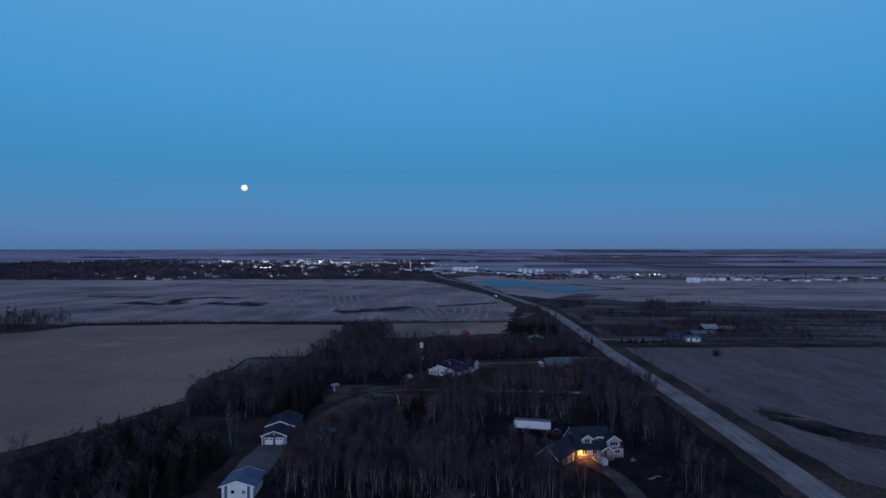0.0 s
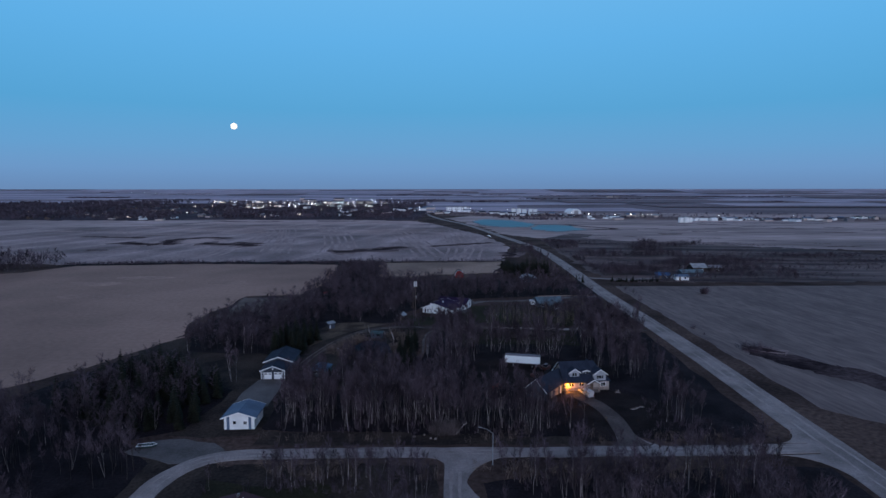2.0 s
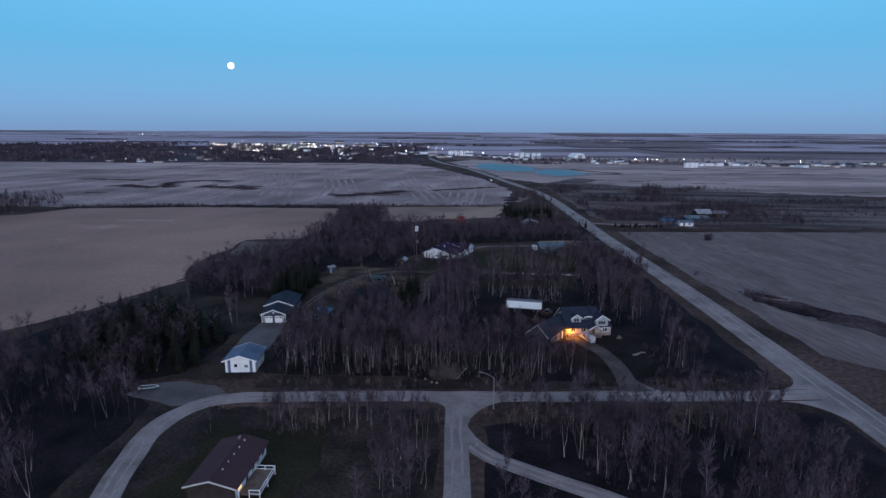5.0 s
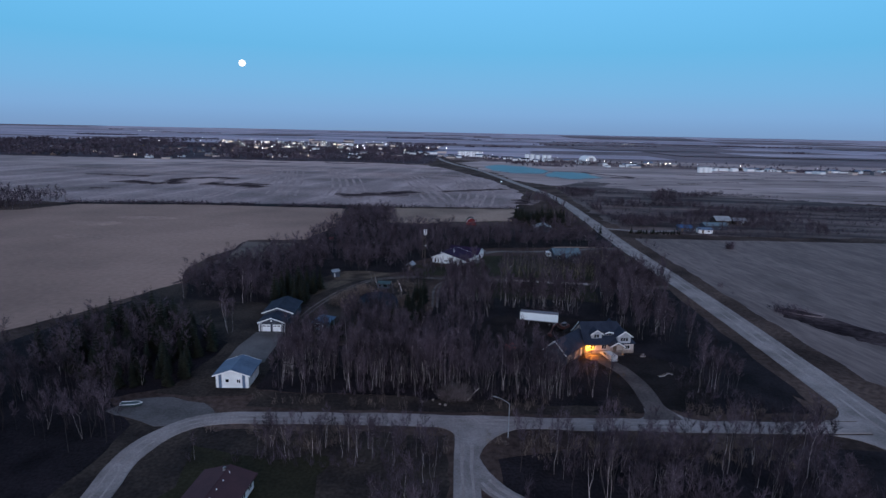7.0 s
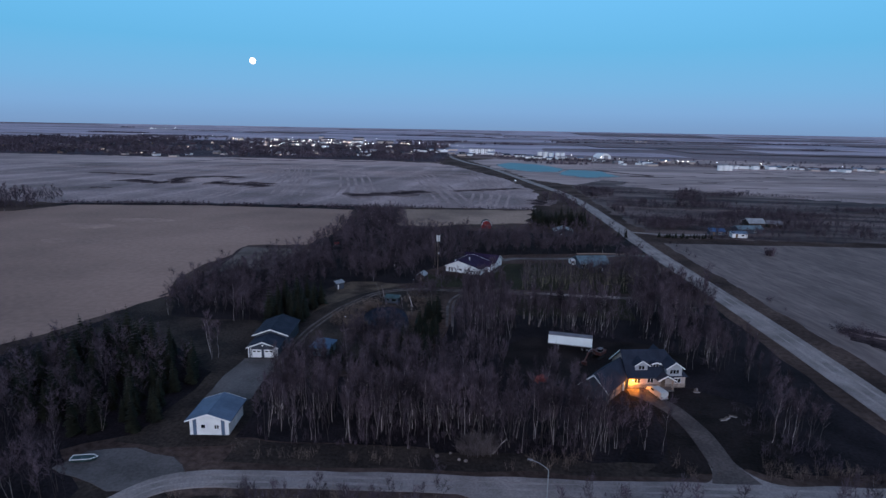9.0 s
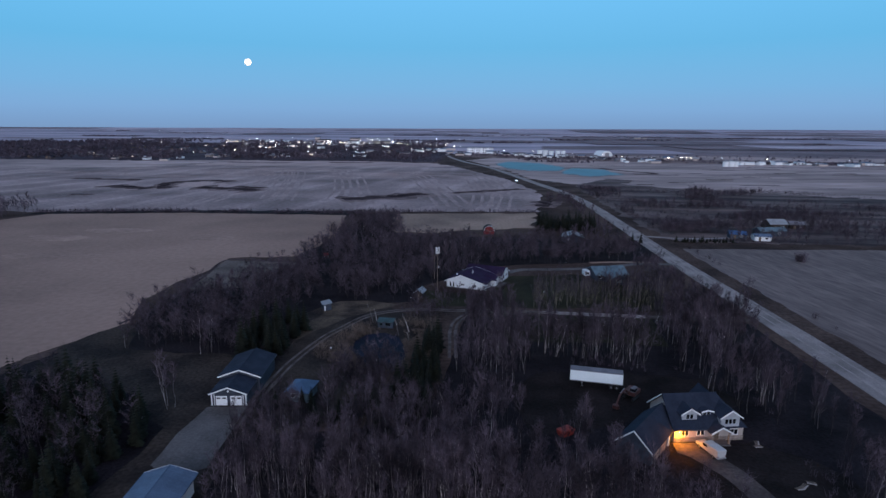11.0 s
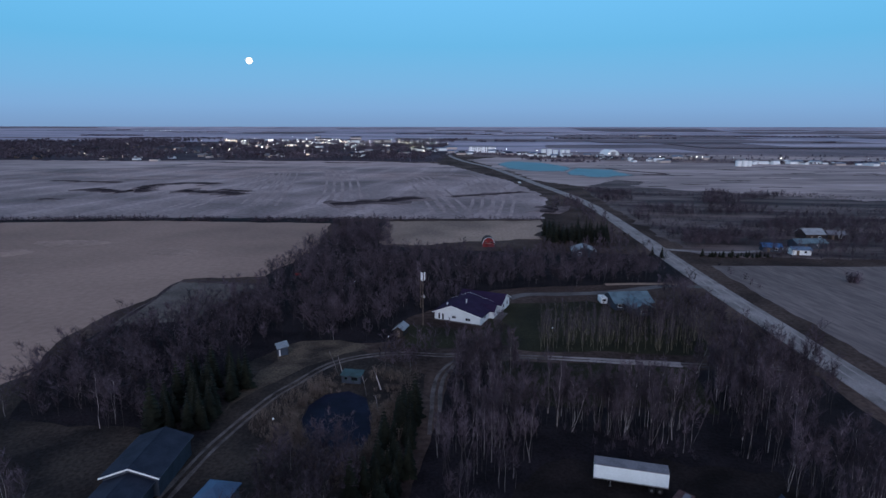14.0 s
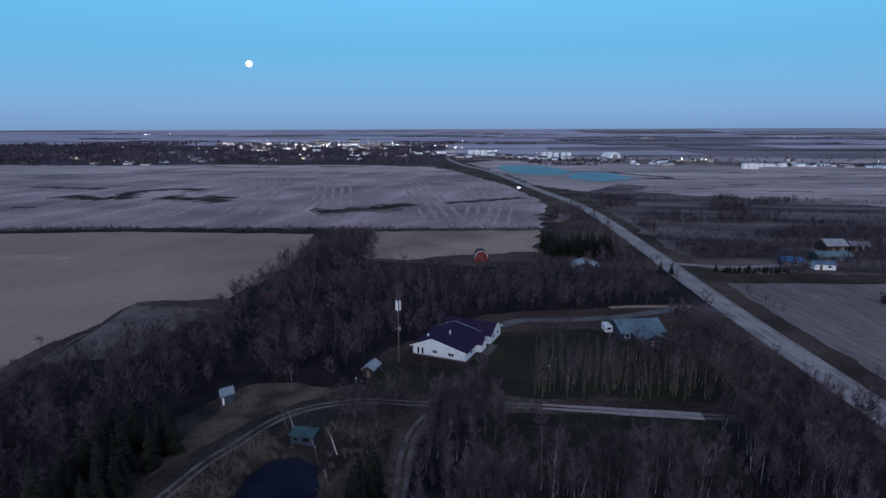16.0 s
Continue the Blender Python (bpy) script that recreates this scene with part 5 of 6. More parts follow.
def bare_tree(h, limbs, twigs, sides=5, spread=1.0, width=0.05, clear=0.38, lift=1.0):
    """A leafless birch or poplar: bent trunk, rising limbs, and a haze of fine twigs."""
    s = Shape()
    bend = rng.normal(size=2) * 0.045 * h
    n = 5
    wig = rng.normal(size=(n + 1, 2)) * 0.011 * h
    wig[0] = 0
    spine = [(bend[0] * (i / n) ** 2 + wig[i, 0], bend[1] * (i / n) ** 2 + wig[i, 1], h * 0.97 * i / n - (0.15 if i == 0 else 0)) for i in range(n + 1)]
    r0 = 0.0041 * h
    s.tube(spine, [r0 * (1 - 0.9 * i / n) for i in range(n + 1)], sides, 0)
    if rng.random() < 0.75:
        a, b = rng.random() * 6.283, 0.07 + 0.15 * rng.random()
        fork = [(math.cos(a) * h * b * u ** 0.8, math.sin(a) * h * b * u ** 0.8, h * 0.85 * u - (0.1 if u == 0 else 0)) for u in (0, 0.35, 0.7, 1.0)]
        s.tube(fork, [r0 * 0.8, r0 * 0.6, r0 * 0.35, 0.01], sides, 0)
        for _ in range(twigs * 3):
            u = 0.45 + 0.55 * rng.random()
            p = np.array((math.cos(a) * h * b * u ** 0.8, math.sin(a) * h * b * u ** 0.8, h * 0.85 * u))
            e = rng.normal(size=3)
            e[2] = abs(e[2]) * 0.9 + 0.35
            e /= np.linalg.norm(e)
            s.blade(p, p + e * h * (0.06 + 0.1 * rng.random()), width, 1)
    for k in range(limbs):
        t = clear + (0.95 - clear) * (k + rng.random()) / limbs
        z = t * h * 0.97
        p = np.array((bend[0] * t * t, bend[1] * t * t, z))
        a = rng.random() * 6.283
        ln = h * (0.10 + 0.17 * (1 - t) + 0.04 * rng.random()) * spread
        up = (1.1 + 1.3 * rng.random()) * lift
        d = np.array((math.cos(a), math.sin(a), up))
        d /= np.linalg.norm(d)
        q = p + d * ln + np.array((0, 0, 0.1 * ln))
        s.tube([p, q], [r0 * 0.42 * (1.1 - t), 0.008], 3, 0 if k % 3 == 0 else 1)
        for _ in range(twigs):
            u = 0.25 + 0.75 * rng.random()
            b = p + (q - p) * u
            e = rng.normal(size=3)
            e[2] = abs(e[2]) * 1.1 + 0.7 * lift
            e /= np.linalg.norm(e)
            s.blade(b, b + e * h * (0.06 + 0.085 * rng.random()), width, 1)
    return s.arrays()


def spruce_tree(h, layers, per):
    """A spruce: a thin trunk under drooping boughs in uneven tiers."""
    s = Shape()
    s.tube([(0, 0, -0.1), (0, 0, h * 0.5), (0, 0, h)], [h * 0.016, h * 0.01, 0.01], 5, 0)
    for k in range(layers):
        t = k / layers
        z = h * (0.08 + 0.9 * t)
        reach = h * 0.2 * (1 - t) ** 0.85 + 0.08
        for i in range(per):
            a = 6.283 * (i + rng.random()) / per
            r = reach * (0.7 + 0.5 * rng.random())
            c, sn = math.cos(a), math.sin(a)
            w = r * 0.42
            tip = (c * r, sn * r, z - 0.22 * r)
            b = len(s.v)
            s.v += [(0, 0, z + 0.18 * r), (c * r * 0.6 - sn * w, sn * r * 0.6 + c * w, z - 0.2 * r), tip,
                    (c * r * 0.6 + sn * w, sn * r * 0.6 - c * w, z - 0.2 * r)]
            s.f += [(b, b + 1, b + 2), (b, b + 2, b + 3)]
            s.m += [1, 1]
    return s.arrays()


def shrub(h, stems, width=0.06):
    s = Shape()
    for _ in range(stems):
        a, lean = rng.random() * 6.283, rng.random() * 0.75
        d = np.array((math.cos(a) * lean, math.sin(a) * lean, 1.0))
        d /= np.linalg.norm(d)
        b = rng.normal(size=3) * 0.12 * h
        b[2] = 0
        q = b + d * h * (0.5 + 0.5 * rng.random())
        s.blade(b, q, width, 0)
        for _ in range(3):
            p = b + (q - b) * (0.3 + 0.6 * rng.random())
            e = rng.normal(size=3)
            e[2] = abs(e[2]) + 0.3
            s.blade(p, p + e / np.linalg.norm(e) * h * 0.28, width * 0.8, 0)
    return s.arrays()


def round_tree(h, n):
    """A far tree: a rough crown of many flakes on a stem."""
    s = Shape()
    s.tube([(0, 0, 0), (0, 0, h * 0.5)], [0.03 * h, 0.02 * h], 3, 0)
    for _ in range(n):
        d = rng.normal(size=3)
        d /= np.linalg.norm(d)
        c = np.array((0, 0, h * 0.58)) + d * np.array((0.3, 0.3, 0.36)) * h * rng.random() ** 0.4
        u, w = rng.normal(size=3), rng.normal(size=3)
        u, w = u / np.linalg.norm(u) * 0.2 * h, w / np.linalg.norm(w) * 0.2 * h
        k = len(s.v)
        s.v += [tuple(c - u), tuple(c + u), tuple(c + w)]
        s.f.append((k, k + 1, k + 2))
        s.m.append(0)
    return s.arrays()


def raw_mesh(name, v, f, m, mats):
    me = bpy.data.meshes.new(name)
    me.vertices.add(len(v))
    me.vertices.foreach_set("co", v.astype(np.float32).ravel())
    me.loops.add(len(f) * 3)
    me.loops.foreach_set("vertex_index", f.astype(np.int32).ravel())
    me.polygons.add(len(f))
    me.polygons.foreach_set("loop_start", np.arange(0, len(f) * 3, 3, dtype=np.int32))
    me.polygons.foreach_set("material_index", m.astype(np.int32))
    for x in mats:
        me.materials.append(x)
    me.update(calc_edges=True)
    me.validate()
    return me


def scatter(name, kinds, spots, mats, label, category, sizes=(0.75, 1.2)):
    """One object of many plants: each spot takes one of the kinds, turned and scaled."""
    V, F, Mi, base = [], [], [], 0
    for x, y in spots:
        v, f, m = kinds[rng.integers(len(kinds))]
        a, k = rng.random() * 6.283, rng.uniform(*sizes)
        c, s = math.cos(a) * k, math.sin(a) * k
        w = np.empty_like(v)
        w[:, 0] = v[:, 0] * c - v[:, 1] * s + x
        w[:, 1] = v[:, 0] * s + v[:, 1] * c + y
        w[:, 2] = v[:, 2] * k + rise(x, y)
        V.append(w)
        F.append(f + base)
        Mi.append(m)
        base += len(v)
    if V:
        ob = new(name, raw_mesh(name, np.concatenate(V), np.concatenate(F), np.concatenate(Mi), mats))
        tagged(ob, label, category, kind="stuff")


def inside(poly, x, y):
    hit = False
    for i in range(len(poly)):
        (x0, y0), (x1, y1) = poly[i - 1], poly[i]
        if (y0 > y) != (y1 > y) and x < (x1 - x0) * (y - y0) / (y1 - y0) + x0:
            hit = not hit
    return hit


LINES = [(np.array([(p[0], p[1]) for p in ln]), r) for ln, r in
         ((MAIN, 14.0), (CROSS, 4.2), (SOUTH, 4.0), (BRANCH, 3.2), (DRIVE, 4.0), (LANE, 2.6), (LANE_N, 3.0), (TRACK_A, 2.2), (TRACK_B, 3.4), (FARM_LANE, 3.5))]
# kept clear: buildings, yards, water (centre x, y, radius)
SPOTS = [(-50, 124, 6), (-49.5, 132, 7), (-53, 162, 6), (-53, 171, 7.5), (-39, 165, 4.2), (-49, 223, 3.5), (-28.5, 210, 4), (-22, 235, 3), (-3, 246, 9), (2, 255, 10), (6, 266, 9),
         (38, 152, 8), (46, 155, 9), (30, 147, 9), (24, 145, 5), (40, 161, 8), (24, 173, 8), (29, 168, 6), (18, 175, 6), (33, 172, 6), (40, 144, 6), (-35, 74, 8), (-34, 84, 8), (-29, 75, 5),
         (50, 268, 9), (41, 270, 4), (5, 360, 7), (46.5, 342.5, 9), (10, 107, 2), (-16, 246, 1.5), (14, 152, 2.5), (-67, 114, 5), (-5, 120, 4), (-56, 113, 6), (-55, 140, 6), (-54, 150, 6),
         (135, 357, 6), (145, 351, 6), (158, 366, 9), (172, 389, 8), (183, 391, 6), (4, 224, 2), (76, 105, 10), (66, 110, 6), (-69, 294, 4), (-69, 287, 4), (-45, 286, 3), (-44, 281, 3), (-43, 101, 5), (-38, 99, 3)]
POND = WATERS[0][2]


def free(x, y, gap=0.0):
    if 64.5 < x < 84 and 60 < y < 198 and x > 64.5 + 5 * noise.noise((x * 0.1, y * 0.1, 1.7)):
        return False
    for ln, r in LINES:
        if ((ln[:, 0] - x) ** 2 + (ln[:, 1] - y) ** 2).min() < (r + gap) ** 2:
            return False
    return all((x - a) ** 2 + (y - b) ** 2 > (r + gap) ** 2 for a, b, r in SPOTS) and not inside(POND, x, y)


def grow(poly, spacing, clump=0.0, gap=0.0, ragged=0.45, fx=0.07, fy=0.07):
    """Spots on a shaken grid inside a plot; clump thins them into groups."""
    xs, ys = [p[0] for p in poly], [p[1] for p in poly]
    out = []
    for gx in np.arange(min(xs), max(xs), spacing):
        for gy in np.arange(min(ys), max(ys), spacing):
            x, y = gx + rng.normal() * spacing * ragged, gy + rng.normal() * spacing * ragged
            if clump and noise.noise((x * fx, y * fy, 5.5)) < clump - 0.5 + rng.normal() * 0.12:
                continue
            if inside(poly, x, y) and free(x, y, gap):
                out.append((x, y))
    return out


NEAR = [bare_tree(h, 14, 18, 4, 1.0, 0.06, 0.42) for h in (9.5, 10.5, 11.5, 12.5, 8.5, 10.5, 11)]
NEARW = [bare_tree(h, 13, 21, 3, 1.5, 0.068, 0.2, 0.55) for h in (7.5, 8.5, 9.5, 6.5, 7)]
MID = [bare_tree(h, 11, 16, 3, 1.5, 0.095, 0.2, 0.55) for h in (7.5, 8.5, 9.5, 8, 6.5)]
MIDS = [bare_tree(h, 9, 14, 3, 1.8, 0.11, 0.12, 0.45) for h in (5, 6, 6.8)]
FARB = [bare_tree(h, 8, 10, 3, 1.6, 0.28, 0.2) for h in (7, 8, 9)]
SPR = [spruce_tree(h, 13, 9) for h in (8, 9.5, 11, 7)]
SHR = [shrub(h, 9) for h in (1.6, 2.2, 2.8)]
SHRM = [shrub(h, 10, 0.10) for h in (1.0, 1.5, 2.0)]
SHRF = [shrub(h, 10, 0.15) for h in (2.2, 3.0, 4.0)]
FART = [round_tree(h, 26) for h in (6, 8, 10)]

# -- the birches and poplars nearest to the camera's way, one by one
front = grow([(-42, 121.5), (35, 123), (33, 126), (24, 129.5), (14, 136), (-40, 136)], 2.0, 0.16, ragged=0.7)
front += grow([(54, 130), (76, 127), (76, 136), (56, 140)], 2.4, 0.5)
front += grow([(-46, 95.5), (-4, 96), (-4, 103), (-46, 102.5)], 2.2, 0.14, ragged=0.7)
front += grow([(12, 100), (24, 94), (40, 88), (46, 92), (28, 103), (12, 104.5)], 2.4, 0.45)
front += grow([(2, 183), (48, 183), (48, 196), (2, 196)], 2.3, 0.25, ragged=0.6)
front += grow([(-88, 184.5), (-66, 182.5), (-66, 187), (-88, 189.5)], 2.6, 0.3)
order = rng.permutation(len(front))
extra = [front[k] for k in order[297:]]
front = [front[k] for k in order[:297]] + [(-65.3, 157.0), (-64.3, 158.0), (-66.0, 158.4)]
pair_meshes = []
for bark in (M_birch, M_bark):
    for v, f, m in NEAR:
        made = []
        for slot, nm, mat in ((0, "trunk", bark), (1, "crown", M_twig)):
            sel = f[m == slot]
            used, inv = np.unique(sel, return_inverse=True)
            made.append(raw_mesh(nm, v[used], inv.reshape(-1, 3), np.zeros(len(sel), int), [mat]))
        pair_meshes.append(made)
for x, y in front:
    k = rng.uniform(0.75, 1.12) * (0.74 if y < 110 else 1.0)
    t = new("birch_tree")
    t.matrix_world = Matrix.LocRotScale((x, y, 0), Euler((0, 0, rng.random() * 6.28)), (k, k, k))
    pick = rng.integers(len(NEAR)) + (len(NEAR) if rng.random() < 0.42 else 0)
    tagged(t, "slender leafless birch with a pale trunk" if pick < len(NEAR) else "slender leafless poplar with a dark grey trunk", "tree", "trees along the clearings")
    for me in pair_meshes[pick]:
        ob = new(me.name.split(".")[0], me)
        ob.parent = t

for spots, size in (([p for p in extra if p[1] > 110], (0.7, 1.1)), ([p for p in extra if p[1] <= 110], (0.52, 0.82))):
    scatter("birches", NEAR, spots, [M_birch, M_twig], "pale-stemmed leafless birches at the clearings", "birches", size)

# -- spruces one by one
spots = [(-41.5, 159.6, 0.55), (-38.6, 160.6, 0.62), (-43.6, 158.6, 0.5), (-36, 158.6, 0.5), (80, 338, 0.95), (77, 342, 0.6), (-46, 157.5, 0.45)]
spots += [(x, y, rng.uniform(0.6, 0.95)) for x, y in grow([(-21, 157), (-11, 156), (-11.8, 200), (-16.5, 200), (-17, 180)], 2.3)]
spots += [(x, y, rng.uniform(0.3, 0.55)) for x, y in grow([(-47, 153), (-12, 149), (-12, 157), (-33, 160), (-47, 158.5)], 2.3, 0.2)]
spots += [(x, y, rng.uniform(0.7, 1.1)) for x, y in grow([(-63, 183), (-52, 184), (-50, 205), (-58, 212), (-65, 204)], 2.9)]
spots += [(x, y, rng.uniform(0.7, 1.1)) for x, y in grow([(33, 370), (63, 364), (67, 388), (35, 394)], 2.5)]
spots += [(x, y, rng.uniform(0.7, 1.1)) for x, y in grow([(-105, 134), (-77, 121), (-62, 122), (-63, 148), (-74, 160), (-105, 168)], 3.7)]
spr_meshes = []
for v, f, m in SPR:
    made = []
    for slot, nm, mat in ((0, "trunk", M_bark), (1, "crown", M_spruce)):
        sel = f[m == slot]
        used, inv = np.unique(sel, return_inverse=True)
        made.append(raw_mesh(nm, v[used], inv.reshape(-1, 3), np.zeros(len(sel), int), [mat]))
    spr_meshes.append(made)
spots.sort(key=lambda p: abs(p[0] + 10) * 0.6 + abs(p[1] - 120))
scatter("spruces", SPR, [(x, y) for x, y, k in spots[300:]], [M_bark, M_spruce], "dense stand of dark green spruces", "spruces", (0.6, 1.1))
for x, y, k in spots[:300]:
    t = new("spruce_tree")
    t.matrix_world = Matrix.LocRotScale((x, y, 0), Euler((0, 0, rng.random() * 6.28)), (k, k, k))
    tagged(t, "dark green spruce with drooping boughs", "tree", "spruces")
    for me in spr_meshes[rng.integers(len(spr_meshes))]:
        ob = new(me.name.split(".")[0], me)
        ob.parent = t

# -- woods too dense to count
WOODS = [
    (NEAR, [(-42, 129), (25, 129), (18, 140), (8, 149), (4, 160), (-8, 156), (-22, 151), (-36, 148), (-45, 145), (-44, 136)], 2.35, 0.12, M_birch),
    (NEAR, [(4, 166), (12, 188), (50, 186), (58, 150), (77, 132), (77, 218), (50, 219), (49, 198), (3, 198), (3, 219), (-4, 219), (-7, 195), (-8, 170)], 2.7, 0.2, M_birch),
    (NEAR, [(8, 60), (80, 60), (80, 104), (60, 103), (26, 96), (8, 98)], 2.7, 0.22, M_birch),
    (NEAR, [(-13, 60), (-2, 60), (-2, 95), (-14, 95)], 3.2, 0.35, M_birch),
    (NEAR, [(-130, 60), (-64, 60), (-63, 108), (-74, 116), (-130, 130)], 3.0, 0.15, M_bark),
    (NEARW, [(-94, 187), (-66, 184), (-62, 188), (-60, 212), (-52, 226), (-40, 231), (-26, 232), (-22, 252), (-60, 264), (-76, 278), (-84, 258), (-88, 242), (-98, 224), (-100, 208)], 2.6, 0.16, M_bark),
    (NEARW, [(-118, 124), (-105, 134), (-105, 164), (-76, 158), (-64, 150), (-66, 124), (-80, 118)], 3.4, 0.3, M_bark),
    (NEAR, [(-6, 205), (9, 205), (9, 221), (-6, 221)], 2.3, 0.1, M_bark),
    (NEAR, [(49, 199), (76, 199), (76, 219), (49, 219)], 2.6, 0.15, M_birch),
    (NEAR, [(50, 158), (60, 150), (62, 186), (44, 186), (46, 178)], 2.8, 0.2, M_birch),
    (MID, [(-34, 161), (-22, 160), (-18, 168), (-19, 175), (-25, 177), (-31, 178), (-34, 170)], 2.1, 0.22, M_bark),
    (MID, [(-24, 213), (-16, 211), (-11, 217), (-10, 222), (-16, 221), (-24, 219)], 2.3, 0.2, M_bark),
    (MID, [(-46, 148), (-38, 147), (-37, 157), (-41, 158), (-45.5, 154)], 2.2, 0.2, M_bark),
    (MID, [(-20, 228), (-6, 226), (-6, 234), (-14, 244), (-20, 246)], 3.0, 0.4, M_bark),
    (MID, [(62, 226), (78, 226), (78, 286), (60, 284), (62, 262)], 2.9, 0.25, M_bark),
    (NEARW, [(-60, 262), (-22, 254), (-6, 264), (6, 284), (40, 290), (68, 299), (82, 300), (78, 326), (30, 330), (-14, 328), (-44, 326), (-58, 322), (-80, 296), (-74, 280)], 3.0, 0.15, M_bark),
    (MIDS, [(-78, 300), (-58, 322), (-40, 348), (-46, 372), (-47, 392), (-55, 416), (-66, 420), (-76, 408), (-76, 380), (-80, 345)], 2.7, 0.12, M_bark),
    (FARB, [(60, 335), (72, 335), (72, 440), (62, 470), (56, 440), (66, 400)], 4.0, 0.35, M_bark),
    (FARB, [(30, 330), (60, 332), (58, 352), (36, 350)], 3.6, 0.4, M_bark),
    (FARB, [(-430, 300), (-292, 352), (-285, 376), (-300, 425), (-430, 452)], 4.6, 0.15, M_bark),
    (FARB, [(42, 448), (70, 446), (70, 540), (58, 545)], 4.5, 0.35, M_bark),
]
for kinds, poly, spacing, clump, bark in WOODS:
    spots = grow(poly, spacing, clump)
    pale = int(len(spots) * (0.4 if bark == M_birch else 0.1))
    order = rng.permutation(len(spots))
    scatter("woods", kinds, [spots[k] for k in order[pale:]], [M_bark, M_twig], "dense leafless birch and poplar wood", "woods", (0.6, 1.2))
    scatter("woods", kinds, [spots[k] for k in order[:pale]], [M_birch, M_twig], "pale-stemmed leafless birches in the wood", "woods", (0.6, 1.2))
scatter("woods", MID, grow([(40, 246), (60, 246), (62, 258), (52, 257), (44, 254)], 2.4, 0.2) + grow([(14, 266), (30, 268), (32, 276), (16, 275)], 2.8, 0.3), [M_bark, M_twig], "bare trees before the low house", "woods", (0.55, 0.95))
# young trees in the lawn
scatter("saplings", [bare_tree(h, 9, 7, 4, 0.8, 0.06, 0.25) for h in (5.5, 6.5, 7.5)], grow([(14, 229), (60, 228), (60, 252), (18, 250)], 2.05, 0.12), [M_sapling, M_twig], "thin young trees on the lawn", "saplings", (0.95, 1.35))
scatter("undergrowth", [shrub(h, 12, 0.05) for h in (1.2, 1.8, 2.4)], grow([(-42, 121.5), (35, 123), (24, 131), (8, 138), (-40, 138)], 1.5, 0.28) + grow([(2, 182), (48, 182), (48, 192), (2, 192)], 1.9, 0.35) + grow([(-46, 95), (-4, 95), (-4, 103), (-46, 103)], 1.8, 0.35)
        + grow([(10, 80), (44, 78), (44, 96), (12, 104)], 2.0, 0.35), [M_twig], "bare undergrowth at the foot of the birches", "undergrowth")
# scrub round the pond, on verges and between the trees
scatter("scrub", SHR, grow([(-44, 186), (-16, 165), (-12, 196), (-14, 214), (-36, 214), (-45, 200)], 1.3, 0.3) + grow([(-46, 116.5), (80, 117.5), (80, 122), (-46, 120)], 1.5, 0.45)
        + grow([(-48, 100), (80, 100), (80, 109.5), (-48, 108)], 1.7, 0.4), [M_reed], "dry reddish scrub and weeds", "scrub")
scatter("scrub", SHRM, grow([(97, 345), (150, 338), (320, 350), (420, 380), (400, 470), (290, 600), (200, 660), (150, 720), (98, 630), (93, 500)], 2.6, 0.66, ragged=0.8, fx=0.009, fy=0.035), [M_twig], "dark willow scrub in the wet land", "scrub", (0.45, 1.0))
scatter("scrub", SHRF, grow([(97, 120), (101, 120), (101, 330), (97, 330)], 3.5, 0.5)
        + grow([(-300, 408), (-196, 418), (-90, 420), (-60, 432), (40, 439), (40, 443), (-98, 435), (-207, 430), (-300, 416)], 1.7, 0.2), [M_twig], "dark willow scrub in the wet land", "scrub", (0.4, 0.9))
scatter("scrub", SHR, grow([(4, 200), (48, 199), (50, 221), (5, 222)], 2.4, 0.4) + grow([(50, 122), (62, 121), (66, 145), (56, 168)], 2.2, 0.4) + grow([(-110, 286), (-76, 283), (-86, 258), (-106, 241)], 3.0, 0.6), [M_twig], "low bare brush in the clearing", "scrub")
# clumps of willow and poplar in the wet land: middle, half length, half depth, height
CLUMPS = [(177, 520, 17, 9, 1.0), (186, 498, 24, 8, 0.6), (206, 466, 24, 9, 0.55), (128, 468, 38, 8, 0.6), (101, 540, 22, 14, 0.6), (155, 566, 22, 5, 0.4), (114, 371, 14, 8, 1.0), (112, 392, 12, 10, 0.8),
          (98, 446, 7, 22, 0.6), (97, 400, 6, 26, 0.6), (184, 424, 34, 7, 0.5), (252, 512, 22, 5, 0.4), (188, 432, 15, 6, 0.8), (230, 440, 30, 12, 0.6), (105, 600, 10, 22, 0.45), (148, 415, 14, 6, 0.5), (300, 470, 40, 10, 0.6), (119, 585, 12, 20, 0.55), (197, 570, 12, 8, 0.9), (218, 552, 16, 8, 0.7), (126, 482, 22, 6, 0.9), (240, 574, 20, 7, 0.7), (131, 381, 14, 7, 0.9), (104, 366, 8, 5, 1.0), (170, 470, 26, 7, 0.8)]
for cx, cy, rx, ry, tall in CLUMPS:
    spots = []
    for i in range(int(rx * ry * 3.1416 / 4.6)):
        a, r = rng.random() * 6.283, rng.random() ** 0.6
        x, y = cx + rx * r * math.cos(a), cy + ry * r * math.sin(a)
        if free(x, y):
            spots.append((x, y))
    scatter("thicket", MIDS, spots, [M_bark, M_twig], "rounded thicket of bare willow and poplar", "thicket", (0.6 * tall, 1.25 * tall))
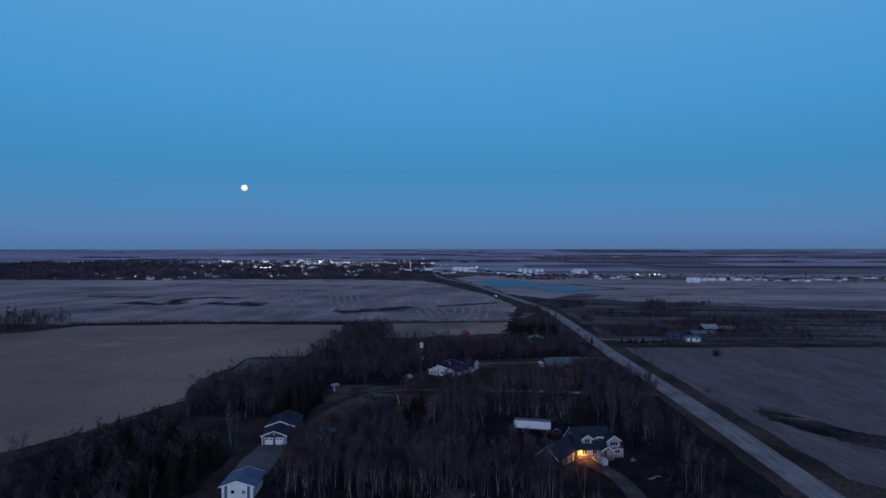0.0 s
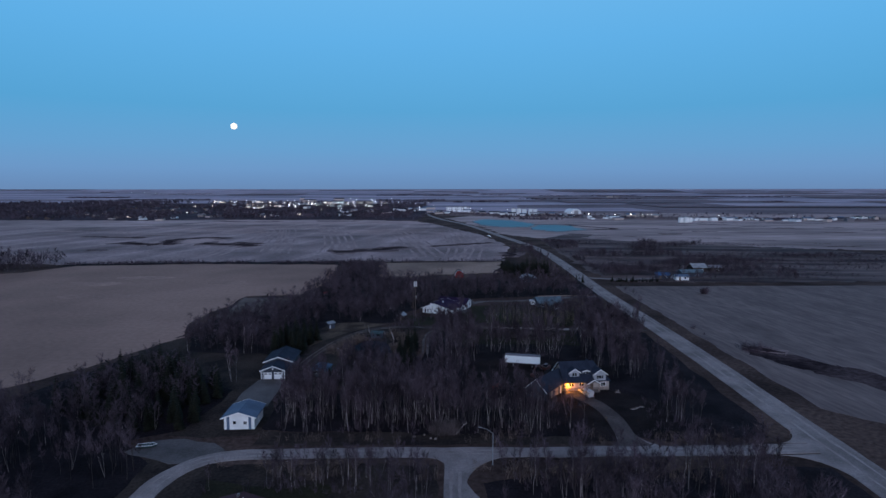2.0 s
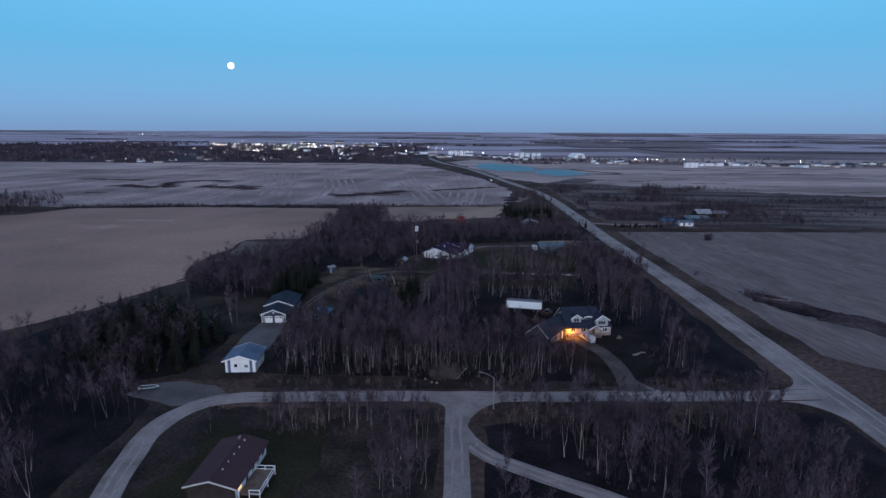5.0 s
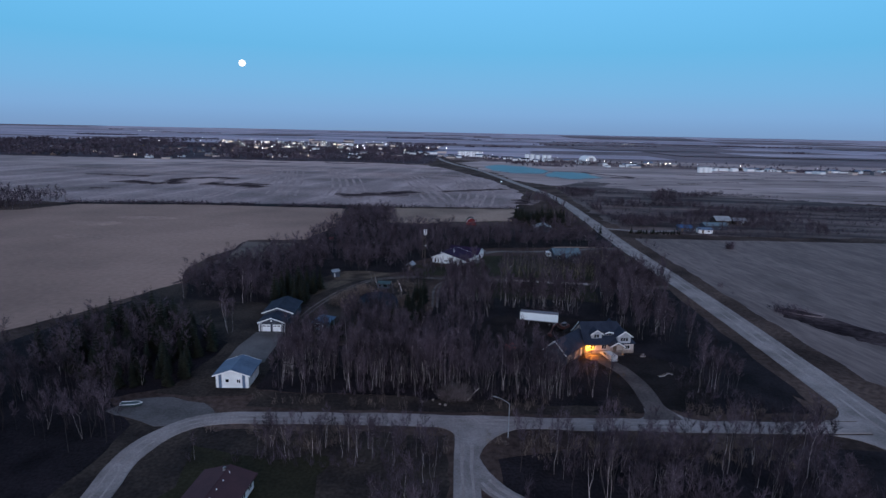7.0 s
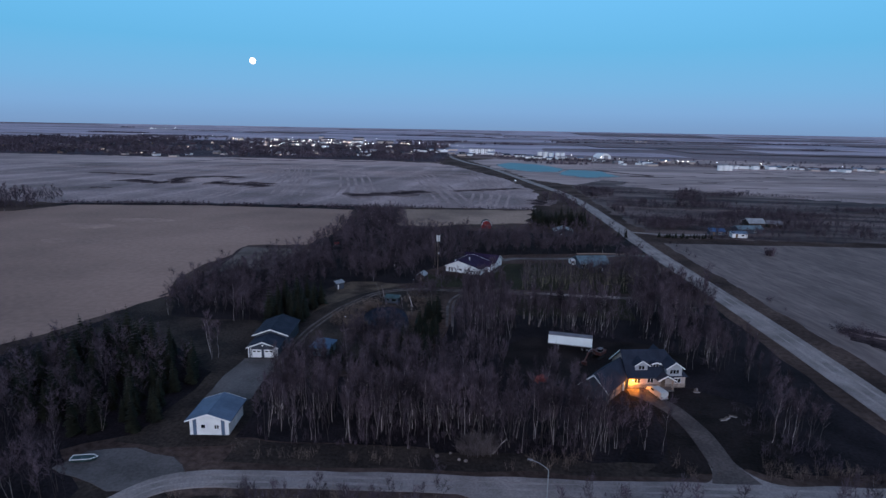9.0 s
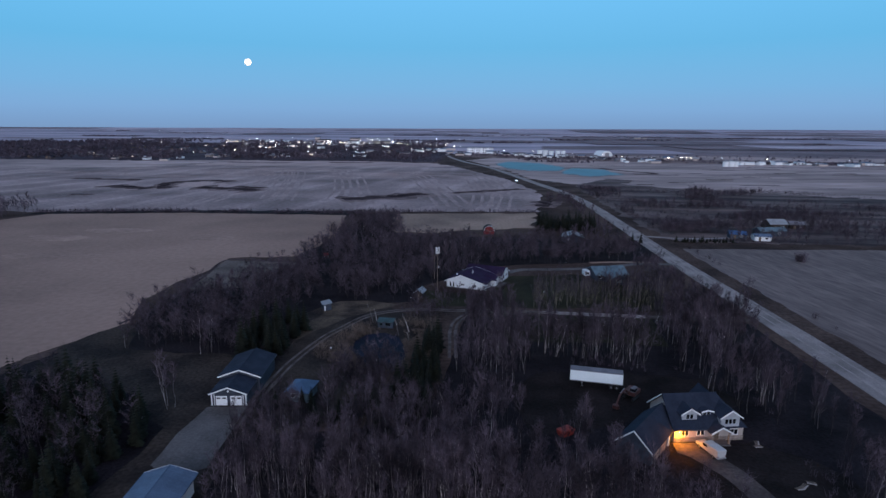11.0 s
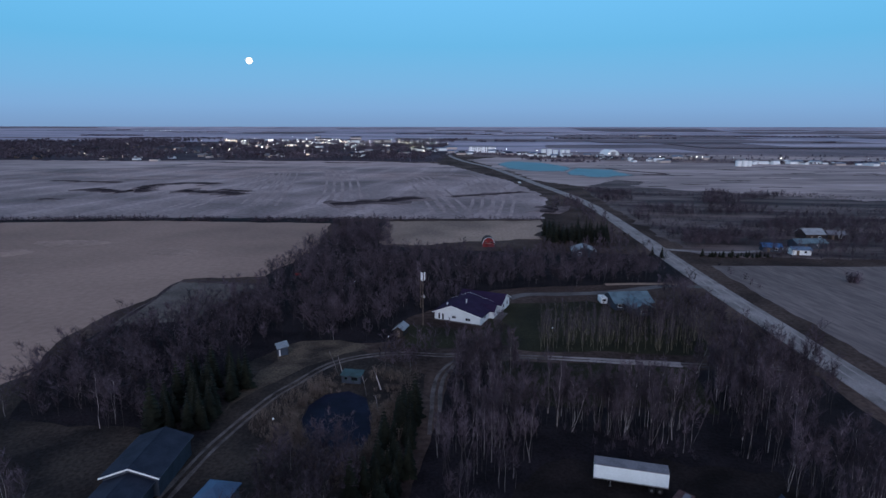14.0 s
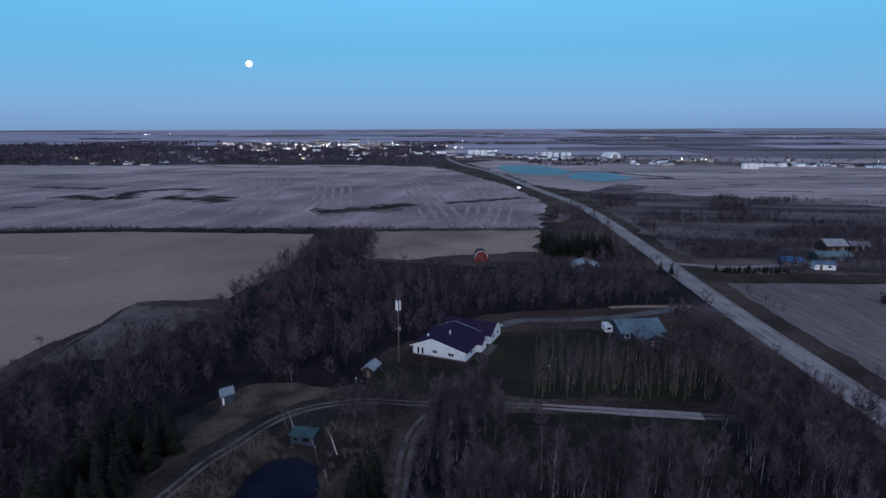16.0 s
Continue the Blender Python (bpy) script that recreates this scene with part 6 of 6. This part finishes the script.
# dark hedge along the farm lane
spots = [(x, y, rng.uniform(0.22, 0.4)) for x, y in grow([(97, 341), (128, 342), (128, 346), (97, 345)], 2.2)]
for x, y, k in spots:
    t = new("hedge_spruce")
    t.matrix_world = Matrix.LocRotScale((x, y, 0), Euler((0, 0, rng.random() * 6.28)), (k * 1.5, k * 1.5, k))
    tagged(t, "low dark spruce in a hedge beside the lane", "tree", "hedge by the lane")
    for me in spr_meshes[rng.integers(len(spr_meshes))]:
        ob = new(me.name.split(".")[0], me)
        ob.parent = t
ring = [(31 + (6.2 + 0.8 * rng.normal()) * math.cos(a), 210.2 + (4.0 + 0.5 * rng.normal()) * math.sin(a)) for a in rng.random(120) * 6.283]
scatter("scrub", [shrub(h, 12, 0.06) for h in (0.8, 1.1, 1.4)], ring, [M_greytwig], "ring of grey brush round a low mound", "scrub")
scatter("scrub", SHR, grow([(104, 190), (116, 190), (116, 200), (105, 200)], 1.2, 0.3), [M_twig], "bare brush at the wet hollow", "scrub")
scatter("woods", MID, grow([(124, 340), (210, 338), (230, 372), (210, 420), (160, 425), (150, 385), (124, 372)], 3.6, 0.35, 1.0), [M_bark, M_twig], "bare trees round the farmyard", "woods", (0.5, 0.9))
bm_sh = [shrub(4.5, 26, 0.2)]
scatter("bush", bm_sh, [(138.5, 302), (139.8, 303), (137.4, 303.2), (138.8, 304.5)], [M_twig], "lone dark bush in the grey field", "bush")

scatter("reeds", [shrub(h, 12, 0.09) for h in (1.0, 1.4, 1.8)], [p for p in grow([(-39, 184), (-24, 172), (-14, 170), (-17, 206), (-36, 207)], 0.8, 0.25, ragged=0.6)], [M_reed], "dry pale reeds ringing the pond", "reeds")

for x, y, dx, dy, h in ((2.2, 121.8, 2.6, 1.0, 2.6), (-33.0, 212.6, -1.6, -0.6, 5.6), (-31.8, 212.4, -0.9, -0.3, 4.6), (-21.4, 204.6, -2.0, 0.8, 5.2), (-24.0, 201.6, -0.9, 0.2, 4.6), (-20.2, 194.0, -0.5, 0.3, 4.0)):
    t = thing("dead_tree", pose(x, y, 0), "leaning dead birch stem, pale and broken", "tree", "dead stems")
    bm = bm_of()
    bm_tube(bm, (0, 0, -0.1), (dx * 0.55, dy * 0.55, h * 0.6), 0.11, 0.08, 6)
    bm_tube(bm, (dx * 0.55, dy * 0.55, h * 0.6), (dx, dy, h), 0.08, 0.03, 6)
    part("trunk", bm, M_birch, t)
    bm = bm_of()
    bm_tube(bm, (dx * 0.6, dy * 0.6, h * 0.65), (dx * 0.6 + 0.7, dy * 0.6, h * 0.85), 0.04, 0.015, 5)
    bm_tube(bm, (dx * 0.75, dy * 0.75, h * 0.78), (dx * 0.75 - 0.5, dy * 0.75, h * 0.98), 0.035, 0.012, 5)
    part("limb", bm, M_birch, t)

bp = [shrub(3.4, 90, 0.10)]
PILE = [(-0.5 + dx, 121.6 + dy) for dx, dy in ((-1.8, 0), (0, -0.4), (1.6, 0.2), (-0.6, 1.0), (0.9, 1.2), (2.6, 0.8), (-2.8, 0.7))]
scatter("brush_pile", bp, PILE, [M_greytwig], "heap of grey cut brush on the verge", "brush pile", (0.85, 1.3))

for i, (x, y, r) in enumerate(((49.2, 138.0, 15), (51.6, 139.6, -20), (50.4, 138.8, 40), (49.0, 151.6, 70), (48.4, 150.2, 10))):
    t = thing("lumber_pile", pose(x, y, 0, 0, 0, r), "few pale boards lying on the soil", "lumber", "boards by the driveway")
    for k in range(3):
        bm = bm_of()
        bm_box(bm, -0.7, k * 0.28, 0.02 + 0.05 * (k % 2), 0.7, k * 0.28 + 0.22, 0.08 + 0.05 * (k % 2), pose(0, 0, 0, 0, 0, k * 4))
        part("board", bm, M_cream if k == 0 else M_wood, t)
for x, y in ((-39.6, 188.6), (-24.2, 233.4), (20.5, 243.0), (-45.0, 287.0)):
    t = thing("yard_post", pose(x, y, 0), "short post with a white cap", "post", "yard posts")
    bm = bm_of()
    bm_tube(bm, (0, 0, 0), (0, 0, 1.1), 0.07, 0.07, 6)
    part("post", bm, M_wood, t)
    bm = bm_of()
    bm_box(bm, -0.14, -0.14, 1.08, 0.14, 0.14, 1.4)
    part("cap", bm, M_trim, t, "white box cap", bevel=0.04)

tank = thing("fuel_tank", pose(-68.5, 295.0, 0, 0, 0, 25), "small dark red fuel tank on a stand at the field's edge", "tank")
bm = bm_of()
bm_tube(bm, (-1.1, 0, 1.3), (1.1, 0, 1.3), 0.6, 0.6, 14)
part("drum", bm, M_red, tank, bevel=0.05)
for x in (-0.8, 0.8):
    for y in (-0.4, 0.4):
        bm = bm_of()
        bm_tube(bm, (x, y * 1.3, 0), (x, y * 0.6, 1.0), 0.05, 0.05, 6)
        part("leg", bm, M_steel, tank)


# ---- the town and the far land ----
def block(name, x, y, w, d, h, r, wall, roof, label, category, rows=0, cols=0, group="", hr=None, glass=None):
    z = rise(x, y)
    b = thing(name, pose(x, y, z, 0, 0, r), label, category, group)
    if hr is None:
        bm = bm_of()
        bm_box(bm, -w / 2, 0, -0.3, w / 2, d, h)
        part("wall", bm, wall, b)
        bm = bm_of()
        bm_box(bm, -w / 2 - 0.3, -0.3, h, w / 2 + 0.3, d + 0.3, h + 0.5)
        part("roof", bm, roof, b)
    else:
        walls(b, wall, -w / 2, w / 2, 0, d, h, hr, axis="x")
        gable_roof(b, -w / 2, w / 2, 0, d, h, hr, roof, axis="x", over=0.5)
    for i in range(rows):
        for k in range(cols):
            bm = bm_of()
            cx, cz = -w / 2 + w * (k + 0.5) / cols, h * (i + 0.3) / rows
            bm_box(bm, cx - w / cols * 0.22, -0.1, cz, cx + w / cols * 0.22, 0.05, cz + h / rows * 0.5)
            part("window", bm, glass or M_glass, b)
    return b


block("apartment_building", 8, 1352, 58, 14, 12, -3, M_white, M_roof_dark, "long white apartment block of three storeys", "apartment building", 3, 12)
for k in range(4):
    bm = bm_of()
    bm_box(bm, -26 + k * 14, -1.6, 0, -22 + k * 14, 0.0, 12.4)
    part("balcony_stack", bm, M_trim, bpy.data.objects["apartment_building"])


def silo(x, y, r, h):
    s = thing("silo", pose(x, y, rise(x, y)), "pale corrugated steel grain silo with a cone roof", "silo", "grain silos")
    bm = bm_of()
    bm_tube(bm, (0, 0, -0.2), (0, 0, h), r, r, 16)
    part("drum", bm, M_white, s)
    bm = bm_of()
    bm_tube(bm, (0, 0, h), (0, 0, h + r * 0.5), r * 1.03, 0.3, 16)
    part("roof", bm, M_steel, s)


for x, y, r, h in ((128, 1228, 5, 13), (139, 1226, 5, 13), (150, 1220, 5, 12), (161, 1204, 4.5, 13), (171, 1203, 4.5, 13), (380, 951, 4.2, 8), (388.5, 951, 4.2, 8.5), (396, 952, 3.4, 8)):
    silo(x, y, r, h)

qb = thing("arched_barn", pose(270, 1258, rise(270, 1258), 0, 0, 20), "big white arched machine hall", "barn")
bm = bm_of()
prof = [(13 * math.cos(a), 11 * math.sin(a)) for a in (math.pi * i / 12 for i in range(13))]
a, b = [[bm.verts.new((x, y, z)) for x, z in prof] for y in (0, 30)]
bm.faces.new(a)
bm.faces.new(b[::-1])
for i in range(12):
    bm.faces.new((a[i], b[i], b[i + 1], a[i + 1]))
part("shell", bm, M_white, qb)
bm = bm_of()
bm_box(bm, -5, -0.2, 0, 5, 0.1, 7)
part("door", bm, M_steel, qb)

YARDS = [(455, 1010, 12), (500, 1016, 26), (540, 1004, 30), (585, 995, 34), (640, 988, 30), (690, 1005, 34), (292, 1040, 20), (258, 1055, 18), (225, 1120, 20), (430, 1024, 14), (760, 1060, 36)]
for x, y, spread in YARDS:
    for k in range(5 if spread > 19 else 3):
        w = rng.uniform(7, 17) * (1.7 if rng.random() < 0.25 else 1)
        d, h = rng.uniform(5, 10), rng.uniform(2.4, 4.6)
        wall = (M_white, M_cream, M_greyroof, M_trim, M_white)[rng.integers(5)]
        block("industrial_shed", x + rng.uniform(-0.5, 0.5) * spread, y + rng.uniform(-28, 28), w, d, h, rng.uniform(-25, 25) + 90 * (rng.random() < 0.3), wall,
              (M_roof_blue, M_greyroof, M_roof_dark, M_white)[rng.integers(4)], "low metal-clad shed on the town's edge", "shed", 0, 0, "works yard sheds", h * rng.uniform(1.15, 1.4))
for x, y, w, d, h in ((-522, 980, 14, 9, 3.0), (-628, 1010, 10, 8, 2.8), (-300, 1140, 24, 12, 4), (-225, 1150, 26, 12, 4), (-155, 1250, 26, 12, 4.5), (-95, 1420, 44, 16, 6), (-68, 1500, 30, 14, 6), (-35, 1240, 18, 10, 4),
                      (60, 1290, 16, 10, 4), (95, 1270, 18, 10, 4), (-420, 2000, 40, 18, 9), (-560, 2150, 50, 18, 10), (-640, 2350, 20, 16, 15), (-330, 2050, 60, 18, 8), (-480, 2320, 40, 20, 12), (806, 3010, 16, 12, 8), (826, 3015, 12, 12, 9), (850, 3008, 18, 12, 7)):
    block("town_building", x, y, w, d, h, rng.uniform(-8, 8), M_white if rng.random() < 0.4 else M_cream, M_roof_dark if rng.random() < 0.7 else M_roof_blue, "pale low building at the edge of town", "building", 0, 0, "town buildings", h * 1.3)

# dwelling houses of the town: one made, the others copied
proto = []
for wall, roof in ((M_wood, M_roof_dark), (M_stone, M_greyroof), (M_greyroof, M_roof_maroon)):
    b = block("town_house", -300 - 30 * len(proto), 1190, 12, 9, 3.4, 5, wall, roof, "small town house among bare trees", "house", 1, 3, "town houses", 5.6, M_towngl if len(proto) == 1 else None)
    proto.append(b)
for i in range(130):
    x, y = rng.uniform(-1150, -120), 1010 + abs(rng.normal()) * 420
    if y < 1010 + (x + 560) * 0.35 or y > 2200:
        continue
    copy_thing(proto[rng.integers(3)], pose(x, y, rise(x, y), 0, 0, rng.integers(4) * 90 + rng.uniform(-8, 8)))

# shops and halls along the main street, seen as a pale broken row
for i in range(46):
    y = rng.uniform(1550, 2200)
    x = -y * (rng.normal(0.385, 0.02) if i % 4 == 0 else rng.normal(0.30, 0.028) if i % 4 == 1 else rng.normal(0.215, 0.03) if i % 4 == 2 else rng.uniform(0.06, 0.44))
    w, h = rng.uniform(8, 26), rng.uniform(3.5, 7)
    block("shop_building", x, y, w, rng.uniform(9, 16), h, rng.uniform(-12, 12), M_white if rng.random() < 0.7 else M_cream, (M_roof_blue, M_white, M_greyroof)[rng.integers(3)], "pale flat-roofed shop building in the town", "building", 1 if rng.random() < 0.5 else 0, 4, "shops of the town", None, M_towngl)
for x, y, w, h in ((-566, 1000, 11, 3.0), (-530, 1045, 10, 3), (-600, 1060, 12, 3.2), (-480, 1080, 10, 3.2), (-395, 1130, 12, 4), (-384, 1118, 10, 3.4), (-372, 1140, 14, 4), (-360, 1126, 10, 3.6), (-404, 1150, 10, 4), (-420, 1230, 16, 4), (-455, 1245, 14, 4), (-470, 1262, 12, 4),
                   (-255, 1290, 14, 4), (-240, 1340, 16, 4), (-130, 1390, 22, 5), (-150, 1440, 16, 5), (-118, 1480, 18, 5), (-100, 1380, 14, 4), (-60, 1330, 14, 4), (-35, 1300, 14, 4), (-18, 1260, 12, 4), (40, 1262, 12, 4), (62, 1240, 14, 4), (82, 1252, 12, 4),
                   (30, 1330, 16, 5), (100, 1200, 12, 4), (110, 1240, 14, 4), (118, 1170, 16, 5), (140, 1160, 12, 4), (165, 1175, 18, 5), (182, 1182, 13, 4), (205, 1190, 12, 4), (228, 1180, 12, 4), (300, 1090, 10, 3.4), (318, 1112, 12, 3.6), (346, 1108, 18, 5.4), (372, 1120, 12, 4), (395, 1112, 12, 4)):
    block("edge_house", x, y, w, 9, h, rng.uniform(-25, 25), (M_white, M_white, M_cream, M_trim)[rng.integers(4)], (M_roof_dark, M_roof_blue, M_greyroof, M_pale_roof)[rng.integers(4)], "pale house on the edge of the town", "house", 0, 0, "houses at the town's edge", h * 1.45)

# town trees
TOWNT = [round_tree(h, 26) for h in (8, 10, 12)]
town_spots = []
for i in range(9500):
    x, y = rng.uniform(-1600, -90), 1000 + rng.random() ** 1.25 * 1250
    if y < 1012 + (x + 560) * 0.07 or math.hypot(x, y) < 1000 or (y > 1650 and -0.43 < x / y < -0.13 and rng.random() < 0.6):
        continue
    if noise.noise((x * 0.006, y * 0.004, 2.2)) < -0.22 + 0.1 * rng.normal():
        continue
    town_spots.append((x, y))
scatter("town_trees", TOWNT, town_spots, [M_farwood], "bare street and garden trees of the town", "trees", (0.5, 1.1))
edge = [(rng.uniform(-260, -60), rng.uniform(985, 1120)) for _ in range(130)] + [(rng.uniform(-40, 760), rng.uniform(1030, 1260)) for _ in range(230)]
edge = [p for p in edge if p[1] > 1180 or p[0] < -20 or p[0] > 200]
for cx, cy, rx, ry, n in ((100, 1078, 16, 8, 40), (147, 1020, 34, 10, 90), (10, 1378, 34, 8, 70), (-20, 1290, 20, 14, 50), (60, 1185, 16, 8, 40), (240, 1120, 30, 10, 50), (450, 1030, 50, 10, 110), (560, 1020, 60, 10, 140), (660, 1030, 60, 10, 130), (120, 1150, 60, 16, 90), (200, 1150, 60, 16, 90), (40, 1240, 40, 16, 80), (-170, 1180, 70, 40, 220), (330, 1085, 60, 6, 60)):
    edge += [(cx + rng.normal() * rx * 0.6, cy + rng.normal() * ry * 0.6) for _ in range(n)]
scatter("town_trees", FART, edge, [M_farwood], "bare trees round the town's edge", "trees", (0.3, 0.65))
# shelter belts and woodlots across the plain: from x to x, y, depth
belts = []
BELTS = [(-480, -295, 3420, 70), (-340, -20, 3500, 60), (-340, -46, 2430, 90), (-8, 34, 2180, 60), (60, 138, 2240, 80), (142, 206, 2230, 60), (12, 108, 3350, 60), (143, 320, 3440, 60), (-2590, -2490, 4080, 90), (-2000, -1705, 2900, 110),
         (-1950, -1550, 3610, 50), (470, 1050, 3250, 60), (1030, 1800, 3090, 70), (1160, 1250, 2170, 60), (300, 900, 2700, 30), (-1500, -1100, 2500, 80)]
for x0, x1, y0, dp in BELTS:
    for _ in range(int((x1 - x0) * dp / 90)):
        x = rng.uniform(x0, x1)
        belts.append((x, y0 + dp * (rng.random() - 0.5) * (0.6 + 0.8 * abs(noise.noise((x * 0.01, y0, 0.5))))))
scatter("shelter_belts", FART, belts, [M_farwood], "dark shelter belts and woodlots far across the plain", "woods", (0.6, 1.0))
# fields on the plain; distance haze is mixed into their base colours
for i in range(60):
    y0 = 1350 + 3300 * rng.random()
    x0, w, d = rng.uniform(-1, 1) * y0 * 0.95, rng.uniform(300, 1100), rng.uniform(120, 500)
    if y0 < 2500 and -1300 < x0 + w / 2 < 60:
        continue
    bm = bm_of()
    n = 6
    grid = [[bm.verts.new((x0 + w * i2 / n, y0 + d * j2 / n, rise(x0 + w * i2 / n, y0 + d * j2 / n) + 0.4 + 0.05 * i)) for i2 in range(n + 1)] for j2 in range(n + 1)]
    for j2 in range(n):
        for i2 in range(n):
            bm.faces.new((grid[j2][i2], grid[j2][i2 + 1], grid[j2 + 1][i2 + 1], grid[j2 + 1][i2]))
    slab_thing("field", bm, (M_plain, M_tilled, M_plain, M_tilled)[i % 4], "distant field on the plain, its colour paled for haze", "field")


# ---- lights of the town ----
lamp_me = {}
for nm, mat in (("warm", M_light), ("white", M_light_w)):
    bm = bm_of()
    bmesh.ops.create_icosphere(bm, subdivisions=1, radius=1.0)
    lamp_me[nm] = mesh_of("lamp_head", bm, mat)
bm = bm_of()
bm_tube(bm, (0, 0, 0), (0, 0, 8), 0.15, 0.1, 6)
post_me = mesh_of("pole", bm, M_steel)


def town_lamp(x, y, size, warm):
    t = new("street_lamp")
    t.location = (x, y, rise(x, y))
    tagged(t, "lit street lamp in the town", "street lamp", "lit town lamps")
    p = new("pole", post_me)
    p.parent = t
    h = new("lamp_head", lamp_me["warm" if warm else "white"])
    h.location, h.scale = (0, 0, 8.2), (size,) * 3
    h.parent = t


for i in range(160):
    y = 1050 + rng.random() ** 1.2 * 1700
    x = -y * rng.uniform(0.05, 0.62)
    if rng.random() < 0.75:
        x = -y * rng.normal(0.19, 0.085)
    if y < 1040 + (x + 560) * 0.35:
        continue
    town_lamp(x, y, (0.17 + 0.4 * rng.random() ** 3) * min(y, 1700) / 1500, rng.random() < 0.28)
for i in range(80):
    y = rng.uniform(1550, 2200)
    x = -y * (rng.normal(0.385, 0.022) if i % 3 == 0 else rng.normal(0.30, 0.03) if i % 3 == 1 else rng.normal(0.22, 0.03))
    town_lamp(x, y, 0.22 + 0.36 * rng.random() ** 2, rng.random() < 0.3)
for x, y in ((-2126, 3661), (-2110, 3690), (-2085, 3760), (-2061, 3784), (-2150, 3720), (-2070, 3700), (-2030, 3790)):
    town_lamp(x, y, 0.6 + 0.7 * rng.random(), False)
for x, y, s in ((330, 1060, 1.1), (352, 1062, 0.7), (360, 1058, 0.9), (366, 1054, 0.7), (415, 1050, 0.7), (480, 1030, 0.8), (600, 1010, 0.5), (150, 1235, 0.7), (120, 1290, 0.8), (60, 1330, 0.6), (190, 1215, 0.6), (235, 1140, 0.7), (258, 1090, 0.7),
                (300, 1060, 0.6), (-60, 1700, 0.7), (-110, 1650, 0.6), (-150, 1800, 0.8), (-200, 1700, 0.7), (-90, 1900, 0.8), (-40, 1560, 0.6), (-130, 1440, 0.6), (-100, 1400, 0.5), (-160, 1500, 0.6), (-20, 1440, 0.8), (-60, 1600, 0.9), (-90, 1750, 1.0), (40, 1420, 0.6), (-491, 1369, 1.6), (-470, 1340, 0.8), (-610, 1100, 0.6), (-534, 1110, 0.6)):
    town_lamp(x, y, s * 0.6, rng.random() < 0.6)
